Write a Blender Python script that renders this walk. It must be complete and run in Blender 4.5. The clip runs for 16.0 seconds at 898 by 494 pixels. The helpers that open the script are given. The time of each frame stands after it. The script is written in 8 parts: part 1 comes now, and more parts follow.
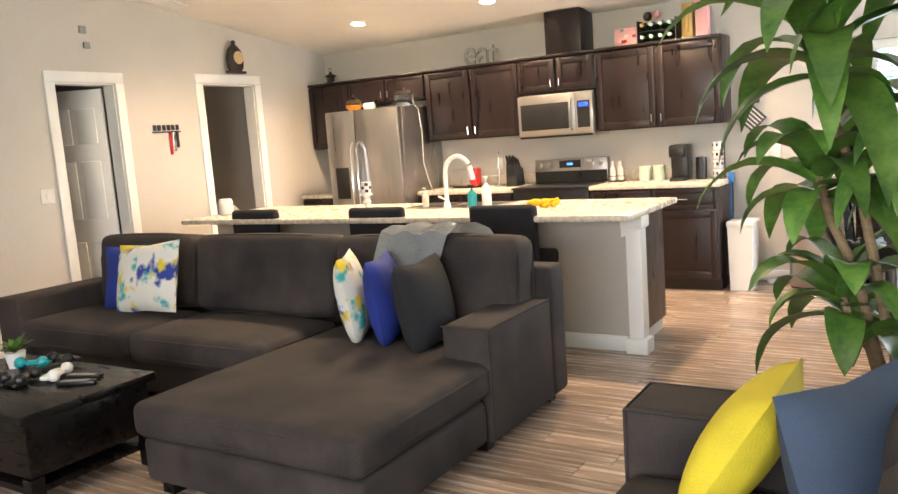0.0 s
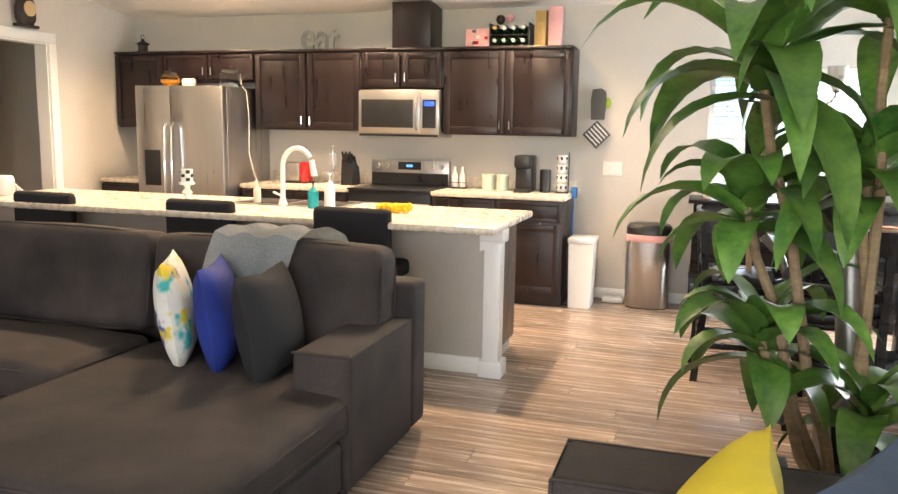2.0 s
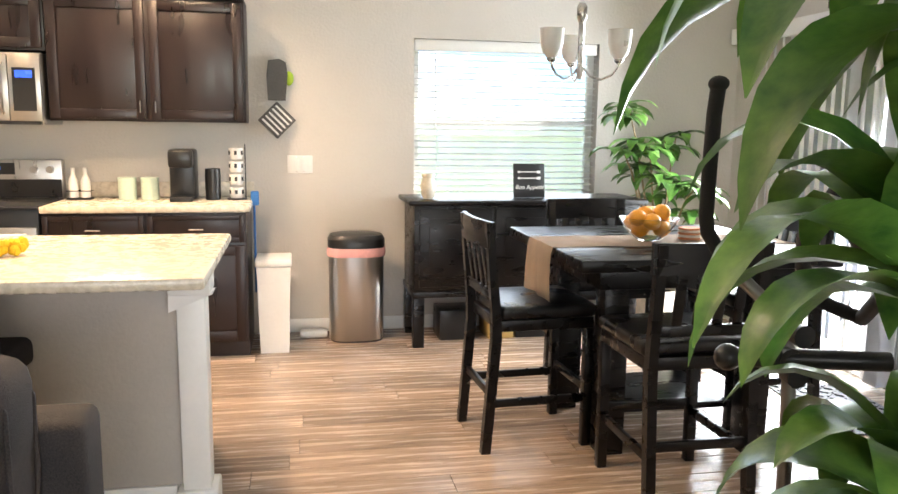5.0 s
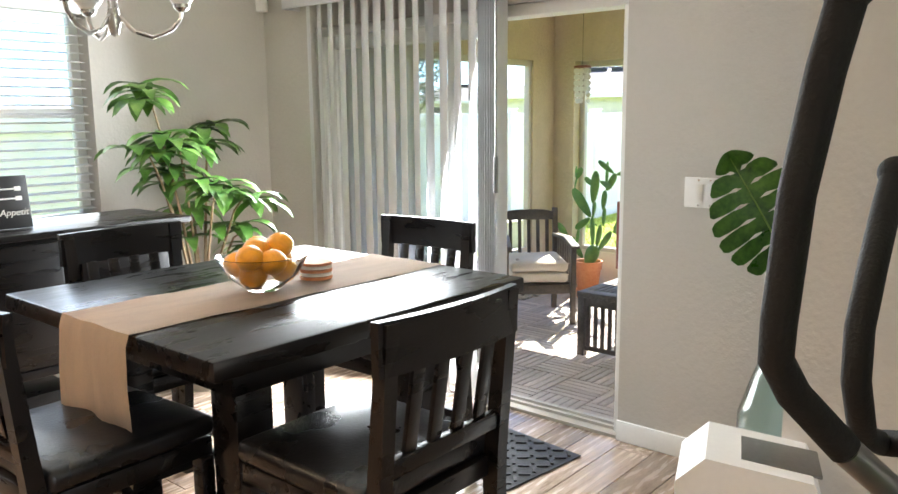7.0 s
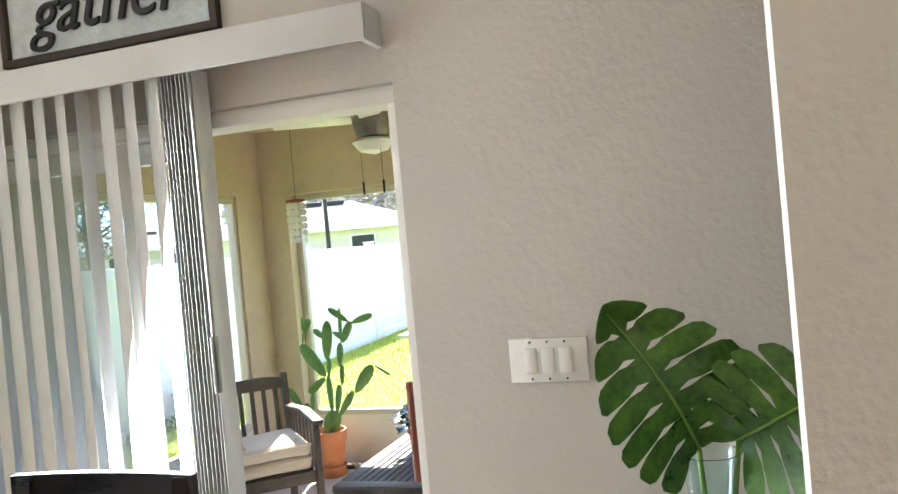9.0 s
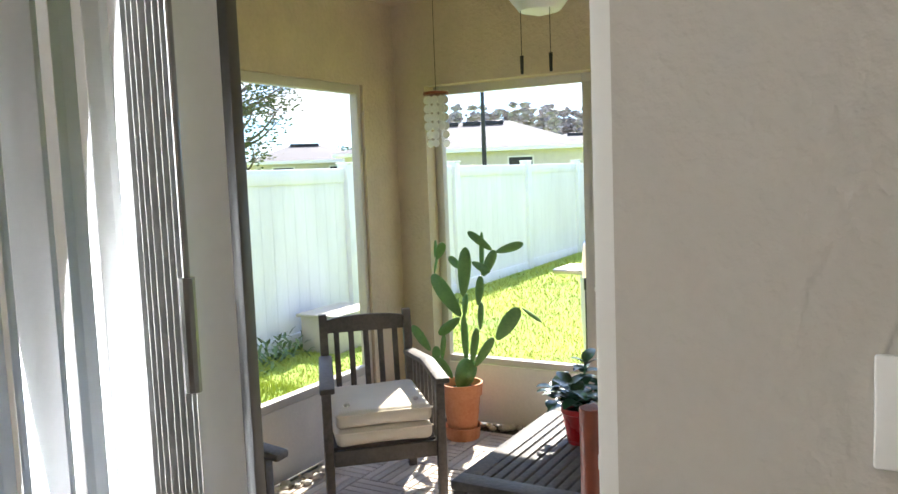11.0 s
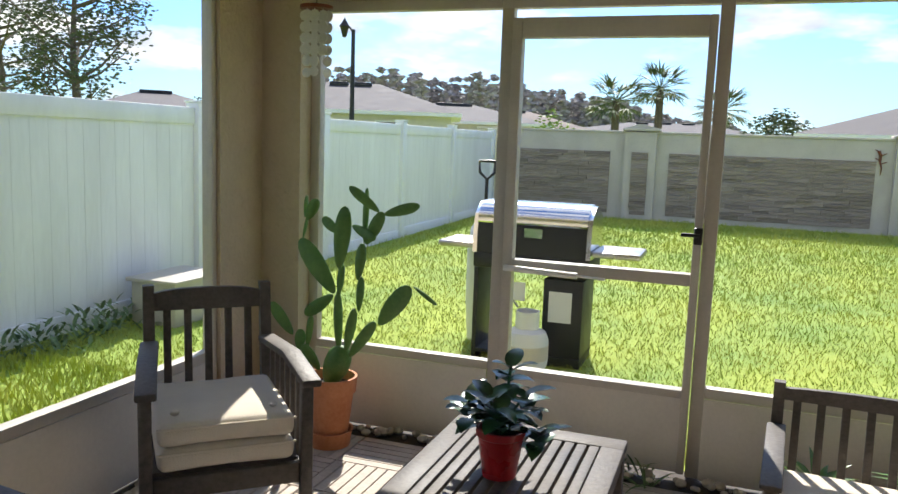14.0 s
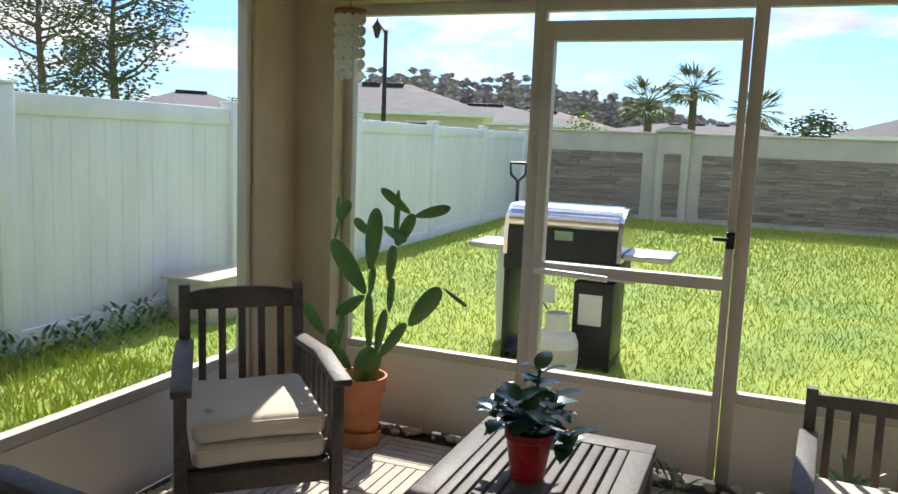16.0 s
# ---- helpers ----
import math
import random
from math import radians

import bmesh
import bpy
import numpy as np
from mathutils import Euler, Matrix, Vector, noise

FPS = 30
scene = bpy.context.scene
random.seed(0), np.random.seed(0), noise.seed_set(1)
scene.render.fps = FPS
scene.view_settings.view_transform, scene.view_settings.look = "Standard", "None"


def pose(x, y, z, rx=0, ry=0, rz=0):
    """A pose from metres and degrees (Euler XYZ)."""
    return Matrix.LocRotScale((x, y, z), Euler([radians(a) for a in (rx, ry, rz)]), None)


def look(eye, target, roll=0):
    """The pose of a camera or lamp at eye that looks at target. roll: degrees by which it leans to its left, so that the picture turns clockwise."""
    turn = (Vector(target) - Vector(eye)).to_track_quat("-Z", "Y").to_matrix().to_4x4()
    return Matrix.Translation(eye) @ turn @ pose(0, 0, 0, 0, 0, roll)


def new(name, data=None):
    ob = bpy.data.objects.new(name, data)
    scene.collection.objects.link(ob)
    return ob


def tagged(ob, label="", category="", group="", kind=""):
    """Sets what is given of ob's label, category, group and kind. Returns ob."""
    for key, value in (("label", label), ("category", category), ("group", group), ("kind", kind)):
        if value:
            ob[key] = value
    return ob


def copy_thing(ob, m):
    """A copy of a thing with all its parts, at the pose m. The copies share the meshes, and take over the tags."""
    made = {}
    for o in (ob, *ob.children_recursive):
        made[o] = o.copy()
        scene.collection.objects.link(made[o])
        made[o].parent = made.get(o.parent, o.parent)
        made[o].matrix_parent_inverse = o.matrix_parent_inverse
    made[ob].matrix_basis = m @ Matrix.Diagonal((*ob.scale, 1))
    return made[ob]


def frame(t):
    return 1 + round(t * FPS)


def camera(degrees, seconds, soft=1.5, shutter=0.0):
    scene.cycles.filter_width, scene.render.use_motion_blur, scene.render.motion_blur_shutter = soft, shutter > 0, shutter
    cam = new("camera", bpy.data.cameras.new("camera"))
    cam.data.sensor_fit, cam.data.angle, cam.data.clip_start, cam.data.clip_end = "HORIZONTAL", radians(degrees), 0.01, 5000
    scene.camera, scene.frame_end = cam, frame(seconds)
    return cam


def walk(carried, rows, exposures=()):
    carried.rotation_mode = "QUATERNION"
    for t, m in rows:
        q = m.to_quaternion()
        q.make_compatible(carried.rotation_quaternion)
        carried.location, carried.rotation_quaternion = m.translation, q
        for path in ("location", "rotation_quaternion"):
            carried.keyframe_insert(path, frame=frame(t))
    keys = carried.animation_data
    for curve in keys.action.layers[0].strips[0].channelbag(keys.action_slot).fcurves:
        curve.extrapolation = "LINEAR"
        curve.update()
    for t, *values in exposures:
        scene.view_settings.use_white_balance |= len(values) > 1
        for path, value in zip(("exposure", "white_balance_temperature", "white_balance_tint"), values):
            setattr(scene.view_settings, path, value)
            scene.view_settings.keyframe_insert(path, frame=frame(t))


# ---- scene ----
cam = camera(59.1, 16.0)
PATH = [
    (0, (0.523, -0.023, 1.426), (-0.522, 1.66, 1.154), -4.2),
    (0.5, (0.396, 0.119, 1.471), (-0.475, 1.913, 1.32), -2.2),
    (1, (0.319, 0.208, 1.501), (-0.465, 2.048, 1.488), -2.3),
    (1.5, (0.239, 0.302, 1.473), (-0.507, 2.154, 1.342), -0.8),
    (2, (0.045, 0.34, 1.425), (-0.549, 2.228, 1.132), 1.0),
    (2.5, (-0.069, 0.475, 1.398), (-0.615, 2.35, 0.966), 0.7),
    (3, (-0.203, 0.661, 1.379), (-0.796, 2.515, 0.92), -0.5),
    (3.2, (-0.267, 0.718, 1.382), (-0.844, 2.577, 0.922), -1.3),
    (5.3, (-0.727, 2.156, 1.373), (-0.166, 4.056, 1.094), 0.6),
    (5.5, (-0.735, 2.319, 1.38), (-0.057, 4.179, 1.097), 0.2),
    (6, (-0.68, 2.72, 1.365), (0.348, 4.412, 1.082), -0.9),
    (6.2, (-0.649, 2.836, 1.352), (0.5, 4.45, 1.081), -1.0),
    (6.5, (-0.601, 3.06, 1.372), (0.697, 4.554, 1.086), -1.1),
    (7, (-0.522, 3.347, 1.372), (0.988, 4.619, 1.049), -0.5),
    (7.5, (-0.336, 3.582, 1.366), (1.266, 4.721, 0.998), -0.7),
    (8, (-0.125, 3.759, 1.4), (1.586, 4.772, 1.184), -1.1),
    (8.3, (0.01, 3.9, 1.434), (1.84, 4.704, 1.347), -4.2),
    (8.5, (0.107, 3.95, 1.449), (1.976, 4.66, 1.397), -5.1),
    (8.7, (0.215, 4.007, 1.438), (2.118, 4.623, 1.418), -5.6),
    (10.8, (1.419, 4.527, 1.345), (3.169, 5.482, 1.188), -1.1),
    (11, (1.542, 4.598, 1.329), (3.269, 5.588, 1.144), -2.2),
    (11.5, (1.829, 4.785, 1.29), (3.532, 5.812, 1.073), -2.4),
    (12, (2.027, 4.919, 1.263), (3.723, 5.953, 1.021), -0.1),
    (12.5, (2.139, 5.021, 1.23), (3.865, 5.995, 0.966), 1.5),
    (13, (2.2, 5.063, 1.245), (4.043, 5.81, 1.034), 4.4),
    (13.5, (2.285, 5.109, 1.229), (4.146, 5.805, 1.009), 4.0),
    (14, (2.292, 5.114, 1.215), (4.161, 5.777, 0.95), 2.1),
    (14.5, (2.293, 5.096, 1.225), (4.18, 5.694, 0.941), 1.2),
    (15, (2.28, 5.094, 1.237), (4.175, 5.67, 0.956), 1.5),
    (15.5, (2.268, 5.098, 1.233), (4.151, 5.717, 0.961), 2.0),
    (16, (2.273, 5.108, 1.225), (4.114, 5.842, 0.958), 2.3),
]
EXPOSURES = [(0, 2.25), (3.0, 2.3), (5.5, 2.2), (7.5, 2.2), (8.7, 2.3), (10.8, 1.75), (11.5, 1.65), (12.2, 1.3), (13.0, 0.8), (16, 0.62)]
walk(cam, [(t, look(eye, target, roll)) for t, eye, target, roll in PATH], EXPOSURES)

# ---- world and sun ----
SUN_AZ, SUN_EL = 16.0, 44.0      # degrees: azimuth from +x towards +y, height over the horizon
world = bpy.data.worlds.new("sky_world")
scene.world = world
world.use_nodes = True
wn, wl = world.node_tree.nodes, world.node_tree.links
bg = wn["Background"]
sky = wn.new("ShaderNodeTexSky")
sky.sky_type, sky.sun_disc = "NISHITA", False
sky.sun_elevation, sky.sun_rotation = radians(SUN_EL), radians(90 - SUN_AZ)
tc = wn.new("ShaderNodeTexCoord")
mp = wn.new("ShaderNodeMapping")
mp.inputs["Scale"].default_value = (1.0, 1.0, 3.2)
mp.inputs["Location"].default_value = (0.35, 0.1, 0.0)
cl = wn.new("ShaderNodeTexNoise")
cl.inputs["Scale"].default_value, cl.inputs["Detail"].default_value, cl.inputs["Roughness"].default_value = 4.2, 9.0, 0.56
ramp = wn.new("ShaderNodeValToRGB")
ramp.color_ramp.elements[0].position, ramp.color_ramp.elements[1].position = 0.475, 0.57
shade = wn.new("ShaderNodeTexNoise")
shade.inputs["Scale"].default_value, shade.inputs["Detail"].default_value = 7.0, 5.0
cloudcol = wn.new("ShaderNodeValToRGB")
cloudcol.color_ramp.elements[0].color, cloudcol.color_ramp.elements[1].color = (3.6, 4.1, 5.0, 1), (6.9, 6.9, 6.9, 1)
cloudcol.color_ramp.elements[0].position, cloudcol.color_ramp.elements[1].position = 0.36, 0.58
tint = wn.new("ShaderNodeMix")
tint.data_type, tint.blend_type = "RGBA", "MULTIPLY"
tint.inputs["Factor"].default_value = 1.0
tint.inputs["B"].default_value = (0.44, 0.73, 1.22, 1)
mixc = wn.new("ShaderNodeMix")
mixc.data_type = "RGBA"
wl.new(tc.outputs["Generated"], mp.inputs["Vector"])
wl.new(mp.outputs["Vector"], cl.inputs["Vector"])
wl.new(mp.outputs["Vector"], shade.inputs["Vector"])
wl.new(cl.outputs["Fac"], ramp.inputs["Fac"])
wl.new(shade.outputs["Fac"], cloudcol.inputs["Fac"])
wl.new(sky.outputs["Color"], tint.inputs["A"])
wl.new(ramp.outputs["Color"], mixc.inputs["Factor"])
wl.new(tint.outputs["Result"], mixc.inputs["A"])
wl.new(cloudcol.outputs["Color"], mixc.inputs["B"])
wl.new(mixc.outputs["Result"], bg.inputs["Color"])
bg.inputs["Strength"].default_value = 0.125

sun = new("sun", bpy.data.lights.new("sun", "SUN"))
sun.data.energy, sun.data.angle, sun.data.color = 5.0, radians(0.55), (1.0, 0.95, 0.86)
az, el = radians(SUN_AZ), radians(SUN_EL)
SUNWAY = Vector((math.cos(el) * math.cos(az), math.cos(el) * math.sin(az), math.sin(el)))
sun.matrix_world = look((40 * SUNWAY)[:], (0, 0, 0))


def window_light(name, at, to, w, h, power, col=(0.9, 0.96, 1.0)):
    lamp = new(name, bpy.data.lights.new(name, "AREA"))
    lamp.data.shape, lamp.data.size, lamp.data.size_y = "RECTANGLE", w, h
    lamp.data.energy, lamp.data.color = power, col
    lamp.matrix_world = look(at, to)
    return lamp


# area lamps: daylight at dining window and sliding door; added fill behind the walk's start
window_light("window_light_dining", (0.72, 7.08, 1.42), (0.72, 5, 1.2), 1.2, 1.0, 3)
window_light("window_light_slider", (2.2, 6.15, 1.0), (0, 5.2, 0.6), 1.1, 1.8, 38)
window_light("fill_light_living", (0.0, -2.3, 1.5), (-1.5, 4, 1.0), 3.2, 1.6, 42, (1.0, 0.97, 0.93))
CEIL0, CEILK = 2.47, 0.13


def ceil_z(y):
    return CEIL0 + CEILK * (7.2 - y)


# ---- materials ----
def mat(name, col, rough=0.6, metal=0.0, var=0.12, scale=6.0, fine=60.0, bump=0.15, spec=0.5, stretch=(1, 1, 1), col2=None, trans=0.0, sub=None, emit=0.0, alpha=1.0, coat=0.0, per=0.0, rvar=0.08):
    """Two scales of noise vary colour, gloss and relief; per: how far single pieces differ."""
    m = bpy.data.materials.new(name)
    m.use_nodes = True
    n, l = m.node_tree.nodes, m.node_tree.links
    b = n["Principled BSDF"]
    b.inputs["Roughness"].default_value, b.inputs["Metallic"].default_value = rough, metal
    b.inputs["Specular IOR Level"].default_value = spec
    b.inputs["Coat Weight"].default_value = coat
    b.inputs["Transmission Weight"].default_value = trans
    b.inputs["Alpha"].default_value = alpha
    if emit:
        b.inputs["Emission Color"].default_value = (*col, 1)
        b.inputs["Emission Strength"].default_value = emit
    co = n.new("ShaderNodeTexCoord")
    ma = n.new("ShaderNodeMapping")
    ma.inputs["Scale"].default_value = stretch
    l.new(co.outputs["Object"], ma.inputs["Vector"])
    a, f = n.new("ShaderNodeTexNoise"), n.new("ShaderNodeTexNoise")
    for t, s, d in ((a, scale, 4), (f, fine, 3)):
        t.inputs["Scale"].default_value, t.inputs["Detail"].default_value = s, d
        l.new(ma.outputs["Vector"], t.inputs["Vector"])
    add = n.new("ShaderNodeMath")
    add.operation = "MULTIPLY_ADD"
    l.new(f.outputs["Fac"], add.inputs[0])
    add.inputs[1].default_value = 0.5
    l.new(a.outputs["Fac"], add.inputs[2])
    r = n.new("ShaderNodeValToRGB")
    c2 = col2 or tuple(min(1.0, c * (1 + var)) for c in col)
    c1 = col if col2 else tuple(c * (1 - var) for c in col)
    r.color_ramp.elements[0].color, r.color_ramp.elements[1].color = (*c1, 1), (*c2, 1)
    r.color_ramp.elements[0].position, r.color_ramp.elements[1].position = 0.5, 1.0
    l.new(add.outputs[0], r.inputs["Fac"])
    out = r.outputs["Color"]
    if per:
        oi, hs = n.new("ShaderNodeObjectInfo"), n.new("ShaderNodeHueSaturation")
        mr = n.new("ShaderNodeMapRange")
        mr.inputs["To Min"].default_value, mr.inputs["To Max"].default_value = 1 - per, 1 + per
        l.new(oi.outputs["Random"], mr.inputs["Value"])
        l.new(mr.outputs["Result"], hs.inputs["Value"])
        l.new(out, hs.inputs["Color"])
        out = hs.outputs["Color"]
    l.new(out, b.inputs["Base Color"])
    if rvar:
        rr = n.new("ShaderNodeMapRange")
        rr.inputs["From Min"].default_value, rr.inputs["From Max"].default_value = 0.3, 0.7
        rr.inputs["To Min"].default_value, rr.inputs["To Max"].default_value = max(0.02, rough - rvar), min(1, rough + rvar)
        l.new(a.outputs["Fac"], rr.inputs["Value"])
        l.new(rr.outputs["Result"], b.inputs["Roughness"])
    if bump:
        bu = n.new("ShaderNodeBump")
        bu.inputs["Strength"].default_value, bu.inputs["Distance"].default_value = bump, 0.01
        l.new(f.outputs["Fac"], bu.inputs["Height"])
        l.new(bu.outputs["Normal"], b.inputs["Normal"])
    if sub:
        b.inputs["Subsurface Weight"].default_value = sub
        b.inputs["Subsurface Radius"].default_value = (0.02, 0.03, 0.01)
    return m


M_WALL = mat("wall_paint", (0.56, 0.53, 0.49), 0.85, var=0.03, fine=55, bump=0.30, scale=3)
M_CEIL = mat("ceiling_paint", (0.78, 0.76, 0.72), 0.9, var=0.02, fine=80, bump=0.25)
M_WHITE = mat("white_trim", (0.80, 0.80, 0.78), 0.4, var=0.03, bump=0.03)
M_VINYL = mat("white_vinyl", (0.80, 0.82, 0.83), 0.45, var=0.08, scale=1.4, fine=14, bump=0.03, stretch=(2.5, 2.5, 0.5))
M_PLANK = mat("floor_wood", (0.17, 0.115, 0.08), 0.25, var=0.3, scale=3.5, fine=30, bump=0.08, stretch=(0.55, 9, 9), col2=(0.56, 0.43, 0.34), per=0.3, rvar=0.1)
M_JOINT = mat("floor_joint", (0.05, 0.035, 0.025), 0.8)
M_CAB = mat("espresso_wood", (0.013, 0.006, 0.006), 0.34, var=0.35, scale=4, fine=60, bump=0.05, stretch=(4, 4, 0.7))
M_BLACKWOOD = mat("black_wood", (0.0045, 0.0035, 0.0035), 0.30, var=0.4, scale=5, fine=60, bump=0.05, stretch=(1, 4, 4), spec=0.35)
M_STONE = mat("laminate_top", (0.50, 0.44, 0.35), 0.28, var=0.2, scale=30, fine=140, bump=0.02, col2=(0.68, 0.62, 0.52))
M_STEEL = mat("stainless_steel", (0.46, 0.44, 0.42), 0.30, 0.95, var=0.04, scale=3, fine=90, bump=0.0, rvar=0.03, stretch=(9, 9, 0.4))
M_CHROME = mat("chrome", (0.75, 0.75, 0.76), 0.14, 1.0, bump=0.0, rvar=0.03)
M_NICKEL = mat("brushed_nickel", (0.50, 0.49, 0.47), 0.28, 1.0, bump=0.0)
M_SOFA = mat("sofa_fabric", (0.009, 0.008, 0.009), 0.82, var=0.3, scale=4, fine=260, bump=0.35, col2=(0.066, 0.052, 0.048), spec=0.4)
M_CHARC = mat("charcoal_fabric", (0.012, 0.012, 0.015), 0.9, var=0.25, fine=240, bump=0.3)
M_BLUE = mat("blue_velvet", (0.010, 0.028, 0.22), 0.75, var=0.3, fine=160, bump=0.2)
M_NAVY = mat("slate_fabric", (0.045, 0.07, 0.12), 0.85, var=0.2, fine=200, bump=0.3)
M_YELLOW = mat("yellow_fabric", (0.72, 0.58, 0.035), 0.8, var=0.1, fine=200, bump=0.25)
M_THROW = mat("knit_throw", (0.38, 0.40, 0.41), 0.95, var=0.2, fine=110, bump=0.6)
M_BLACKPLASTIC = mat("black_plastic", (0.012, 0.012, 0.013), 0.35, var=0.2, bump=0.05)
M_FOAM = mat("black_foam_grip", (0.010, 0.010, 0.011), 0.8, var=0.2, fine=220, bump=0.2)
M_GREYMETAL = mat("grey_tube", (0.24, 0.235, 0.23), 0.35, 0.8, bump=0.02)
M_WHITEPLASTIC = mat("white_plastic", (0.74, 0.73, 0.71), 0.38, var=0.04, bump=0.03)
M_LEATHER = mat("black_leather", (0.005, 0.005, 0.006), 0.30, var=0.3, fine=150, bump=0.12)
M_LINEN = mat("linen_runner", (0.55, 0.44, 0.35), 0.9, var=0.12, fine=170, bump=0.4, stretch=(1, 3, 1))
M_ORANGE = mat("orange_peel", (0.78, 0.33, 0.015), 0.42, var=0.12, fine=120, bump=0.25)
M_TERRA = mat("terracotta", (0.48, 0.16, 0.06), 0.75, var=0.16, scale=7, fine=60, bump=0.12, col2=(0.62, 0.27, 0.13))
M_REDPOT = mat("red_glaze", (0.36, 0.016, 0.02), 0.3, var=0.15, bump=0.02)
M_SOIL = mat("soil", (0.03, 0.02, 0.014), 0.95, var=0.4, fine=90, bump=1.0)
M_LEAF = mat("leaf_green", (0.028, 0.105, 0.020), 0.38, var=0.35, scale=9, fine=50, bump=0.1, col2=(0.15, 0.28, 0.05), per=0.3, sub=0.1)
M_LEAFD = mat("leaf_dark", (0.012, 0.055, 0.022), 0.32, var=0.3, scale=9, fine=50, bump=0.1, col2=(0.03, 0.11, 0.035), per=0.25)
M_CACTUS = mat("cactus_green", (0.055, 0.15, 0.035), 0.5, var=0.3, scale=7, fine=60, bump=0.15, col2=(0.13, 0.26, 0.06), sub=0.1)
M_STEM = mat("cane_bark", (0.27, 0.19, 0.11), 0.85, var=0.25, scale=12, fine=80, bump=0.5, stretch=(1, 1, 4))
M_STUCCO = mat("lanai_stucco", (0.50, 0.41, 0.30), 0.92, var=0.08, scale=6, fine=42, bump=0.8)
M_STUCCOW = mat("pale_stucco", (0.62, 0.57, 0.50), 0.9, var=0.08, scale=4, fine=45, bump=0.3)
M_ALU = mat("bronze_grey_aluminium", (0.50, 0.46, 0.40), 0.5, 0.0, var=0.08, bump=0.04)
M_PANEL = mat("kick_panel", (0.66, 0.62, 0.55), 0.5, var=0.08, scale=3, bump=0.05)
M_TEAK = mat("weathered_dark_teak", (0.035, 0.028, 0.024), 0.6, var=0.35, scale=5, fine=60, bump=0.2, stretch=(1, 1, 1), col2=(0.12, 0.10, 0.085))
M_CUSH = mat("cream_cushion", (0.66, 0.59, 0.49), 0.9, var=0.08, fine=200, bump=0.3)
M_DECK = mat("deck_tile_wood", (0.42, 0.35, 0.29), 0.7, var=0.3, scale=6, fine=60, bump=0.2, stretch=(1, 1, 1), per=0.2, col2=(0.62, 0.53, 0.45))
M_GRASS = mat("lawn", (0.17, 0.29, 0.03), 0.9, var=0.4, scale=1.2, fine=30, bump=1.0, col2=(0.40, 0.46, 0.08))
M_BLADE = mat("grass_blade", (0.24, 0.35, 0.03), 0.6, var=0.35, scale=1.0, fine=20, bump=0.0, col2=(0.50, 0.50, 0.08))
M_ROCK = mat("stack_stone", (0.22, 0.18, 0.145), 0.9, var=0.35, scale=3, fine=30, bump=0.5, col2=(0.36, 0.30, 0.25), per=0.22)
M_WALLCAP = mat("garden_wall_render", (0.55, 0.51, 0.44), 0.9, var=0.1, scale=3, fine=40, bump=0.3)
M_ROOF = mat("roof_shingle", (0.085, 0.08, 0.083), 0.9, var=0.25, scale=2, fine=14, bump=0.4, col2=(0.14, 0.13, 0.13))
M_ROOF2 = mat("roof_shingle_tan", (0.15, 0.12, 0.105), 0.9, var=0.2, scale=2, fine=14, bump=0.4)
M_TREE = mat("tree_leaf", (0.035, 0.06, 0.02), 0.6, var=0.35, scale=2, col2=(0.09, 0.11, 0.04), bump=0.0)
M_BUSH = mat("bush_leaf", (0.14, 0.24, 0.03), 0.6, var=0.35, scale=2, col2=(0.28, 0.38, 0.06), bump=0.0)
M_PALM = mat("palm_leaf", (0.06, 0.10, 0.035), 0.6, var=0.3, scale=2, col2=(0.14, 0.18, 0.06), bump=0.0)
# raised to a pale grey-brown: distance haze is put into the leaf colour
M_WOODS_HAZED = mat("far_woods", (0.32, 0.29, 0.27), 0.9, var=0.35, scale=0.8, col2=(0.50, 0.46, 0.43), bump=0.0)
M_BARK = mat("bark", (0.12, 0.095, 0.075), 0.9, var=0.3, scale=8, fine=50, bump=0.7)
M_GLASSWARE = mat("clear_glass", (0.95, 0.98, 0.97), 0.03, trans=1.0, bump=0, rvar=0, var=0.01)
M_TEALGLASS = mat("teal_glass", (0.80, 0.96, 0.95), 0.03, trans=1.0, bump=0, rvar=0, var=0.02)
M_FROST = mat("frosted_glass", (0.86, 0.86, 0.84), 0.35, trans=0.35, bump=0, var=0.02)
M_BLIND = mat("blind_vinyl", (0.66, 0.66, 0.67), 0.5, var=0.04, bump=0.03, trans=0.12)
M_SLAT = mat("blind_slat", (0.80, 0.80, 0.79), 0.5, var=0.03, bump=0.02, trans=0.25)
M_DARKMETAL = mat("dark_metal", (0.03, 0.03, 0.032), 0.45, 0.5, bump=0.03)
M_BRONZE = mat("bronze_frame", (0.10, 0.095, 0.09), 0.4, 0.3, bump=0.02)
M_CLOCK = mat("dark_carved_wood", (0.03, 0.018, 0.012), 0.5, var=0.3, bump=0.2)
M_DIAL = mat("aged_dial", (0.55, 0.40, 0.22), 0.6, bump=0.0)
M_REDWOOD = mat("red_brown_wood", (0.16, 0.035, 0.015), 0.45, var=0.3, scale=8, bump=0.1)
M_TAN = mat("stool_leg_wood", (0.17, 0.075, 0.035), 0.45, var=0.3, bump=0.08, stretch=(3, 3, 0.5))
M_ISLAND = mat("island_panel", (0.46, 0.43, 0.39), 0.8, var=0.05, fine=70, bump=0.2)
M_RED = mat("red_enamel", (0.45, 0.02, 0.02), 0.25, bump=0)
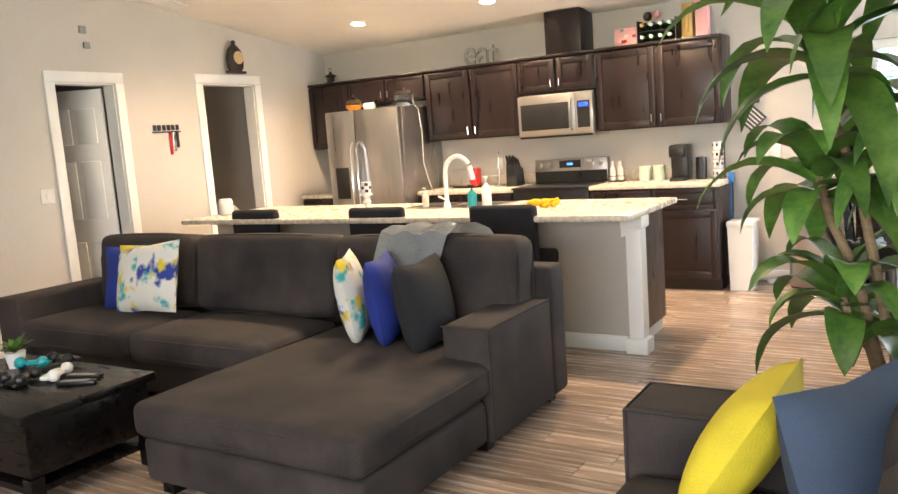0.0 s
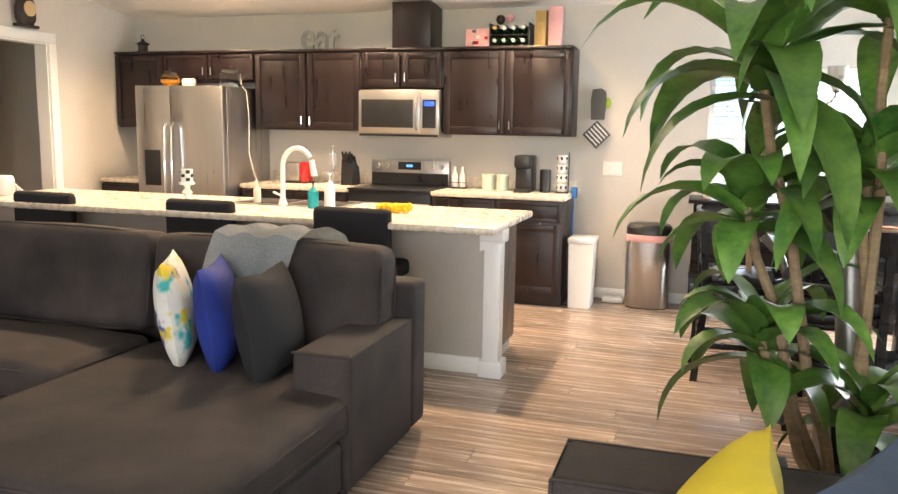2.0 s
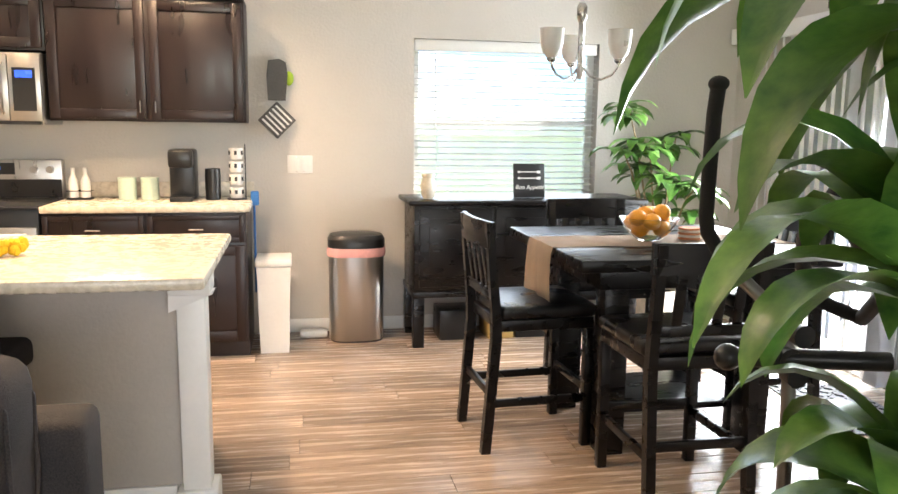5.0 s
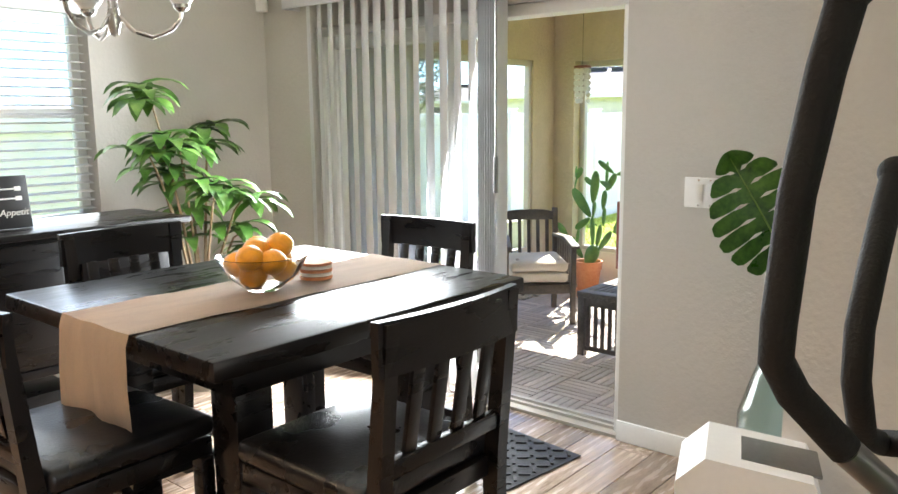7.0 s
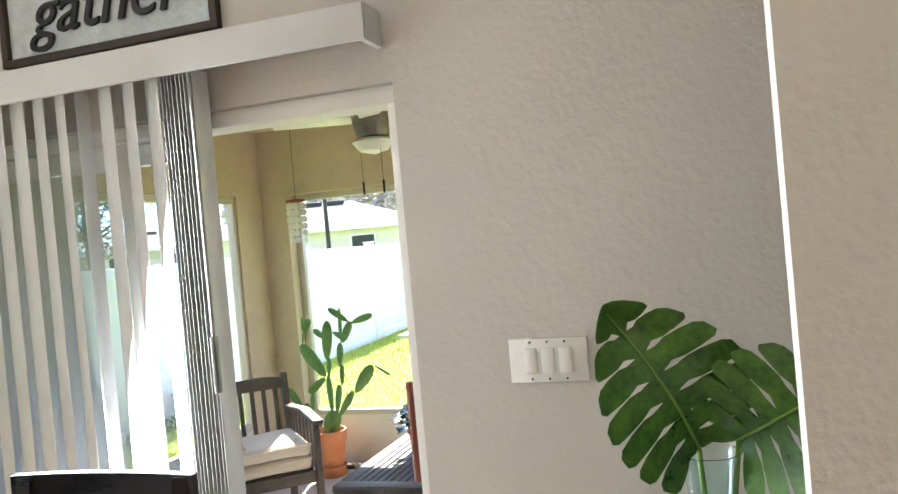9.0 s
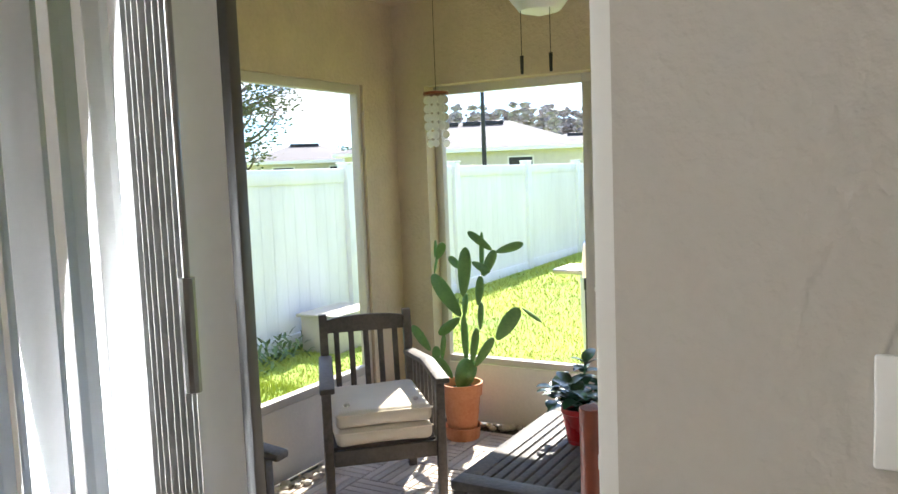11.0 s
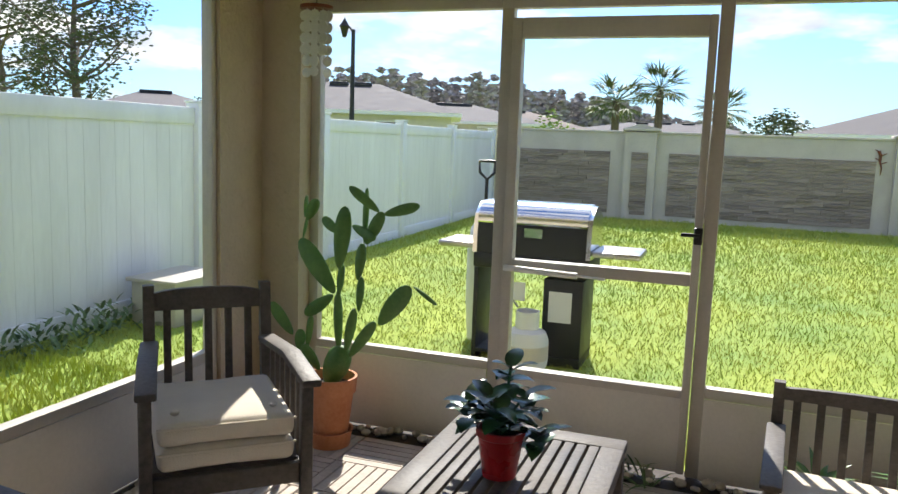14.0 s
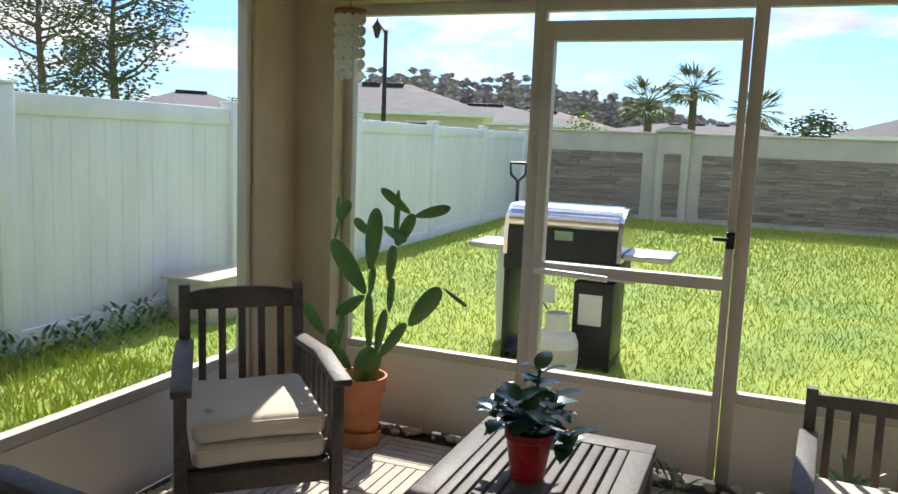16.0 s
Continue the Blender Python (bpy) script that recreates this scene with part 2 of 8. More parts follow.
M_PINK = mat("pink_card", (0.75, 0.40, 0.40), 0.6, bump=0)
M_GOLD = mat("gold_card", (0.45, 0.30, 0.10), 0.5, bump=0)
M_TEAL = mat("teal_soap", (0.02, 0.42, 0.48), 0.2, bump=0, trans=0.3)
M_YTOWEL = mat("yellow_duster", (0.85, 0.52, 0.02), 0.9, fine=120, bump=0.8)
M_GREYCARD = mat("grey_letter", (0.30, 0.31, 0.29), 0.5, 0.4, bump=0.1)
M_CERAMIC = mat("cream_ceramic", (0.66, 0.60, 0.50), 0.35, var=0.15, scale=20, bump=0.02)
M_MITT = mat("grey_mitt", (0.10, 0.095, 0.09), 0.9, var=0.2, fine=150, bump=0.3)
M_GREEN = mat("lime_fabric", (0.28, 0.42, 0.03), 0.8, bump=0.1)
M_MAT = mat("rubber_mat", (0.02, 0.02, 0.022), 0.6, var=0.3, bump=0.3)
M_BOTTLE = mat("dark_bottle", (0.01, 0.03, 0.015), 0.1, bump=0, coat=0.3)
M_PEB = mat("pebble", (0.42, 0.38, 0.33), 0.8, var=0.25, per=0.3, bump=0.2)
M_GREEN2 = mat("mint_can", (0.50, 0.62, 0.54), 0.4, bump=0)
M_SHELL = mat("capiz_shell", (0.80, 0.78, 0.70), 0.4, var=0.1, trans=0.35, bump=0.05)
M_BLUEPL = mat("blue_plastic", (0.02, 0.13, 0.40), 0.4, bump=0)
M_WEED = mat("weed_leaf", (0.07, 0.13, 0.05), 0.7, var=0.4, scale=3, col2=(0.16, 0.24, 0.09), bump=0.0)
M_DRY = mat("yellow_leaf", (0.50, 0.36, 0.05), 0.7, var=0.3, bump=0.0)


def pane_mat(name, gloss=0.06):
    m = bpy.data.materials.new(name)
    m.use_nodes = True
    n, l = m.node_tree.nodes, m.node_tree.links
    n.remove(n["Principled BSDF"])
    t, g, x, f = n.new("ShaderNodeBsdfTransparent"), n.new("ShaderNodeBsdfGlossy"), n.new("ShaderNodeMixShader"), n.new("ShaderNodeFresnel")
    t.inputs["Color"].default_value = (0.93, 0.96, 0.95, 1)
    g.inputs["Roughness"].default_value = 0.01
    f.inputs["IOR"].default_value = 1.45
    l.new(f.outputs[0], x.inputs[0])
    l.new(t.outputs[0], x.inputs[1])
    l.new(g.outputs[0], x.inputs[2])
    l.new(x.outputs[0], n["Material Output"].inputs["Surface"])
    return m


def screen_mat():
    """Fine insect mesh, too fine to see single wires: lets most of the light through."""
    m = bpy.data.materials.new("insect_mesh")
    m.use_nodes = True
    n, l = m.node_tree.nodes, m.node_tree.links
    b = n["Principled BSDF"]
    b.inputs["Base Color"].default_value, b.inputs["Roughness"].default_value = (0.25, 0.25, 0.24, 1), 0.7
    t, x, v = n.new("ShaderNodeBsdfTransparent"), n.new("ShaderNodeMixShader"), n.new("ShaderNodeTexNoise")
    r = n.new("ShaderNodeMapRange")
    v.inputs["Scale"].default_value = 2.5
    r.inputs["To Min"].default_value, r.inputs["To Max"].default_value = 0.02, 0.10
    l.new(v.outputs["Fac"], r.inputs["Value"])
    l.new(r.outputs["Result"], x.inputs[0])
    l.new(t.outputs[0], x.inputs[1])
    l.new(b.outputs[0], x.inputs[2])
    l.new(x.outputs[0], n["Material Output"].inputs["Surface"])
    return m


M_PANE, M_SCREEN = pane_mat("window_pane"), screen_mat()


def splash_mat():
    """White cotton with blurred patches of blue, teal and yellow."""
    m = mat("splash_print", (0.72, 0.71, 0.66), 0.85, var=0.05, fine=180, bump=0.2)
    n, l = m.node_tree.nodes, m.node_tree.links
    b = n["Principled BSDF"]
    src = b.inputs["Base Color"].links[0].from_socket
    for i, (c, s) in enumerate((((0.03, 0.06, 0.30), 7.0), ((0.05, 0.42, 0.42), 8.0), ((0.70, 0.55, 0.04), 9.0))):
        t, r, x, co = n.new("ShaderNodeTexNoise"), n.new("ShaderNodeValToRGB"), n.new("ShaderNodeMix"), n.new("ShaderNodeTexCoord")
        mp2 = n.new("ShaderNodeMapping")
        mp2.inputs["Location"].default_value = (3.1 * i, 1.7 * i, 5.3 * i)
        l.new(co.outputs["Object"], mp2.inputs["Vector"])
        l.new(mp2.outputs["Vector"], t.inputs["Vector"])
        t.inputs["Scale"].default_value, t.inputs["Detail"].default_value = s, 3
        r.color_ramp.elements[0].position, r.color_ramp.elements[1].position = 0.56, 0.64
        x.data_type = "RGBA"
        l.new(t.outputs["Fac"], r.inputs["Fac"])
        l.new(r.outputs["Color"], x.inputs["Factor"])
        l.new(src, x.inputs["A"])
        x.inputs["B"].default_value = (*c, 1)
        src = x.outputs["Result"]
    l.new(src, b.inputs["Base Color"])
    return m


M_SPLASH = splash_mat()
M_LAMP = mat("lit_lamp_lens", (1.0, 0.86, 0.66), 0.5, bump=0, var=0.0, emit=14.0)


# ---- builders ----
class Shape:
    """A bmesh with a few ways to add pieces to it."""

    def __init__(self):
        self.bm = bmesh.new()

    def box(self, x0, y0, z0, x1, y1, z1, bevel=0.0, seg=2, m=None):
        r = bmesh.ops.create_cube(self.bm, size=1.0)
        vs = r["verts"]
        bmesh.ops.scale(self.bm, vec=(abs(x1 - x0), abs(y1 - y0), abs(z1 - z0)), verts=vs)
        bmesh.ops.translate(self.bm, vec=((x0 + x1) / 2, (y0 + y1) / 2, (z0 + z1) / 2), verts=vs)
        if bevel:
            es = list({e for v in vs for e in v.link_edges})
            rb = bmesh.ops.bevel(self.bm, geom=es, offset=bevel, segments=seg, profile=0.5, affect="EDGES")
            vs = list({v for f in rb["faces"] for v in f.verts} | {v for v in vs if v.is_valid})
        if m is not None:
            bmesh.ops.transform(self.bm, matrix=m, verts=vs)
        return self

    def cyl(self, p0, p1, r0, r1=None, seg=16):
        p0, p1 = Vector(p0), Vector(p1)
        d = p1 - p0
        m = Matrix.Translation((p0 + p1) / 2) @ d.to_track_quat("Z", "Y").to_matrix().to_4x4()
        bmesh.ops.create_cone(self.bm, cap_ends=True, segments=seg, radius1=r0, radius2=r0 if r1 is None else r1, depth=d.length, matrix=m)
        return self

    def ball(self, c, rx, ry=None, rz=None, seg=14):
        m = Matrix.Translation(c) @ Matrix.Diagonal((rx, ry or rx, rz or rx, 1))
        bmesh.ops.create_uvsphere(self.bm, u_segments=seg, v_segments=max(6, seg * 2 // 3), radius=1.0, matrix=m)
        return self

    def lathe(self, prof, c=(0, 0, 0), seg=24, closed=False):
        rings = []
        for r, z in prof:
            rings.append([self.bm.verts.new((c[0] + r * math.cos(2 * math.pi * i / seg), c[1] + r * math.sin(2 * math.pi * i / seg), c[2] + z)) for i in range(seg)])
        for a, b in zip(rings, rings[1:]):
            for i in range(seg):
                self.bm.faces.new((a[i], a[(i + 1) % seg], b[(i + 1) % seg], b[i]))
        for ring, flip in ((rings[0], True), (rings[-1], False)):
            if not closed:
                self.bm.faces.new(ring[::-1] if flip else ring)
        if closed:
            for i in range(seg):
                self.bm.faces.new((rings[-1][i], rings[-1][(i + 1) % seg], rings[0][(i + 1) % seg], rings[0][i]))
        return self

    def tube(self, pts, r, seg=10, r_end=None):
        pts = [Vector(p) for p in pts]
        rings, last = [], None
        for i, p in enumerate(pts):
            d = (pts[min(i + 1, len(pts) - 1)] - pts[max(i - 1, 0)]).normalized()
            q = d.to_track_quat("Z", "Y") if last is None else last[0].rotation_difference(d) @ last[1]
            last = (d, q)
            rad = r if r_end is None else r + (r_end - r) * i / (len(pts) - 1)
            rings.append([self.bm.verts.new(p + q @ Vector((rad * math.cos(2 * math.pi * k / seg), rad * math.sin(2 * math.pi * k / seg), 0))) for k in range(seg)])
        for a, b in zip(rings, rings[1:]):
            for k in range(seg):
                self.bm.faces.new((a[k], a[(k + 1) % seg], b[(k + 1) % seg], b[k]))
        self.bm.faces.new(rings[0][::-1])
        self.bm.faces.new(rings[-1])
        return self

    def prism(self, outline, y0, y1, axis="y"):
        """An outline in two coordinates drawn out along the third."""
        def at(u, v, w):
            return {"y": (u, w, v), "x": (w, u, v), "z": (u, v, w)}[axis]
        a = [self.bm.verts.new(at(u, v, y0)) for u, v in outline]
        b = [self.bm.verts.new(at(u, v, y1)) for u, v in outline]
        n = len(a)
        for i in range(n):
            self.bm.faces.new((a[i], a[(i + 1) % n], b[(i + 1) % n], b[i]))
        self.bm.faces.new(a[::-1])
        self.bm.faces.new(b)
        bmesh.ops.recalc_face_normals(self.bm, faces=self.bm.faces)
        return self

    def quad(self, a, b, c, d):
        self.bm.faces.new([self.bm.verts.new(p) for p in (a, b, c, d)])
        return self

    def leaf(self, base, way, length, width, droop=0.5, fold=0.25, n=6, twist=0.0):
        """A long leaf with a midrib fold, arching under its own weight."""
        p, d = Vector(base), Vector(way).normalized()
        side = d.cross(Vector((0, 0, 1)))
        side = side.normalized() if side.length > 1e-3 else Vector((1, 0, 0))
        side = Matrix.Rotation(twist, 3, d) @ side
        rows = []
        for i in range(n + 1):
            t = i / n
            w = width * (math.sin(math.pi * min(1, 0.08 + 0.92 * t) ** 0.8) ** 0.8 if i < n else 0.02) * 0.5
            up = side.cross(d).normalized()
            rows.append([self.bm.verts.new(p + side * w * s - up * (0 if s == 0 else -fold * w)) for s in (-1, 0, 1)])
            p = p + d * (length / n)
            d = (d + Vector((0, 0, -droop / n * (0.4 + 1.6 * t)))).normalized()
        for a, b in zip(rows, rows[1:]):
            for k in (0, 1):
                self.bm.faces.new((a[k], a[k + 1], b[k + 1], b[k]))
        return self

    def cushion(self, c, w, h, t, m=None, pinch=0.09, n=14):
        """A stuffed square pillow: w by h, t thick at the middle, with pointed corners."""
        grid = {}
        for s in (1, -1):
            for i in range(n + 1):
                for j in range(n + 1):
                    u, v = 2 * i / n - 1, 2 * j / n - 1
                    edge = abs(u) == 1 or abs(v) == 1
                    if s < 0 and edge:
                        grid[(s, i, j)] = grid[(1, i, j)]
                        continue
                    k = 1 - pinch * (1 - abs(u * v)) * (max(abs(u), abs(v)))
                    z = 0 if edge else s * t / 2 * ((1 - u * u) * (1 - v * v)) ** 0.42
                    grid[(s, i, j)] = self.bm.verts.new((u * w / 2 * k, z, v * h / 2 * k))
        faces = []
        for s in (1, -1):
            for i in range(n):
                for j in range(n):
                    q = [grid[(s, i, j)], grid[(s, i + 1, j)], grid[(s, i + 1, j + 1)], grid[(s, i, j + 1)]]
                    faces.append(self.bm.faces.new(q if s < 0 else q[::-1]))
        vs = list(set(grid.values()))
        bmesh.ops.transform(self.bm, matrix=Matrix.Translation(c) @ (m or Matrix()), verts=vs)
        return self


def mesh_of(name, sh, material, smooth=True):
    me = bpy.data.meshes.new(name)
    bm = sh.bm if isinstance(sh, Shape) else sh
    bm.to_mesh(me)
    bm.free()
    if smooth:
        me.polygons.foreach_set("use_smooth", [True] * len(me.polygons))
        me.set_sharp_from_angle(angle=radians(35))
    me.materials.append(material)
    return me


def part(name, sh, material, parent, label="", smooth=True):
    ob = new(name, mesh_of(name, sh, material, smooth))
    ob.parent = parent
    if label:
        ob["label"] = label
    return ob


def thing(name, x, y, z, rz, label, category, group=""):
    e = new(name)
    e.empty_display_size = 0.1
    e.matrix_world = pose(x, y, z, 0, 0, rz)
    return tagged(e, label, category, group)


def solid(name, sh, material, label, category, group="", kind="", at=None, smooth=True):
    """A thing of one mesh."""
    ob = new(name, mesh_of(name, sh, material, smooth))
    if at is not None:
        ob.matrix_world = at
    return tagged(ob, label, category, group, kind)


def structure(name, sh, material, label):
    return tagged(new(name, mesh_of(name, sh, material)), label, "structure", "", "structure")

# ---- the house: floor, walls, ceiling ----
WX, EX, NY, SY = -5.45, 2.41, 7.2, -2.6


def wall_with_holes(name, axis, at0, at1, lo, hi, top, holes, material, label, bottom=0.0, top2=None):
    """A wall of thickness at0..at1 along x or y, from lo to hi, with openings (from, to, sill, head)."""
    sh = Shape()
    cuts = sorted({lo, hi, *(h[0] for h in holes), *(h[1] for h in holes)})
    for a, b in zip(cuts, cuts[1:]):
        here = [h for h in holes if h[0] <= a and h[1] >= b]
        spans = [(bottom, top)] if not here else [(bottom, here[0][2]), (here[0][3], top)]
        for z0, z1 in spans:
            if z1 - z0 > 0.01:
                if axis == "x":
                    sh.box(a, at0, z0, b, at1, z1)
                else:
                    sh.box(at0, a, z0, at1, b, z1)
    bmesh.ops.remove_doubles(sh.bm, verts=sh.bm.verts, dist=1e-4)
    return structure(name, sh, material, label)


WIN = (0.08, 1.367, 0.87, 1.95)
SL = (4.88, 6.75, 0.0, 1.86)
wall_with_holes("wall_north", "x", NY, NY + 0.18, WX - 0.15, EX + 0.16, 2.75, [WIN], M_WALL, "greige painted plaster wall behind kitchen and dining")
wall_with_holes("wall_west", "y", WX - 0.13, WX, SY - 0.15, NY, 4.2, [(3.84, 4.39, 0, 2.09), (5.35, 6.03, 0, 2.11)], M_WALL, "greige painted wall with two doorways")
wall_with_holes("wall_east", "y", EX, EX + 0.16, 2.4, NY, 2.95, [SL], M_WALL, "greige textured wall with the sliding door")
wall_with_holes("wall_living", "y", 1.64, 1.74, SY, 3.98, 4.2, [], M_WALL, "greige textured partition wall beside the dining area")
wall_with_holes("wall_niche", "x", 2.4, 2.5, 1.74, EX, 3.3, [], M_WALL, "plain painted wall closing the recess")
# unseen wall; its wide opening is added behind the living room fill lamp
wall_with_holes("wall_south", "x", SY - 0.15, SY, WX - 0.15, 1.74, 4.2, [(-1.7, 1.5, 0.7, 2.3)], M_WALL, "plain painted wall, unseen, with an added wide opening")

sh = Shape()
y0, y1 = SY - 0.15, NY + 0.18
vs = [sh.bm.verts.new(p) for p in ((WX - 0.15, y0, ceil_z(y0)), (EX + 0.16, y0, ceil_z(y0)), (EX + 0.16, y1, ceil_z(y1)), (WX - 0.15, y1, ceil_z(y1)))]
vt = [sh.bm.verts.new(v.co + Vector((0, 0, 0.15))) for v in vs]
sh.bm.faces.new(vs[::-1])
sh.bm.faces.new(vt)
for i in range(4):
    sh.bm.faces.new((vs[i], vs[(i + 1) % 4], vt[(i + 1) % 4], vt[i]))
structure("ceiling", sh, M_CEIL, "off-white sloping plaster ceiling")

floor = structure("floor", Shape().box(WX - 1.9, SY - 0.15, -0.30, EX + 0.16, NY + 0.18, -0.006), M_JOINT, "wood-look plank floor in warm grey-brown")

# baseboards, butted at the openings
for i, (a, b, c, d) in enumerate(((-0.95, NY - 0.014, 1.6, NY - 0.002), (1.6, NY - 0.014, EX - 0.016, NY - 0.002))):
    structure("baseboard", Shape().box(a, b, 0.0, c, d, 0.09, 0.004), M_WHITE, "white painted baseboard")
for a, b, c, d in ((EX - 0.016, 4.0, EX - 0.002, 4.88), (EX - 0.016, 6.78, EX - 0.002, NY - 0.002), (1.626, 2.0, 1.638, 3.99), (WX + 0.002, -2.5, WX + 0.016, 3.75), (WX + 0.002, 4.48, WX + 0.016, 5.26)):
    structure("baseboard", Shape().box(a, b, 0.0, c, d, 0.09, 0.004), M_WHITE, "white painted baseboard")

# laundry and closet behind the west doorways
structure("wall_laundry", Shape().box(WX - 1.9, 5.0, 0, WX - 1.8, 6.6, 2.4), M_WALL, "dim back wall of the laundry")
structure("wall_laundry_side", Shape().box(WX - 1.8, 6.6, 0, WX - 0.13, 6.7, 2.4), M_WALL, "dim side wall of the laundry")
structure("wall_laundry_divider", Shape().box(WX - 1.8, 4.85, 0, WX - 0.13, 5.0, 2.4), M_WALL, "dim wall between laundry and hall")
structure("wall_hall", Shape().box(WX - 1.9, 3.2, 0, WX - 1.8, 5.0, 2.4), M_WALL, "dim back wall of the hall")
structure("wall_hall_side", Shape().box(WX - 1.8, 3.2, 0, WX - 0.13, 3.3, 2.4), M_WALL, "dim side wall of the hall")
structure("ceiling_laundry", Shape().box(WX - 1.9, 3.2, 2.4, WX - 0.13, 6.7, 2.5), M_CEIL, "low ceiling over laundry and hall")


def door_case(name, a, b, head):
    c = thing(name, WX, 0, 0, 0, "white painted door casing", "door frame")
    c["kind"] = "structure"
    for p, q in ((a - 0.085, a), (b, b + 0.085)):
        part("jamb", Shape().box(0.002, p, 0, 0.022, q, head + 0.002, 0.005), M_WHITE, c)
    part("head", Shape().box(0.002, a - 0.085, head + 0.003, 0.022, b + 0.085, head + 0.09, 0.005), M_WHITE, c)
    part("reveal", Shape().box(-0.128, a, 0, 0.0, a + 0.012, head).box(-0.128, b - 0.012, 0, 0.0, b, head).box(-0.128, a, head - 0.012, 0, b, head), M_WHITE, c)
    return c


door_case("door_1", 3.84, 4.39, 2.09)
door_case("door_2", 5.35, 6.03, 2.11)
leaf_door = thing("panel_door", WX - 0.14, 4.37, 0, 0, "white six-panel door standing half open into a dim hall", "door")
sh = Shape().box(-0.55, -0.04, 0.01, 0, 0.0, 2.06, 0.003)
part("door_leaf", sh, M_WHITE, leaf_door)
for z0, z1 in ((0.2, 0.75), (0.95, 1.45), (1.6, 1.9)):
    for x0, x1 in ((-0.48, -0.3), (-0.25, -0.07)):
        part("panel", Shape().box(x0, -0.052, z0, x1, -0.038, z1, 0.005), M_WHITE, leaf_door)
part("handle", Shape().cyl((-0.5, -0.04, 1.0), (-0.5, -0.1, 1.0), 0.012).ball((-0.5, -0.1, 1.0), 0.028), M_NICKEL, leaf_door, "round metal door knob")
leaf_door.matrix_world = pose(WX - 0.14, 4.37, 0, 0, 0, 25)

# laundry: washer, basket, shelf
w = thing("washing_machine", WX - 1.2, 5.75, 0, 0, "white top-load washing machine in the dim laundry", "washing machine")
part("body", Shape().box(-0.33, -0.33, 0, 0.33, 0.33, 0.92, 0.02), M_WHITEPLASTIC, w)
part("control_panel", Shape().box(-0.33, -0.33, 0.921, -0.2, 0.33, 1.08, 0.02), M_WHITEPLASTIC, w)
part("lid", Shape().box(-0.18, -0.28, 0.921, 0.31, 0.28, 0.945, 0.01), M_WHITEPLASTIC, w)
bk = thing("laundry_basket", WX - 1.1, 5.75, 0.946, 0, "white plastic laundry basket with holes on the washer", "basket")
sh = Shape()
for z in (0.02, 0.09, 0.16, 0.23, 0.30):
    e = 0.03 * z / 0.3
    sh.box(-0.2 - e, -0.26 - e, z, 0.2 + e, -0.25 - e, z + 0.04).box(-0.2 - e, 0.25 + e, z, 0.2 + e, 0.26 + e, z + 0.04).box(0.19 + e, -0.26 - e, z, 0.2 + e, 0.26 + e, z + 0.04)
for k in range(7):
    y = -0.24 + 0.08 * k
    sh.box(0.19, y - 0.012, 0, 0.205, y + 0.012, 0.33)
part("basket_wall", sh, M_WHITEPLASTIC, bk)
part("rim", Shape().box(-0.24, -0.3, 0.335, 0.24, 0.3, 0.36, 0.01), M_WHITEPLASTIC, bk)
part("base", Shape().box(-0.2, -0.25, 0.0, 0.2, 0.25, 0.018), M_WHITEPLASTIC, bk)
ls = solid("wall_shelf", Shape().box(WX - 1.795, 5.01, 1.55, WX - 1.45, 6.59, 1.575), M_WHITE, "white shelf on the laundry wall", "shelf")
for y in (5.35, 5.8):
    solid("storage_bin", Shape().box(WX - 1.75, y, 1.576, WX - 1.5, y + 0.3, 1.78, 0.02), M_WHITEPLASTIC, "white storage bin on the laundry shelf", "storage bin", "bins on the shelf")

# ---- dining window ----
x0, x1, z0, z1 = WIN
wn_1 = thing("window_1", 0, NY, 0, 0, "white framed dining window with closed horizontal blinds", "window")
wn_1["kind"] = "structure"
sh = Shape()
for a in ((x0, 0.10, z0, x0 + 0.045, 0.15, z1), (x1 - 0.045, 0.10, z0, x1, 0.15, z1), (x0 + 0.045, 0.10, z0, x1 - 0.045, 0.15, z0 + 0.045), (x0 + 0.045, 0.10, z1 - 0.045, x1 - 0.045, 0.15, z1), (x0 + 0.045, 0.10, 1.385, x1 - 0.045, 0.15, 1.43)):
    sh.box(*a, 0.004)
part("window_frame", sh, M_WHITE, wn_1)
part("window_sill", Shape().box(x0 - 0.03, -0.03, z0 - 0.02, x1 + 0.03, 0.095, z0 + 0.004, 0.006), M_WHITE, wn_1)
for za, zb in ((z0 + 0.045, 1.385), (1.43, z1 - 0.045)):
    p = part("pane", Shape().box(x0 + 0.045, 0.123, za, x1 - 0.045, 0.127, zb), M_PANE, wn_1)
    p.visible_shadow = False
bl = thing("horizontal_blind", (x0 + x1) / 2, NY + 0.05, 0, 0, "white horizontal blind lowered in the dining window", "blind")
part("headrail", Shape().box(-0.635, -0.03, z1 - 0.075, 0.635, 0.03, z1 - 0.002, 0.006), M_WHITE, bl)
slat_me = None
n = 24
for k in range(n):
    z = z0 + 0.035 + k * (z1 - 0.09 - z0 - 0.035) / (n - 1)
    if slat_me is None:
        slat_me = mesh_of("slat", Shape().box(-0.63, -0.024, -0.0015, 0.63, 0.024, 0.0015, m=pose(0, 0, 0, 9)), M_SLAT)
    s = new("slat", slat_me)
    s.parent, s.location = bl, (0, 0, z)
part("bottom_rail", Shape().box(-0.63, -0.02, z0 + 0.004, 0.63, 0.02, z0 + 0.02), M_WHITE, bl)
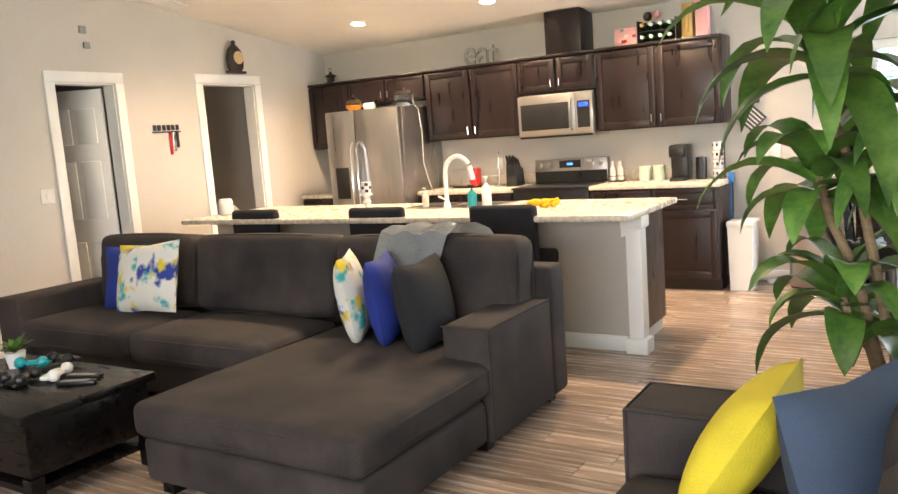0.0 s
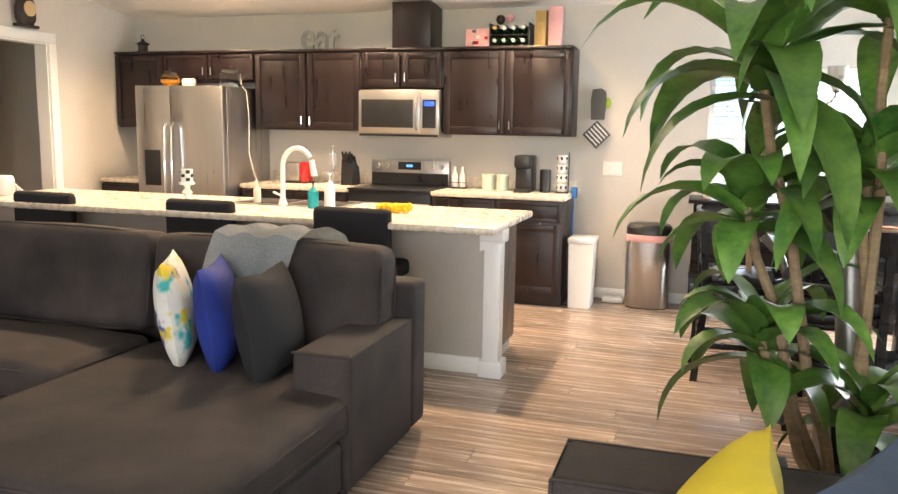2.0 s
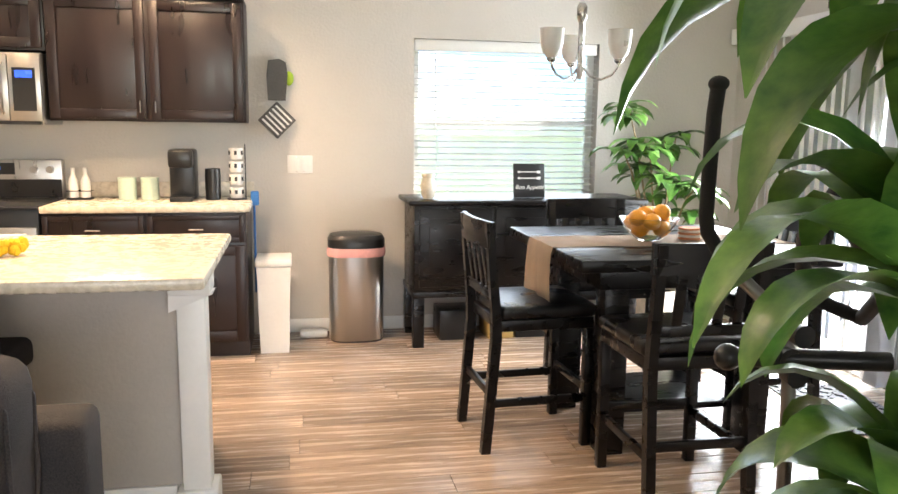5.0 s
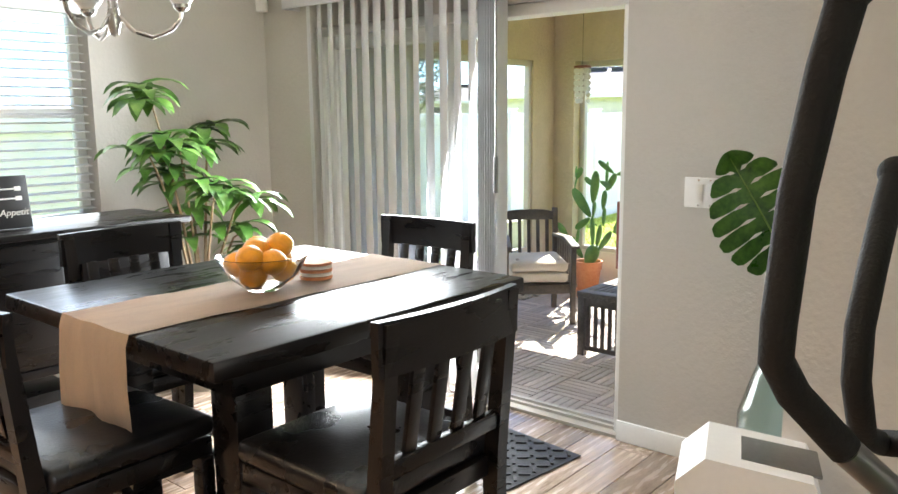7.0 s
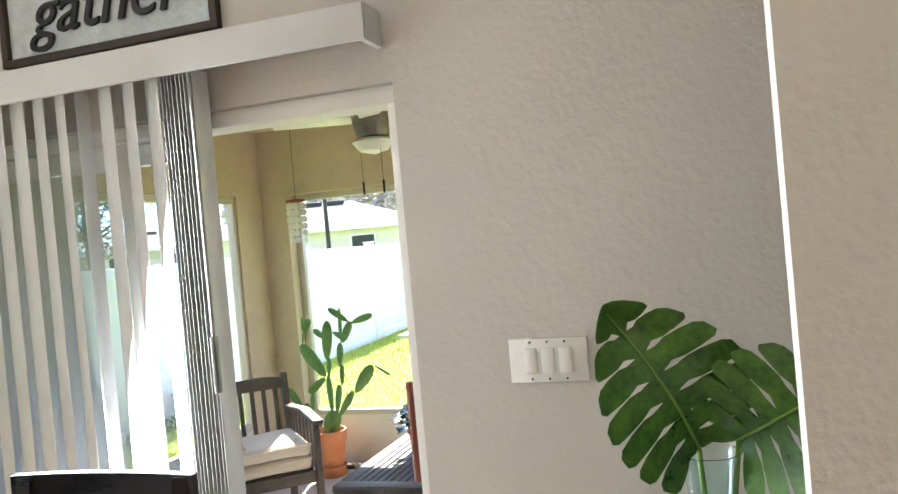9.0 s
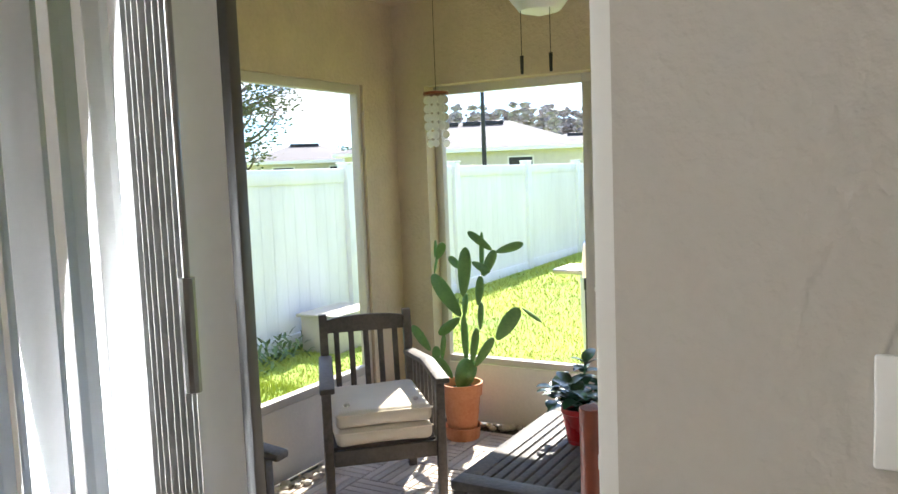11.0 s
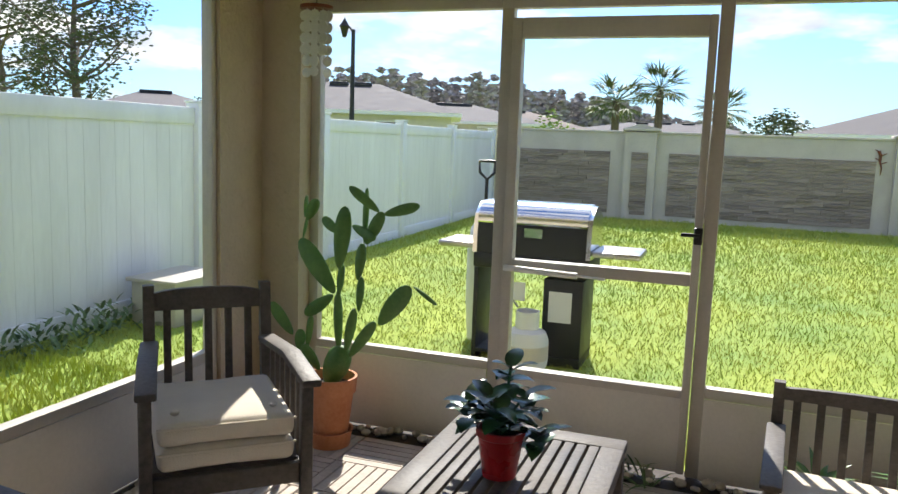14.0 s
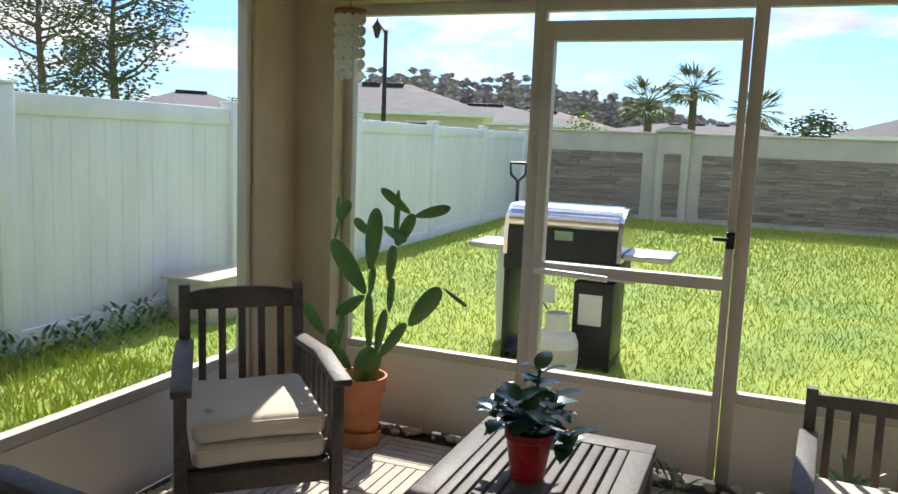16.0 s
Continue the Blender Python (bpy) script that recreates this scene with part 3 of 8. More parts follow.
part("tilt_wand", Shape().cyl((-0.5, -0.035, z1 - 0.08), (-0.5, -0.035, 1.3), 0.004, seg=6), M_WHITEPLASTIC, bl)

# ---- sliding door, its blinds and valance ----
a0, a1, _, zt = SL
sd = thing("door_3", EX, 0, 0, 0, "aluminium sliding glass door, half open onto the screened porch", "sliding door")
sd["kind"] = "structure"
part("outer_frame", Shape().box(0.03, a0, zt - 0.05, 0.15, a1, zt, 0.004).box(0.03, a0, 0, 0.15, a0 + 0.035, zt - 0.05, 0.004).box(0.03, a1 - 0.035, 0, 0.15, a1, zt - 0.05, 0.004), M_WHITE, sd)
part("sill_track", Shape().box(0.0, a0, -0.004, 0.155, a1, 0.014).box(0.05, a0, 0.014, 0.06, a1, 0.028).box(0.1, a0, 0.014, 0.11, a1, 0.028), M_ALU, sd)


def glass_panel(name, y0, y1, xa):
    p = part(name, Shape().box(xa, y0, 0.03, xa + 0.035, y0 + 0.06, zt - 0.05, 0.004).box(xa, y1 - 0.06, 0.03, xa + 0.035, y1, zt - 0.05, 0.004).box(xa, y0 + 0.06, 0.03, xa + 0.035, y1 - 0.06, 0.12, 0.004).box(xa, y0 + 0.06, zt - 0.12, xa + 0.035, y1 - 0.06, zt - 0.05, 0.004), M_WHITE, sd)
    g = part("pane", Shape().quad((xa + 0.017, y0 + 0.06, 0.12), (xa + 0.017, y1 - 0.06, 0.12), (xa + 0.017, y1 - 0.06, zt - 0.12), (xa + 0.017, y0 + 0.06, zt - 0.12)), M_PANE, p)
    g.visible_shadow = False
    return p


glass_panel("fixed_panel", 5.80, 6.715, 0.05)
slide_p = glass_panel("sliding_panel", 5.60, 6.50, 0.10)
part("pull_handle", Shape().box(0.06, 5.612, 0.9, 0.098, 5.64, 1.12, 0.008), M_DARKMETAL, slide_p, "dark pull handle")
part("screen_stile", Shape().box(0.118, 5.57, 0.03, 0.145, 5.60, zt - 0.05, 0.004), M_BRONZE, sd, "dark edge of the insect screen")
pull = thing("wooden_pull", 2.53, 4.955, 0, 0, "red-brown wooden pull bar on a white bracket beside the door", "pull bar")
part("bar", Shape().cyl((0, 0, 0.72), (0, 0, 1.01), 0.016, seg=14), M_REDWOOD, pull)
for z in (0.93, 0.74):
    part("bracket", Shape().box(-0.01, -0.05, z, 0.01, -0.012, z + 0.02), M_WHITEPLASTIC, pull)

val = thing("blind_valance", EX, 0, 0, 0, "white blind valance over the sliding door", "valance")
part("face_board", Shape().box(-0.12, 4.90, 1.955, -0.105, 6.885, 2.055, 0.004), M_BLIND, val)
for y in (4.90, 6.87):
    part("return", Shape().box(-0.105, y, 1.955, -0.002, y + 0.015, 2.055), M_BLIND, val)
part("headrail", Shape().box(-0.085, 4.93, 1.985, -0.035, 6.86, 2.02), M_WHITEPLASTIC, val)
vb = thing("vertical_blind", EX - 0.06, 0, 0, 0, "white vertical blind vanes drawn back from the door", "blind")
vane = mesh_of("vane", Shape().prism([(-0.043 + 0.0108 * i, 0.008 * (1 - ((i - 4) / 4) ** 2)) for i in range(9)] + [(0.043 - 0.0108 * i, 0.008 * (1 - ((4 - i) / 4) ** 2) - 0.0015) for i in range(9)], 0.03, 1.97, "z"), M_BLIND)
rnd = random.Random(4)
for k in range(14):
    v = new("vane", vane)
    v.parent = vb
    v.matrix_basis = pose(0, 5.62 + k * 0.086, 0, 0, 0, (66 if k != 3 else 20) + rnd.uniform(-7, 7))
for k in range(9):
    v = new("vane", vane)
    v.parent = vb
    v.matrix_basis = pose(0, 5.455 + k * 0.013, 0, 0, 0, 3 + rnd.uniform(-3, 3))
part("wand", Shape().cyl((-0.05, 5.45, 1.95), (-0.05, 5.45, 1.2), 0.005, seg=8).cyl((-0.05, 5.45, 1.2), (-0.05, 5.45, 1.04), 0.011, seg=10), M_GREYMETAL, vb)

# ---- recessed lights, vents, detector, fan ----
first = None
for x in (-4.25, -2.83, -1.42):
    for y in (4.88, 6.30):
        if first is None:
            first = thing("recessed_light", x, y, ceil_z(y), 0, "lit round recessed ceiling light with a white trim", "ceiling light", "kitchen ceiling lights")
            part("trim_ring", Shape().lathe([(0.062, -0.002), (0.09, -0.002), (0.088, -0.012), (0.065, -0.012)], closed=True), M_WHITE, first)
            part("lens", Shape().lathe([(0.001, -0.008), (0.062, -0.008), (0.062, -0.003), (0.001, -0.003)]), M_LAMP, first, "glowing warm lens")
            rl = first
        else:
            rl = copy_thing(first, pose(x, y, ceil_z(y)))
        rl.rotation_euler = (-math.atan(CEILK), 0, 0)
        lamp = new("downlight", bpy.data.lights.new("downlight", "SPOT"))
        lamp.data.energy, lamp.data.color, lamp.data.spot_size, lamp.data.spot_blend, lamp.data.shadow_soft_size = 38, (1.0, 0.70, 0.43), radians(140), 0.7, 0.06
        lamp.matrix_world = pose(x, y, ceil_z(y) - 0.03)
for x, y in ((-3.15, 4.20), (-1.70, 4.26)):
    ex = copy_thing(first, pose(x, y, ceil_z(y)))
    ex.rotation_euler = (-math.atan(CEILK), 0, 0)


def vent(x, y, w, d, lab):
    v = thing("ceiling_vent", x, y, ceil_z(y) - 0.004, 0, lab, "vent")
    v.rotation_euler = (-math.atan(CEILK), 0, 0)
    part("frame", Shape().box(-w / 2, -d / 2, -0.012, w / 2, -d / 2 + 0.02, 0).box(-w / 2, d / 2 - 0.02, -0.012, w / 2, d / 2, 0).box(-w / 2, -d / 2 + 0.02, -0.012, -w / 2 + 0.02, d / 2 - 0.02, 0).box(w / 2 - 0.02, -d / 2 + 0.02, -0.012, w / 2, d / 2 - 0.02, 0), M_WHITE, v)
    part("backing", Shape().box(-w / 2 + 0.02, -d / 2 + 0.02, -0.003, w / 2 - 0.02, d / 2 - 0.02, -0.001), M_DARKMETAL, v)
    for k in range(7):
        xx = -w / 2 + 0.03 + k * (w - 0.06) / 6
        part("slat", Shape().box(xx - 0.006, -d / 2 + 0.02, -0.011, xx + 0.006, d / 2 - 0.02, -0.004), M_WHITE, v)
    return v


vent(-0.86, 5.25, 0.32, 0.3, "white square ceiling air vent")
vent(-5.2, 4.82, 0.2, 0.36, "white narrow ceiling air vent")
solid("smoke_detector", Shape().lathe([(0.001, -0.035), (0.04, -0.035), (0.062, -0.02), (0.065, 0.0), (0.001, 0.0)]), M_WHITEPLASTIC, "white round smoke detector on the ceiling", "smoke detector", at=pose(0.23, 5.53, ceil_z(5.53) - 0.004))
fan = thing("ceiling_fan", -3.40, 2.80, ceil_z(2.80), 0, "dark-bladed ceiling fan hanging in the living room", "ceiling fan")
part("canopy", Shape().lathe([(0.07, -0.001), (0.06, -0.05), (0.02, -0.06), (0.001, -0.06)]), M_BRONZE, fan)
part("downrod", Shape().cyl((0, 0, -0.05), (0, 0, -0.3), 0.012), M_BRONZE, fan)
part("motor", Shape().lathe([(0.001, -0.28), (0.09, -0.29), (0.11, -0.34), (0.09, -0.40), (0.001, -0.42)]), M_BRONZE, fan)
for k in range(5):
    m = pose(0, 0, -0.36, 10, 0, 78 + 72 * k)
    part("blade", Shape().box(0.12, -0.065, -0.004, 0.82, 0.065, 0.004, 0.003, m=m), M_CLOCK, fan)

# ---- kitchen ----
def knob(x, y, z, parent):
    part("handle", Shape().cyl((x, y, z - 0.035), (x, y, z + 0.035), 0.006, seg=8).cyl((x, y, z - 0.02), (x, y + 0.018, z - 0.02), 0.004, seg=6).cyl((x, y, z + 0.02), (x, y + 0.018, z + 0.02), 0.004, seg=6), M_CHROME, parent, "small chrome pull")


def shaker(name, x0, x1, z0, z1, yf, parent, pull_x=None, pull_z=None, horizontal=False):
    """A framed door or drawer front with a raised edge round a sunk panel."""
    d = part(name, Shape().box(x0, yf - 0.02, z0, x1, yf - 0.006, z1, 0.003), M_CAB, parent)
    w = 0.055 if z1 - z0 > 0.25 else 0.03
    sh = Shape()
    for a in ((x0, z0, x0 + w, z1), (x1 - w, z0, x1, z1), (x0 + w, z0, x1 - w, z0 + w), (x0 + w, z1 - w, x1 - w, z1)):
        sh.box(a[0], yf - 0.03, a[1], a[2], yf - 0.0205, a[3], 0.003)
    part("frame", sh, M_CAB, d)
    if pull_x is not None:
        if horizontal:
            part("handle", Shape().cyl((pull_x - 0.04, yf - 0.05, pull_z), (pull_x + 0.04, yf - 0.05, pull_z), 0.006, seg=8).cyl((pull_x - 0.03, yf - 0.05, pull_z), (pull_x - 0.03, yf - 0.03, pull_z), 0.004, seg=6).cyl((pull_x + 0.03, yf - 0.05, pull_z), (pull_x + 0.03, yf - 0.03, pull_z), 0.004, seg=6), M_CHROME, d, "small chrome pull")
        else:
            knob(pull_x, yf - 0.048, pull_z, d)
    return d


def upper(x0, x1, z0, z1, doors, pulls, lab):
    c = thing("wall_cabinet", 0, 0, 0, 0, lab, "cabinet", "kitchen wall cabinets")
    part("body", Shape().box(x0 + 0.001, 6.875, z0, x1 - 0.001, NY - 0.002, z1, 0.003), M_CAB, c)
    part("crown", Shape().box(x0 + 0.001, 6.845, z1 + 0.001, x1 - 0.001, NY - 0.002, z1 + 0.025, 0.006), M_CAB, c)
    w = (x1 - x0) / doors
    for k in range(doors):
        a, b = x0 + k * w + 0.012, x0 + (k + 1) * w - 0.012
        px = None if not pulls else (b - 0.03 if (k == 0 and doors == 2) else a + 0.03)
        shaker("door", a, b, z0 + 0.015, z1 - 0.015, 6.875, c, px, z0 + 0.085)
    return c


DK = "dark espresso wood wall cabinet with framed doors"
upper(-5.44, -4.88, 1.40, 2.09, 1, False, DK + " beside the fridge")
upper(-4.88, -3.90, 1.84, 2.09, 2, True, "low dark espresso wall cabinet over the fridge")
upper(-3.90, -2.845, 1.40, 2.09, 2, True, DK)
upper(-2.845, -2.085, 1.775, 2.09, 2, True, "short dark espresso wall cabinet over the microwave")
upper(-2.085, -0.985, 1.385, 2.09, 2, True, "dark espresso wall cabinet at the end of the run")
solid("vent_chase", Shape().box(-2.56, 6.88, 2.117, -2.21, NY - 0.002, 2.50, 0.003), M_CAB, "dark wooden duct cover on top of the cabinets", "duct cover")

mw = thing("microwave", -2.47, 6.80, 1.36, 0, "stainless over-range microwave with a black window", "microwave")
part("body", Shape().box(-0.37, 0.03, 0, 0.37, 0.395, 0.40, 0.004), M_STEEL, mw)
dr = part("door", Shape().box(-0.37, 0.0, 0.02, 0.2, 0.028, 0.39, 0.006), M_STEEL, mw)
part("window", Shape().box(-0.34, -0.004, 0.075, 0.14, -0.001, 0.315, 0.002), M_BLACKPLASTIC, dr, "dark glass window")
part("handle", Shape().tube([(0.17, -0.005, 0.06), (0.17, -0.035, 0.09), (0.17, -0.04, 0.2), (0.17, -0.035, 0.31), (0.17, -0.005, 0.34)], 0.011), M_STEEL, dr)
cp = part("control_panel", Shape().box(0.203, 0.0, 0.02, 0.37, 0.028, 0.39, 0.004), M_STEEL, mw)
part("keypad", Shape().box(0.225, -0.003, 0.075, 0.345, -0.001, 0.315), M_BLACKPLASTIC, cp)
part("display", Shape().box(0.24, -0.006, 0.26, 0.33, -0.0035, 0.3), mat("blue_display", (0.02, 0.06, 0.5), 0.3, emit=0.6, bump=0), cp, "glowing blue display")
part("grille", Shape().box(-0.36, 0.0, 0.0, 0.36, 0.3, 0.018), M_BLACKPLASTIC, mw)


def base_cabinet(x0, x1, cols, lab):
    c = thing("base_cabinet", 0, 0, 0, 0, lab, "cabinet", "kitchen base cabinets")
    part("body", Shape().box(x0 + 0.001, 6.62, 0.10, x1 - 0.001, NY - 0.002, 0.873, 0.003), M_CAB, c)
    part("toe_kick", Shape().box(x0 + 0.02, 6.69, 0.0, x1 - 0.001, NY - 0.01, 0.099), M_CAB, c)
    w = (x1 - x0) / cols
    for k in range(cols):
        a, b = x0 + k * w + 0.01, x0 + (k + 1) * w - 0.01
        shaker("drawer", a, b, 0.70, 0.86, 6.62, c, (a + b) / 2, 0.78, True)
        shaker("door", a, b, 0.12, 0.68, 6.62, c, b - 0.03 if k % 2 == 0 else a + 0.03, 0.62)


base_cabinet(-2.09, -0.985, 2, "dark espresso base cabinet with drawers at the end of the run")
base_cabinet(-3.90, -2.86, 2, "dark espresso base cabinet beside the stove")
base_cabinet(-5.44, -4.87, 1, "dark espresso base cabinet beside the fridge")
for a, b in ((-2.09, -0.965), (-3.91, -2.855), (-5.445, -4.87)):
    t = thing("worktop", 0, 0, 0, 0, "speckled cream laminate worktop with a low upstand", "worktop")
    part("slab", Shape().box(a, 6.585, 0.875, b, NY - 0.002, 0.915, 0.008), M_STONE, t)
    part("upstand", Shape().box(a, NY - 0.022, 0.916, b, NY - 0.003, 1.01, 0.004), M_STONE, t)

st = thing("stove", -2.475, 6.58, 0, 0, "stainless electric range with a black glass top", "stove")
part("body", Shape().box(-0.375, 0.03, 0.0, 0.375, 0.61, 0.9, 0.004), M_BLACKPLASTIC, st)
part("oven_door", Shape().box(-0.37, 0.0, 0.2, 0.37, 0.028, 0.80, 0.006), M_STEEL, st)
part("cooktop", Shape().box(-0.378, 0.0, 0.901, 0.378, 0.53, 0.918, 0.004), M_BLACKPLASTIC, st)
bp = part("backguard", Shape().box(-0.375, 0.54, 0.90, 0.375, 0.61, 1.15, 0.008), M_STEEL, st)
part("clock_panel", Shape().box(-0.11, 0.534, 1.06, 0.11, 0.538, 1.13), M_BLACKPLASTIC, bp)
part("clock_digits", Shape().box(-0.03, 0.531, 1.085, 0.03, 0.533, 1.105), mat("blue_digits", (0.05, 0.2, 0.8), 0.3, emit=0.8, bump=0), bp)
part("black_band", Shape().box(-0.37, 0.536, 0.92, 0.37, 0.539, 1.03), M_BLACKPLASTIC, bp)
for x in (-0.31, -0.22, 0.22, 0.31):
    part("knob", Shape().cyl((x, 0.51, 1.09), (x, 0.539, 1.09), 0.022, seg=16), M_STEEL, bp)
part("oven_handle", Shape().cyl((-0.33, -0.04, 0.76), (0.33, -0.04, 0.76), 0.012).cyl((-0.3, -0.04, 0.76), (-0.3, 0.0, 0.76), 0.008).cyl((0.3, -0.04, 0.76), (0.3, 0.0, 0.76), 0.008), M_STEEL, st)

fr = thing("refrigerator", -4.40, 6.40, 0, 0, "stainless side-by-side refrigerator with an ice dispenser", "refrigerator")
part("body", Shape().box(-0.455, 0.07, 0.0, 0.455, 0.78, 1.77, 0.006), M_STEEL, fr)
for a, b, hx in ((-0.455, -0.085, -0.12), (-0.08, 0.455, -0.045)):
    d = part("door", Shape().box(a, 0.0, 0.06, b, 0.066, 1.77, 0.012), M_STEEL, fr)
    part("handle", Shape().tube([(hx, -0.005, 0.55), (hx, -0.045, 0.6), (hx, -0.055, 1.0), (hx, -0.045, 1.4), (hx, -0.005, 1.45)], 0.013), M_CHROME, d, "long curved steel handle")
    if a < -0.4:
        part("dispenser", Shape().box(-0.37, -0.004, 0.88, -0.2, -0.001, 1.2, 0.002), M_BLACKPLASTIC, d, "black ice and water dispenser")

# island
isl = thing("kitchen_island", 0, 0, 0, 0, "kitchen island with grey panels and a white corner post", "kitchen island")
part("body", Shape().box(-4.75, 4.72, 0.0, -1.10, 5.36, 0.873), M_ISLAND, isl)
part("end_panel", Shape().box(-1.098, 4.78, 0.09, -1.075, 5.36, 0.873), M_CAB, isl, "dark wood end panel")
post = part("corner_post", Shape().box(-1.105, 4.665, 0.0, -1.01, 4.775, 0.873, 0.004), M_WHITE, isl, "white painted post")
part("post_cap", Shape().box(-1.13, 4.64, 0.80, -0.99, 4.79, 0.873, 0.01).prism([(-1.13, 0.74), (-0.985, 0.80), (-1.13, 0.80)], 4.66, 4.78), M_WHITE, post)
part("post_base", Shape().box(-1.125, 4.645, 0.0, -0.985, 4.79, 0.1, 0.008), M_WHITE, post)
part("base_trim", Shape().box(-4.75, 4.70, 0.0, -1.13, 4.719, 0.1, 0.005), M_WHITE, isl)
it = thing("island_worktop", 0, 0, 0, 0, "long speckled cream laminate island worktop", "worktop")
part("slab", Shape().box(-4.78, 4.36, 0.875, -0.975, 5.39, 0.915, 0.012), M_STONE, it)
sink = thing("sink", -2.55, 5.12, 0.9155, 0, "stainless double sink set in the island", "sink")
part("rim", Shape().box(-0.40, -0.2, 0.0, 0.40, 0.2, 0.006, 0.003), M_STEEL, sink)
for a in (-0.37, 0.02):
    part("basin", Shape().box(a, -0.16, 0.0065, a + 0.35, 0.16, 0.009, 0.001), M_DARKMETAL, sink)
fa = thing("faucet", -2.54, 4.93, 0.916, 0, "tall white gooseneck kitchen faucet", "faucet")
part("spout", Shape().tube([(0, 0, 0), (0, 0, 0.26)] + [(0.10 - 0.10 * math.cos(a), 0.02 * math.sin(a / 2), 0.26 + 0.115 * math.sin(a)) for a in [math.pi * i / 12 for i in range(1, 11)]], 0.016, 12), M_WHITEPLASTIC, fa)
part("spray_head", Shape().cyl((0.197, 0.02, 0.30), (0.215, 0.025, 0.2), 0.018, 0.021), M_WHITEPLASTIC, fa)
part("lever", Shape().cyl((0, 0, 0.06), (-0.06, -0.02, 0.09), 0.007), M_WHITEPLASTIC, fa)
part("base", Shape().lathe([(0.03, 0), (0.028, 0.02), (0.018, 0.05), (0.001, 0.05)]), M_WHITEPLASTIC, fa)


def bottle(name, x, y, z, r, h, m, lab, cap=None, capl=""):
    b = thing(name, x, y, z, 0, lab, name.replace("_", " "))
    part("body", Shape().lathe([(r * 0.95, 0), (r, 0.01), (r, h * 0.62), (r * 0.4, h * 0.76), (r * 0.36, h * 0.8), (0.001, h * 0.8)], seg=16), m, b)
    part("pump", Shape().cyl((0, 0, h * 0.8), (0, 0, h), r * 0.14, seg=8).box(-r * 0.3, -r * 1.0, h * 0.97, r * 0.3, r * 0.3, h * 1.02), cap or M_WHITEPLASTIC, b, capl)
    return b


bottle("soap_dispenser", -2.29, 4.87, 0.916, 0.035, 0.17, M_TEAL, "clear soap bottle with teal soap", M_BLACKPLASTIC)
bottle("lotion_bottle", -2.19, 4.90, 0.916, 0.034, 0.22, M_WHITEPLASTIC, "white plastic pump bottle")
bottle("soap_pump", -2.76, 4.98, 0.916, 0.025, 0.15, M_CERAMIC, "cream ceramic soap pump beside the faucet")
du = Shape()
rnd = random.Random(3)
for k in range(60):
    du.ball((rnd.uniform(-0.1, 0.1), rnd.uniform(-0.035, 0.035), rnd.uniform(0.016, 0.05)), 0.016, seg=6)
solid("duster", du, M_YTOWEL, "fluffy yellow duster lying on the island", "duster", at=pose(-1.72, 4.83, 0.9155, 0, 0, 8))
ch = thing("candle_holder", -3.14, 4.75, 0.916, 0, "white turned candle holder with a checked candle", "candle holder")
part("stem", Shape().lathe([(0.045, 0), (0.048, 0.015), (0.02, 0.03), (0.016, 0.05), (0.034, 0.075), (0.016, 0.10), (0.02, 0.12), (0.05, 0.13), (0.05, 0.14), (0.001, 0.14)]), M_WHITEPLASTIC, ch)
cd = part("candle", Shape().lathe([(0.04, 0.141), (0.04, 0.225), (0.001, 0.225)]), M_WHITEPLASTIC, ch)
for k in range(8):
    for j in range(3):
        if (k + j) % 2:
            a = 2 * math.pi * k / 8
            part("check", Shape().box(-0.013, 0.0385, 0.150 + 0.025 * j, 0.013, 0.0415, 0.172 + 0.025 * j, m=Matrix.Rotation(a, 4, "Z")), M_BLACKPLASTIC, cd)
hub = thing("wifi_speaker", -4.62, 4.72, 0.916, 0, "white rounded plastic device with trailing cables", "device")
part("body", Shape().lathe([(0.05, 0), (0.06, 0.02), (0.06, 0.11), (0.05, 0.135), (0.001, 0.14)]), M_WHITEPLASTIC, hub)
for k in range(3):
    part("cable", Shape().tube([(0.05, 0.0, 0.03 + 0.02 * k), (0.12, -0.02 * k, 0.06 + 0.02 * k), (0.2, -0.03 * k, 0.01), (0.3 + 0.04 * k, 0.02, 0.006)], 0.004, 6), M_WHITEPLASTIC, hub)

# things on the kitchen worktops
kz = 0.916
to = thing("toaster", -3.52, 6.93, kz, 0, "red and steel toaster on the worktop", "toaster")
part("body", Shape().box(-0.13, -0.08, 0.015, 0.07, 0.08, 0.19, 0.025), M_STEEL, to)
part("end_cap", Shape().box(0.072, -0.085, 0.01, 0.13, 0.085, 0.195, 0.02), M_RED, to, "glossy red end")
part("base", Shape().box(-0.125, -0.075, 0.0, 0.12, 0.075, 0.014), M_BLACKPLASTIC, to)
kb = thing("knife_block", -2.98, 6.95, kz, 0, "black knife block full of black-handled knives", "knife block")
part("block", Shape().prism([(-0.1, 0.0), (0.08, 0.0), (0.06, 0.16), (-0.08, 0.23)], -0.055, 0.055, "x"), M_BLACKPLASTIC, kb)
for i in range(3):
    for j in range(3):
        part("knife", Shape().cyl((-0.035 + 0.035 * i, -0.06 + 0.05 * j, 0.16), (-0.035 + 0.035 * i, -0.11 + 0.05 * j, 0.30 - 0.02 * j), 0.01, seg=8), M_BLACKPLASTIC, kb)
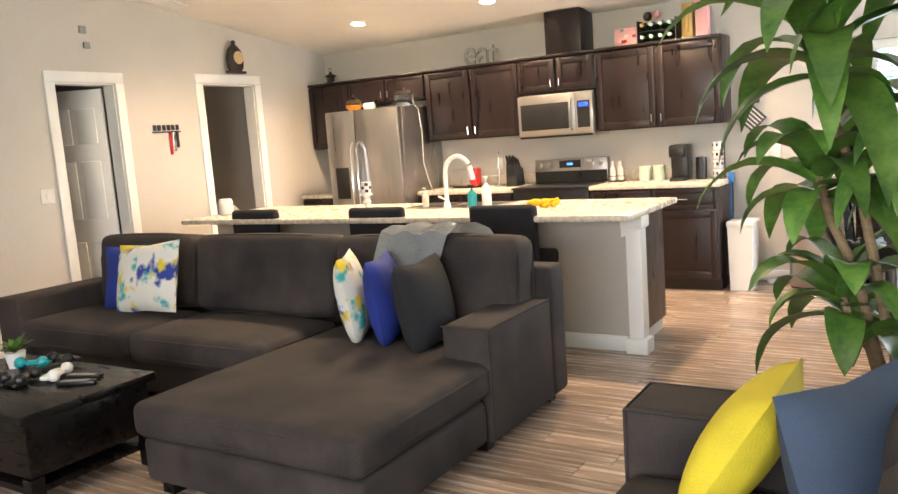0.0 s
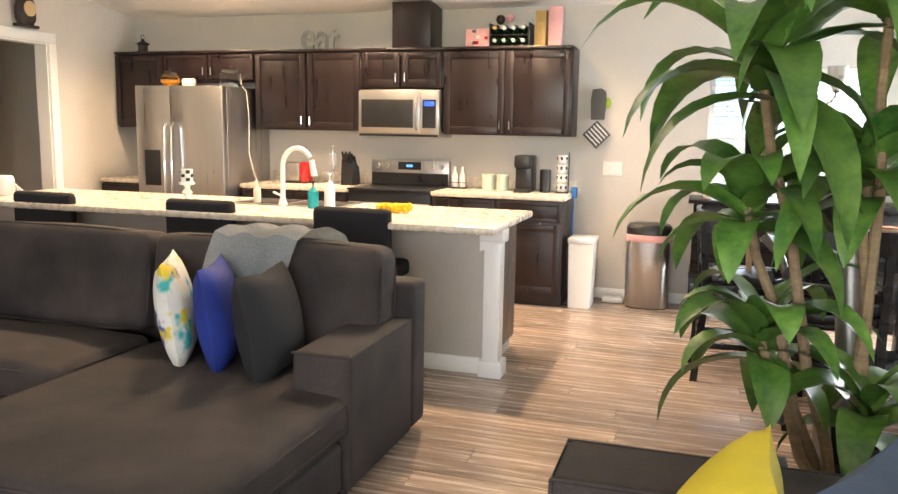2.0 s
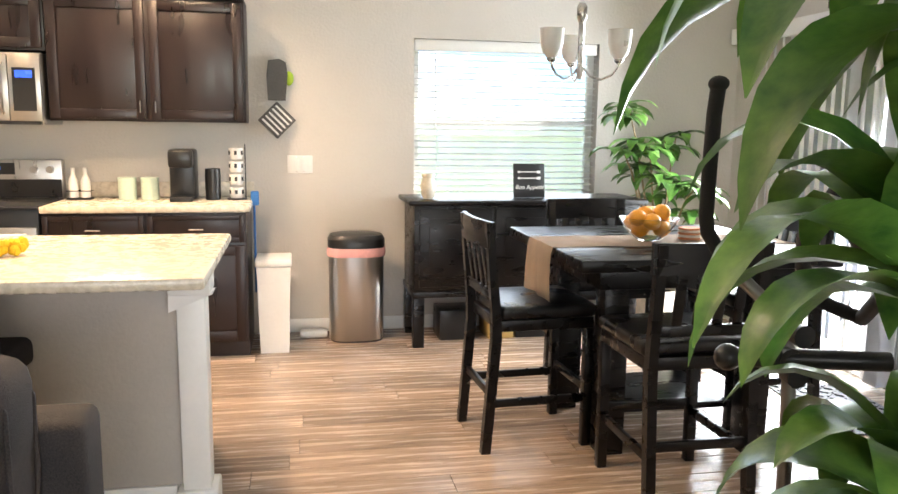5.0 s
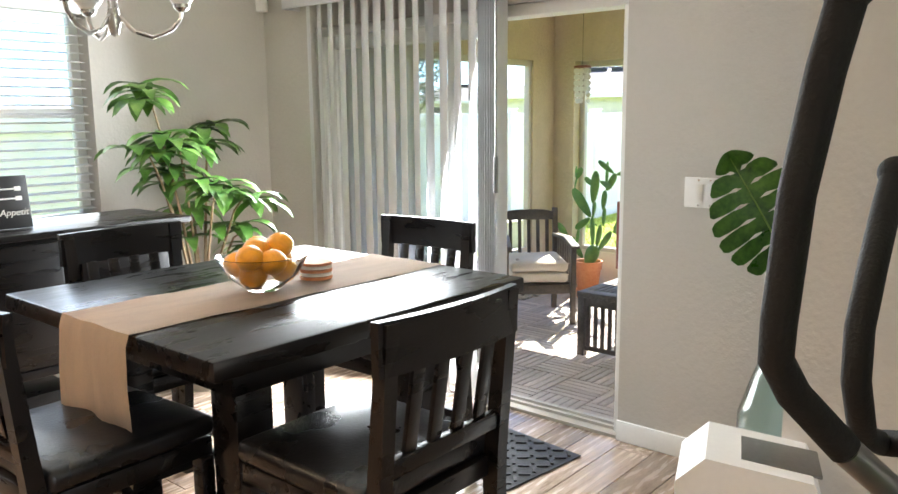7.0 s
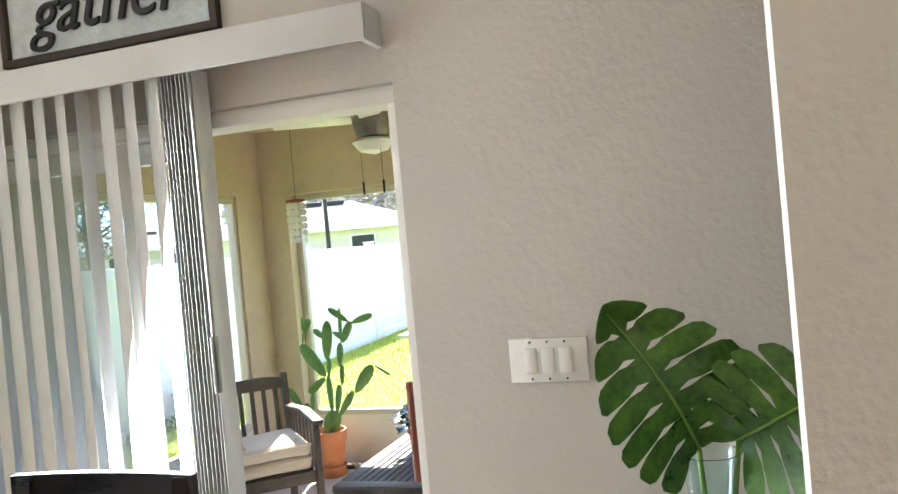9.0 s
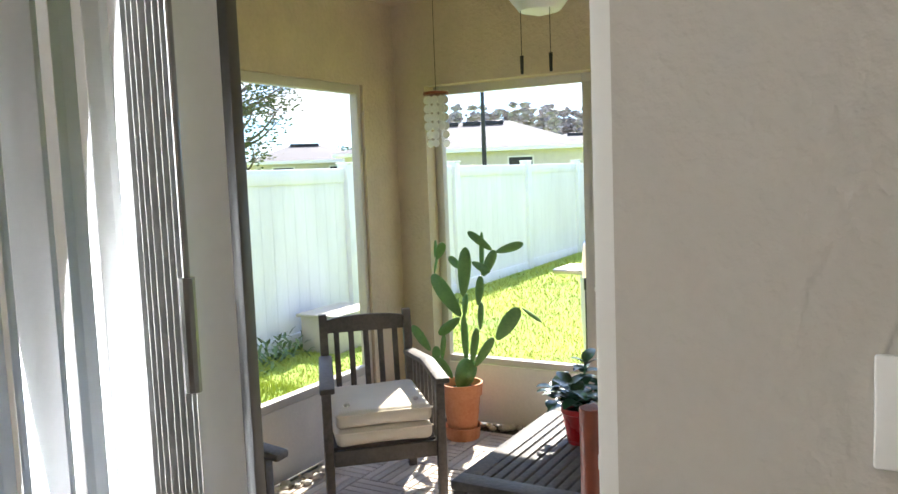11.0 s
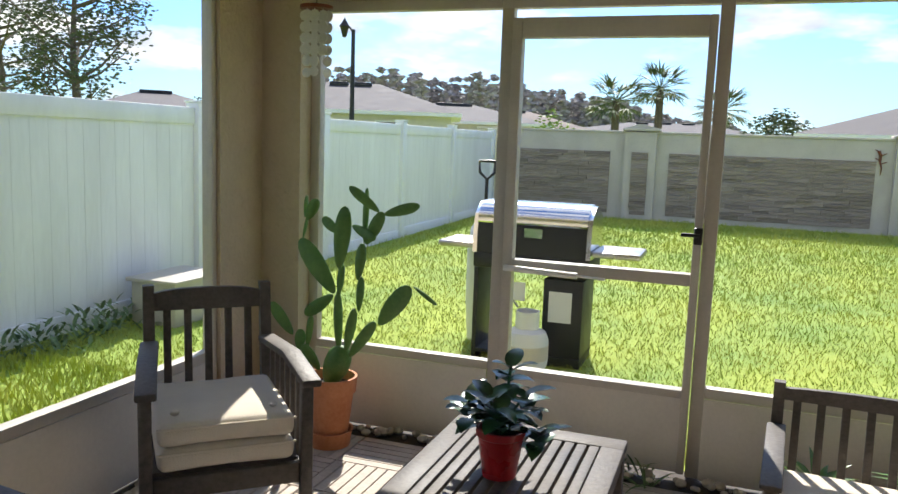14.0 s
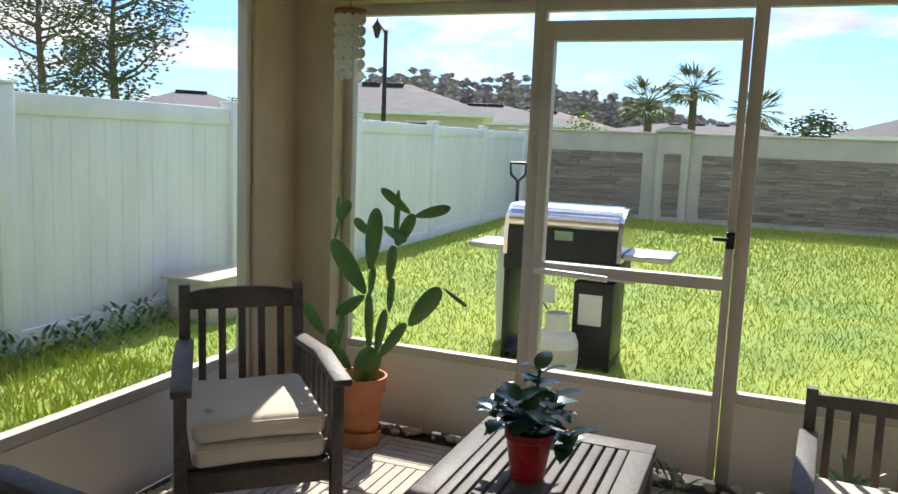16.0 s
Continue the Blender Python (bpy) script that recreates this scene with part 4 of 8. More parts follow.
solid("paper_towel_stand", Shape().cyl((0, 0, 0), (0, 0, 0.012), 0.06).cyl((0, 0, 0.012), (0, 0, 0.33), 0.006, seg=8).ball((0, 0, 0.335), 0.014), M_NICKEL, "metal paper towel stand", "stand", at=pose(-3.16, 6.95, kz))
solid("outlet_plate", Shape().box(-0.035, -0.006, -0.057, 0.035, 0, 0.057, 0.003), M_WHITEPLASTIC, "white wall outlet over the worktop", "outlet", at=pose(-3.28, NY - 0.002, 1.13))
cd2 = thing("oil_caddy", -1.98, 7.02, kz, 0, "wire caddy with two white bottles", "caddy")
part("rack", Shape().box(-0.07, -0.035, 0, 0.07, 0.035, 0.012).box(-0.07, -0.035, 0.05, 0.07, -0.03, 0.055).box(-0.07, 0.03, 0.05, 0.07, 0.035, 0.055), M_DARKMETAL, cd2)
for x in (-0.035, 0.035):
    part("bottle", Shape().lathe([(0.027, 0.0125), (0.028, 0.11), (0.012, 0.15), (0.012, 0.19), (0.001, 0.19)], (x, 0, 0)), M_WHITEPLASTIC, cd2)
for x in (-1.70, -1.57):
    solid("canister", Shape().lathe([(0.05, 0), (0.052, 0.005), (0.052, 0.12), (0.054, 0.125), (0.054, 0.135), (0.001, 0.14)]), M_GREEN2, "pale mint kitchen canister", "canister", "pair of canisters", at=pose(x, 6.98, kz))
cm = thing("coffee_maker", -1.37, 6.92, kz, 0, "tall black single-cup coffee maker", "coffee maker")
part("body", Shape().box(-0.075, -0.02, 0.0, 0.075, 0.15, 0.31, 0.02), M_BLACKPLASTIC, cm)
part("head", Shape().box(-0.07, -0.11, 0.2, 0.07, -0.021, 0.31, 0.02), M_BLACKPLASTIC, cm)
part("drip_tray", Shape().box(-0.065, -0.11, 0.0, 0.065, -0.021, 0.03, 0.006), M_DARKMETAL, cm)
solid("water_bottle", Shape().lathe([(0.045, 0), (0.047, 0.15), (0.045, 0.19), (0.001, 0.195)]), M_BLACKPLASTIC, "black cylinder beside the coffee maker", "bottle", at=pose(-1.20, 6.97, kz))
mr = thing("mug_rack", -1.06, 6.98, kz, 0, "tower of stacked patterned white cups in a wire rack", "mug rack")
part("pole", Shape().cyl((0.055, 0, 0), (0.055, 0, 0.34), 0.004, seg=6).cyl((0, 0, 0), (0, 0, 0.006), 0.06), M_DARKMETAL, mr)
for k in range(4):
    cup = part("cup", Shape().lathe([(0.033, 0.008 + 0.08 * k), (0.042, 0.03 + 0.08 * k), (0.043, 0.075 + 0.08 * k), (0.039, 0.075 + 0.08 * k), (0.035, 0.02 + 0.08 * k), (0.001, 0.018 + 0.08 * k)]), M_WHITEPLASTIC, mr)
    for j in range(6):
        part("dot", Shape().box(-0.008, 0.0415, 0.035 + 0.08 * k, 0.008, 0.0445, 0.06 + 0.08 * k, m=Matrix.Rotation(j * 1.05, 4, "Z")), M_BLACKPLASTIC, cup)

# on top of the cabinets and the fridge
cz = 2.1165


def letter(ch, x, size, z, lean=0.0):
    cu = bpy.data.curves.new("letter", "FONT")
    cu.body, cu.size, cu.extrude, cu.bevel_depth = ch, size, 0.012, 0.002
    tmp = new("letter", cu)
    dg = bpy.context.evaluated_depsgraph_get()
    me = bpy.data.meshes.new_from_object(tmp.evaluated_get(dg))
    bpy.data.objects.remove(tmp)
    me.materials.clear()
    return me


eat = thing("eat_sign", -3.49, 6.96, cz, 0, "grey metal letters spelling eat on top of the cabinets", "sign")
me = letter("eat", 0, 0.36, 0)
me.materials.append(M_GREYCARD)
lo = min(v.co.y for v in me.vertices)
o = new("letters", me)
o.parent = eat
o.matrix_basis = Matrix.Translation((0, 0, 0.008 - lo)) @ pose(0, 0, 0, 90) @ Matrix(((0.82, 0.22, 0, 0), (0, 1, 0, 0), (0, 0, 1, 0), (0, 0, 0, 1)))
part("base_bar", Shape().box(0.0, -0.02, 0, 0.44, 0.02, 0.008), M_GREYCARD, eat)
bx = thing("gift_box", -1.80, 7.0, cz, 0, "pink and white patterned box with dark spots", "box")
part("carton", Shape().box(-0.11, -0.08, 0, 0.11, 0.08, 0.15, 0.003), M_PINK, bx)
rnd = random.Random(8)
for k in range(7):
    x, z = rnd.uniform(-0.09, 0.07), rnd.uniform(0.02, 0.12)
    part("patch", Shape().box(x, -0.084, z, x + 0.03, -0.081, z + 0.025), rnd.choice([M_WHITEPLASTIC, M_RED, M_BLACKPLASTIC]), bx)
wr = thing("wine_rack", -1.53, 7.0, cz, 0, "dark wire rack full of wine bottles", "wine rack")
part("frame", Shape().box(-0.17, -0.1, 0, 0.17, 0.1, 0.008).box(-0.17, -0.1, 0.008, -0.16, 0.1, 0.19).box(0.16, -0.1, 0.008, 0.17, 0.1, 0.19).box(-0.16, -0.1, 0.09, 0.16, 0.1, 0.096), M_DARKMETAL, wr)
for r in range(2):
    for k in range(4):
        x, z = -0.12 + 0.08 * k, 0.046 + 0.09 * r
        b = part("bottle", Shape().lathe([(0.034, -0.09), (0.036, 0.06), (0.014, 0.10), (0.014, 0.13), (0.001, 0.13)], seg=12), M_BOTTLE, wr)
        b.matrix_basis = pose(x, 0, z, 90 - 6 * r)
        part("foil", Shape().lathe([(0.0155, 0.10), (0.0155, 0.133), (0.001, 0.134)], seg=10), rnd.choice([M_WHITEPLASTIC, M_RED, M_GOLD, M_GREEN2]), b)
for x, z, r in ((-0.1, 0.23, 0.04), (-0.02, 0.24, 0.035)):
    part("round_item", Shape().ball((x, 0, z), r, seg=12), M_CLOCK if x < -0.05 else M_PINK, wr)
solid("champagne_box", Shape().box(-0.045, -0.05, 0, 0.045, 0.05, 0.29, 0.003).cyl((0, -0.052, 0.05), (0, -0.052, 0.2), 0.02, 0.018, 10), M_GOLD, "gold bottle box with a dark bottle picture", "box", at=pose(-1.28, 7.0, cz))
solid("pink_box", Shape().box(-0.05, -0.05, 0, 0.05, 0.05, 0.32, 0.003), M_PINK, "tall pale pink bottle box", "box", at=pose(-1.16, 7.0, cz))
lt = thing("lantern", -5.22, 7.0, cz, 0, "small dark lantern on top of the cabinets", "lantern")
part("body", Shape().lathe([(0.06, 0), (0.065, 0.01), (0.045, 0.02), (0.045, 0.07), (0.07, 0.085), (0.02, 0.11), (0.012, 0.13), (0.001, 0.13)], seg=8), M_CLOCK, lt)
part("ring", Shape().tube([(0.02 * math.cos(a), 0, 0.15 + 0.02 * math.sin(a)) for a in [i * math.pi / 6 for i in range(12)]], 0.003, 6), M_CLOCK, lt)
fz = 1.7715
jar = thing("candy_jar", -4.62, 6.60, fz, 0, "glass jar of orange candy with a lid on the fridge", "jar")
part("glass", Shape().lathe([(0.05, 0), (0.085, 0.04), (0.085, 0.08), (0.055, 0.115), (0.001, 0.115)]), M_GLASSWARE, jar)
part("candy", Shape().lathe([(0.04, 0.006), (0.075, 0.04), (0.075, 0.06), (0.001, 0.065)]), M_ORANGE, jar)
part("lid", Shape().lathe([(0.06, 0.116), (0.05, 0.13), (0.012, 0.14), (0.012, 0.16), (0.001, 0.165)]), M_GLASSWARE, jar)
solid("snack_bag", Shape().box(-0.06, -0.04, 0, 0.06, 0.04, 0.07, 0.02), M_CUSH, "cream snack bag on the fridge", "bag", at=pose(-4.42, 6.6, fz, 0, 0, 20))
solid("cake_dome", Shape().lathe([(0.11, 0), (0.11, 0.015), (0.095, 0.016), (0.095, 0.12), (0.07, 0.15), (0.012, 0.155), (0.012, 0.18), (0.001, 0.18)]), M_GLASSWARE, "clear glass dome jar on the fridge", "cake dome", at=pose(-3.86 - 0.13, 6.6, fz))
solid("power_cord", Shape().tube([(-3.93, 6.7, 1.772), (-3.88, 6.68, 1.74), (-3.87, 6.7, 1.5), (-3.89, 6.72, 1.2), (-3.86, 6.75, 1.0), (-3.86, 6.8, 0.925)], 0.005, 6), M_WHITEPLASTIC, "white cord hanging beside the fridge", "cord")

# bar stools
stool = thing("bar_stool", -1.80, 4.42, 0, 0, "charcoal upholstered bar stool with brown wooden legs", "bar stool", "stools at the island")
part("seat", Shape().box(-0.22, -0.03, 0.56, 0.22, 0.40, 0.66, 0.03, 3), M_CHARC, stool)
part("backrest", Shape().box(-0.235, -0.07, 0.60, 0.235, 0.0, 0.985, 0.03, 3), M_CHARC, stool)
for x, y in ((-0.19, 0.0), (0.19, 0.0), (-0.19, 0.36), (0.19, 0.36)):
    part("leg", Shape().cyl((x, y, 0.56), (x * 1.12, y + (0.02 if y > 0.1 else -0.03), 0.0), 0.022, 0.017, 10), M_TAN, stool)
part("footrest", Shape().cyl((-0.2, 0.37, 0.2), (0.2, 0.37, 0.2), 0.011, seg=8).cyl((-0.2, -0.01, 0.24), (-0.2, 0.37, 0.24), 0.011, seg=8).cyl((0.2, -0.01, 0.24), (0.2, 0.37, 0.24), 0.011, seg=8), M_TAN, stool)
copy_thing(stool, pose(-2.81, 4.45, 0))
copy_thing(stool, pose(-3.98, 4.45, 0))

# wall things
ck = thing("mantel_clock", WX + 0.055, 5.76, 2.235, 90, "dark carved wooden clock hung over the doorway", "clock")
part("case", Shape().lathe([(0.075, 0), (0.10, 0.04), (0.105, 0.12), (0.085, 0.2), (0.05, 0.235), (0.02, 0.26), (0.03, 0.285), (0.001, 0.3)], seg=20), M_CLOCK, ck)
part("dial", Shape().cyl((0, -0.10, 0.125), (0, -0.112, 0.125), 0.062, seg=24), M_DIAL, ck, "aged gold clock dial")
part("plinth", Shape().box(-0.12, -0.05, -0.025, 0.12, 0.04, -0.001, 0.006), M_CLOCK, ck)
ck.scale = (1, 0.5, 1)
hk = thing("key_hooks", WX + 0.003, 4.87, 1.68, 0, "metal word-shaped key rack with hanging keys", "key rack")
for k in range(6):
    part("letter_shape", Shape().box(0, -0.14 + 0.05 * k, 0.0, 0.01, -0.105 + 0.05 * k, 0.05, 0.004), M_DARKMETAL, hk)
part("rail", Shape().box(0, -0.15, -0.02, 0.008, 0.16, -0.008), M_DARKMETAL, hk)
for k, m in enumerate((M_RED, M_CHROME, M_DARKMETAL)):
    part("keys", Shape().box(0.004, 0.02 + 0.04 * k, -0.22 + 0.03 * k, 0.014, 0.05 + 0.04 * k, -0.02, 0.004), m, hk)


def switch(name, m, gangs, lab):
    w = 0.035 + 0.023 * gangs
    s = thing(name, 0, 0, 0, 0, lab, "light switch")
    part("plate", Shape().box(-w, -0.007, -0.058, w, 0.0, 0.058, 0.004), M_WHITEPLASTIC, s)
    for k in range(gangs):
        x = (k - (gangs - 1) / 2) * 0.046
        part("rocker", Shape().box(x - 0.016, -0.012, -0.033, x + 0.016, -0.0075, 0.033, 0.002), M_WHITEPLASTIC, s)
        part("screw", Shape().cyl((x, -0.0095, 0.048), (x, -0.0072, 0.048), 0.003, seg=8).cyl((x, -0.0095, -0.048), (x, -0.0072, -0.048), 0.003, seg=8), M_CHROME, s)
    s.matrix_world = m
    return s


switch("light_switch", pose(-0.67, NY - 0.001, 1.123), 2, "white double light switch on the kitchen wall")
switch("light_switch", pose(EX - 0.001, 4.515, 1.08, 0, 0, -90), 3, "white triple rocker switch plate beside the sliding door")
switch("light_switch", pose(WX + 0.001, 3.66, 1.2, 0, 0, 90), 1, "white single light switch")
solid("thermostat", Shape().box(0, -0.03, -0.03, 0.02, 0.03, 0.03, 0.004).box(0, -0.005, -0.15, 0.02, 0.05, -0.1, 0.004), M_GREYCARD, "small grey wall sensors high on the wall", "sensor", at=pose(WX + 0.002, 4.15, 2.52))
solid("motion_detector", Shape().prism([(-0.03, -0.055), (0.03, -0.055), (0.035, 0.05), (-0.035, 0.05)], -0.03, 0.03), M_WHITEPLASTIC, "white alarm sensor in the room corner", "sensor", at=pose(EX - 0.035, NY - 0.035, 2.03, 0, 0, -45))
mt = thing("oven_mitt", -0.81, NY - 0.006, 1.79, 0, "grey oven mitt with a checked pot holder on a hook", "oven mitt")
part("mitt", Shape().prism([(-0.055, -0.26), (0.055, -0.26), (0.07, -0.1), (0.06, -0.02), (0.02, 0.0), (-0.05, -0.01), (-0.062, -0.1)], -0.035, -0.008), M_MITT, mt)
part("thumb", Shape().ball((0.078, -0.02, -0.12), 0.03, 0.013, 0.045), M_GREEN, mt, "lime green thumb")
ph = part("pot_holder", Shape().box(-0.085, -0.012, -0.085, 0.085, 0.0, 0.085, 0.005, m=pose(0, -0.037, -0.385, 0, 45)), M_MITT, mt)
for k in range(5):
    part("check", Shape().box(-0.07, -0.016, -0.065 + 0.03 * k, 0.07, -0.0125, -0.053 + 0.03 * k, m=pose(0, -0.037, -0.385, 0, 45)), M_WHITEPLASTIC, ph)
part("hook", Shape().cyl((0, 0.004, 0.01), (0, -0.02, 0.01), 0.006), M_NICKEL, mt)
solid("cleaning_brush", Shape().cyl((0, 0, 0), (0, 0, 0.55), 0.007, seg=8).box(-0.02, -0.02, 0.55, 0.03, 0.02, 0.64, 0.008), M_BLUEPL, "blue-headed cleaning wand hanging on the cabinet end", "brush", at=pose(-0.955, 6.95, 0.33))

# bins
wb = thing("white_bin", -0.84, 6.84, 0, 0, "slim white plastic rubbish bin with a flat lid", "bin")
part("body", Shape().prism([(-0.085, 0.0), (0.085, 0.0), (0.1, 0.53), (-0.1, 0.53)], -0.14, 0.14), M_WHITEPLASTIC, wb)
part("lid", Shape().box(-0.108, -0.15, 0.531, 0.108, 0.15, 0.575, 0.01), M_WHITEPLASTIC, wb)
tr = thing("steel_bin", -0.325, 6.98, 0, 0, "oval stainless steel bin with a black lid and pink liner", "bin")


def oval_shape(levels):
    sh = Shape()
    rings = []
    for rx, ry, z in levels:
        rings.append([sh.bm.verts.new((rx * math.copysign(abs(math.cos(t)) ** 0.7, math.cos(t)), ry * math.copysign(abs(math.sin(t)) ** 0.7, math.sin(t)), z)) for t in [2 * math.pi * i / 32 for i in range(32)]])
    for a, b in zip(rings, rings[1:]):
        for i in range(32):
            sh.bm.faces.new((a[i], a[(i + 1) % 32], b[(i + 1) % 32], b[i]))
    sh.bm.faces.new(rings[0][::-1])
    sh.bm.faces.new(rings[-1])
    return sh


part("body", oval_shape([(0.17, 0.13, 0.012), (0.175, 0.135, 0.02), (0.175, 0.135, 0.575)]), M_STEEL, tr)
part("foot", oval_shape([(0.168, 0.128, 0.0), (0.168, 0.128, 0.011)]), M_BLACKPLASTIC, tr)
part("liner", oval_shape([(0.184, 0.144, 0.555), (0.188, 0.148, 0.58), (0.184, 0.144, 0.61)]), M_PINK, tr, "crumpled pale pink bag edge")
part("lid", oval_shape([(0.182, 0.142, 0.611), (0.182, 0.142, 0.665), (0.165, 0.125, 0.69), (0.12, 0.08, 0.70)]), M_BLACKPLASTIC, tr)
solid("floor_vent_bag", Shape().box(-0.09, -0.05, 0, 0.09, 0.05, 0.05, 0.02), M_WHITEPLASTIC, "crumpled white bag on the floor between the bins", "bag", at=pose(-0.6, 7.05, 0))

# ---- living room ----
def plump(x0, y0, z0, x1, y1, z1, r=0.06, puff=0.03):
    """A stuffed block with rounded edges and a domed top."""
    sh = Shape().box(x0, y0, z0, x1, y1, z1, r, 3)
    bmesh.ops.subdivide_edges(sh.bm, edges=[e for e in sh.bm.edges if e.calc_length() > 0.25], cuts=3, use_grid_fill=True)
    cx, cy = (x0 + x1) / 2, (y0 + y1) / 2
    for v in sh.bm.verts:
        u, w = (v.co.x - cx) / (x1 - x0) * 2, (v.co.y - cy) / (y1 - y0) * 2
        t = (v.co.z - z0) / (z1 - z0)
        k = max(0, (1 - u * u) * (1 - w * w))
        v.co.z += puff * k * t + 0.006 * noise.noise(v.co * 6)
    return sh


def piping(x0, y0, z0, x1, y1, z1, parent, upright=False):
    """Corded seams round a cushion: two loops, at its front and back or its top and bottom."""
    r, loops = 0.045, []
    for k in (0, 1):
        pts = []
        for a in range(24):
            t = 2 * math.pi * a / 24
            u = math.copysign(abs(math.cos(t)) ** 0.35, math.cos(t))
            w = math.copysign(abs(math.sin(t)) ** 0.35, math.sin(t))
            x = (x0 + x1) / 2 + u * ((x1 - x0) / 2 + 0.001)
            if upright:
                pts.append((x, (y0 + 0.04, y1 - 0.04)[k], (z0 + z1) / 2 + w * ((z1 - z0) / 2 + 0.004)))
            else:
                pts.append((x, (y0 + y1) / 2 + w * ((y1 - y0) / 2 + 0.001), (z0 + r, z1 - r + 0.016)[k]))
        pts += pts[:2]
        loops.append(part("piping", Shape().tube(pts, 0.0065, 6), M_SOFA, parent, "corded seam"))
    return loops


SOFA = "dark charcoal fabric sectional sofa with a chaise"
so = thing("sectional_sofa", 0, 0, 0, 0, SOFA, "sofa")
part("chaise_base", Shape().box(-2.36, 2.02, 0.06, -1.17, 2.93, 0.26, 0.03, 3), M_SOFA, so)
cq = part("chaise_cushion", plump(-2.38, 1.99, 0.262, -1.16, 3.42, 0.42, 0.045, 0.03), M_SOFA, so)
piping(-2.38, 1.99, 0.262, -1.16, 3.42, 0.42, cq)
part("base", Shape().box(-4.60, 2.88, 0.06, -2.37, 3.75, 0.26, 0.03, 3).box(-2.36, 2.94, 0.06, -1.40, 3.75, 0.26, 0.02), M_SOFA, so)
for a, b in ((-4.60, -3.50), (-3.49, -2.39)):
    cq = part("seat_cushion", plump(a, 2.80, 0.262, b, 3.42, 0.44, 0.05, 0.03), M_SOFA, so)
    piping(a, 2.80, 0.262, b, 3.42, 0.44, cq)
aq = part("arm", Shape().box(-1.395, 2.94, 0.05, -1.15, 3.62, 0.585, 0.025, 3), M_SOFA, so)
part("piping", Shape().tube([(-1.395, 2.945, 0.578), (-1.155, 2.945, 0.578), (-1.155, 3.61, 0.578)], 0.006, 6).tube([(-1.155, 2.945, 0.06), (-1.155, 2.945, 0.578)], 0.006, 6), M_SOFA, aq, "corded seam")
part("arm", Shape().box(-4.86, 2.82, 0.05, -4.61, 3.62, 0.585, 0.025, 3), M_SOFA, so)
part("back_frame", Shape().box(-4.86, 3.63, 0.05, -1.15, 3.80, 0.74, 0.03, 3), M_SOFA, so)
for a, b, lean in ((-4.58, -3.62, 8), (-3.58, -2.44, 8), (-2.40, -1.24, 6)):
    c = part("back_cushion", plump(-(b - a) / 2, -0.12, 0.0, (b - a) / 2, 0.12, 0.48, 0.06, 0.02), M_SOFA, so)
    c.matrix_basis = pose((a + b) / 2, 3.51, 0.43, -lean, 0, 0)
    piping(-(b - a) / 2, -0.12, 0.0, (b - a) / 2, 0.12, 0.48, c, True)
for x, y in ((-1.24, 3.0), (-1.24, 3.7), (-2.28, 2.1), (-1.25, 2.1), (-4.75, 2.9), (-4.75, 3.7)):
    part("foot", Shape().box(x - 0.035, y - 0.035, 0, x + 0.035, y + 0.035, 0.06), M_BLACKWOOD, so)


def pillow(x, y, z, w, h, t, rz, tilt, m, lab, group="sofa pillows", roll=0):
    return solid("pillow", Shape().cushion((0, 0, 0), w, h, t), m, lab, "pillow", group, at=pose(x, y, z, tilt, roll, rz))


pillow(-3.78, 3.22, 0.68, 0.56, 0.46, 0.17, 3, -16, M_SPLASH, "white pillow with blue, teal and yellow watercolour splashes", roll=-4)
pillow(-4.06, 3.33, 0.66, 0.44, 0.42, 0.15, 20, -14, M_BLUE, "royal blue velvet pillow behind the printed one")
pillow(-2.08, 3.18, 0.64, 0.44, 0.46, 0.16, 120, -8, M_SPLASH, "white pillow with blue and yellow splashes on the chaise")
pillow(-1.86, 3.17, 0.64, 0.44, 0.45, 0.17, 112, -8, M_BLUE, "royal blue velvet pillow on the chaise")
pillow(-1.60, 3.14, 0.63, 0.44, 0.45, 0.22, 96, -10, M_CHARC, "charcoal pillow leaning on the sofa arm")
th = Shape()
rows = []
for i in range(25):
    u = i / 24
    prof = [(3.34, 0.62), (3.38, 0.80), (3.42, 0.93), (3.50, 0.965), (3.62, 0.955), (3.74, 0.90), (3.835, 0.76), (3.84, 0.60)]
    q = u * (len(prof) - 1)
    k = min(int(q), len(prof) - 2)
    y = prof[k][0] + (prof[k + 1][0] - prof[k][0]) * (q - k)
    z = prof[k][1] + (prof[k + 1][1] - prof[k][1]) * (q - k)
    rows.append([th.bm.verts.new((-2.10 + 0.20 * u + 0.42 * j / 12, y + 0.006 * math.sin(j * 1.9), z + 0.012 * math.sin(j * 1.3 + i * 0.3) + 0.012)) for j in range(13)])
for a, b in zip(rows, rows[1:]):
    for j in range(12):
        th.bm.faces.new((a[j], a[j + 1], b[j + 1], b[j]))
bmesh.ops.solidify(th.bm, geom=th.bm.faces[:], thickness=0.012)
solid("throw_blanket", th, M_THROW, "pale grey knitted throw over the sofa back", "blanket")

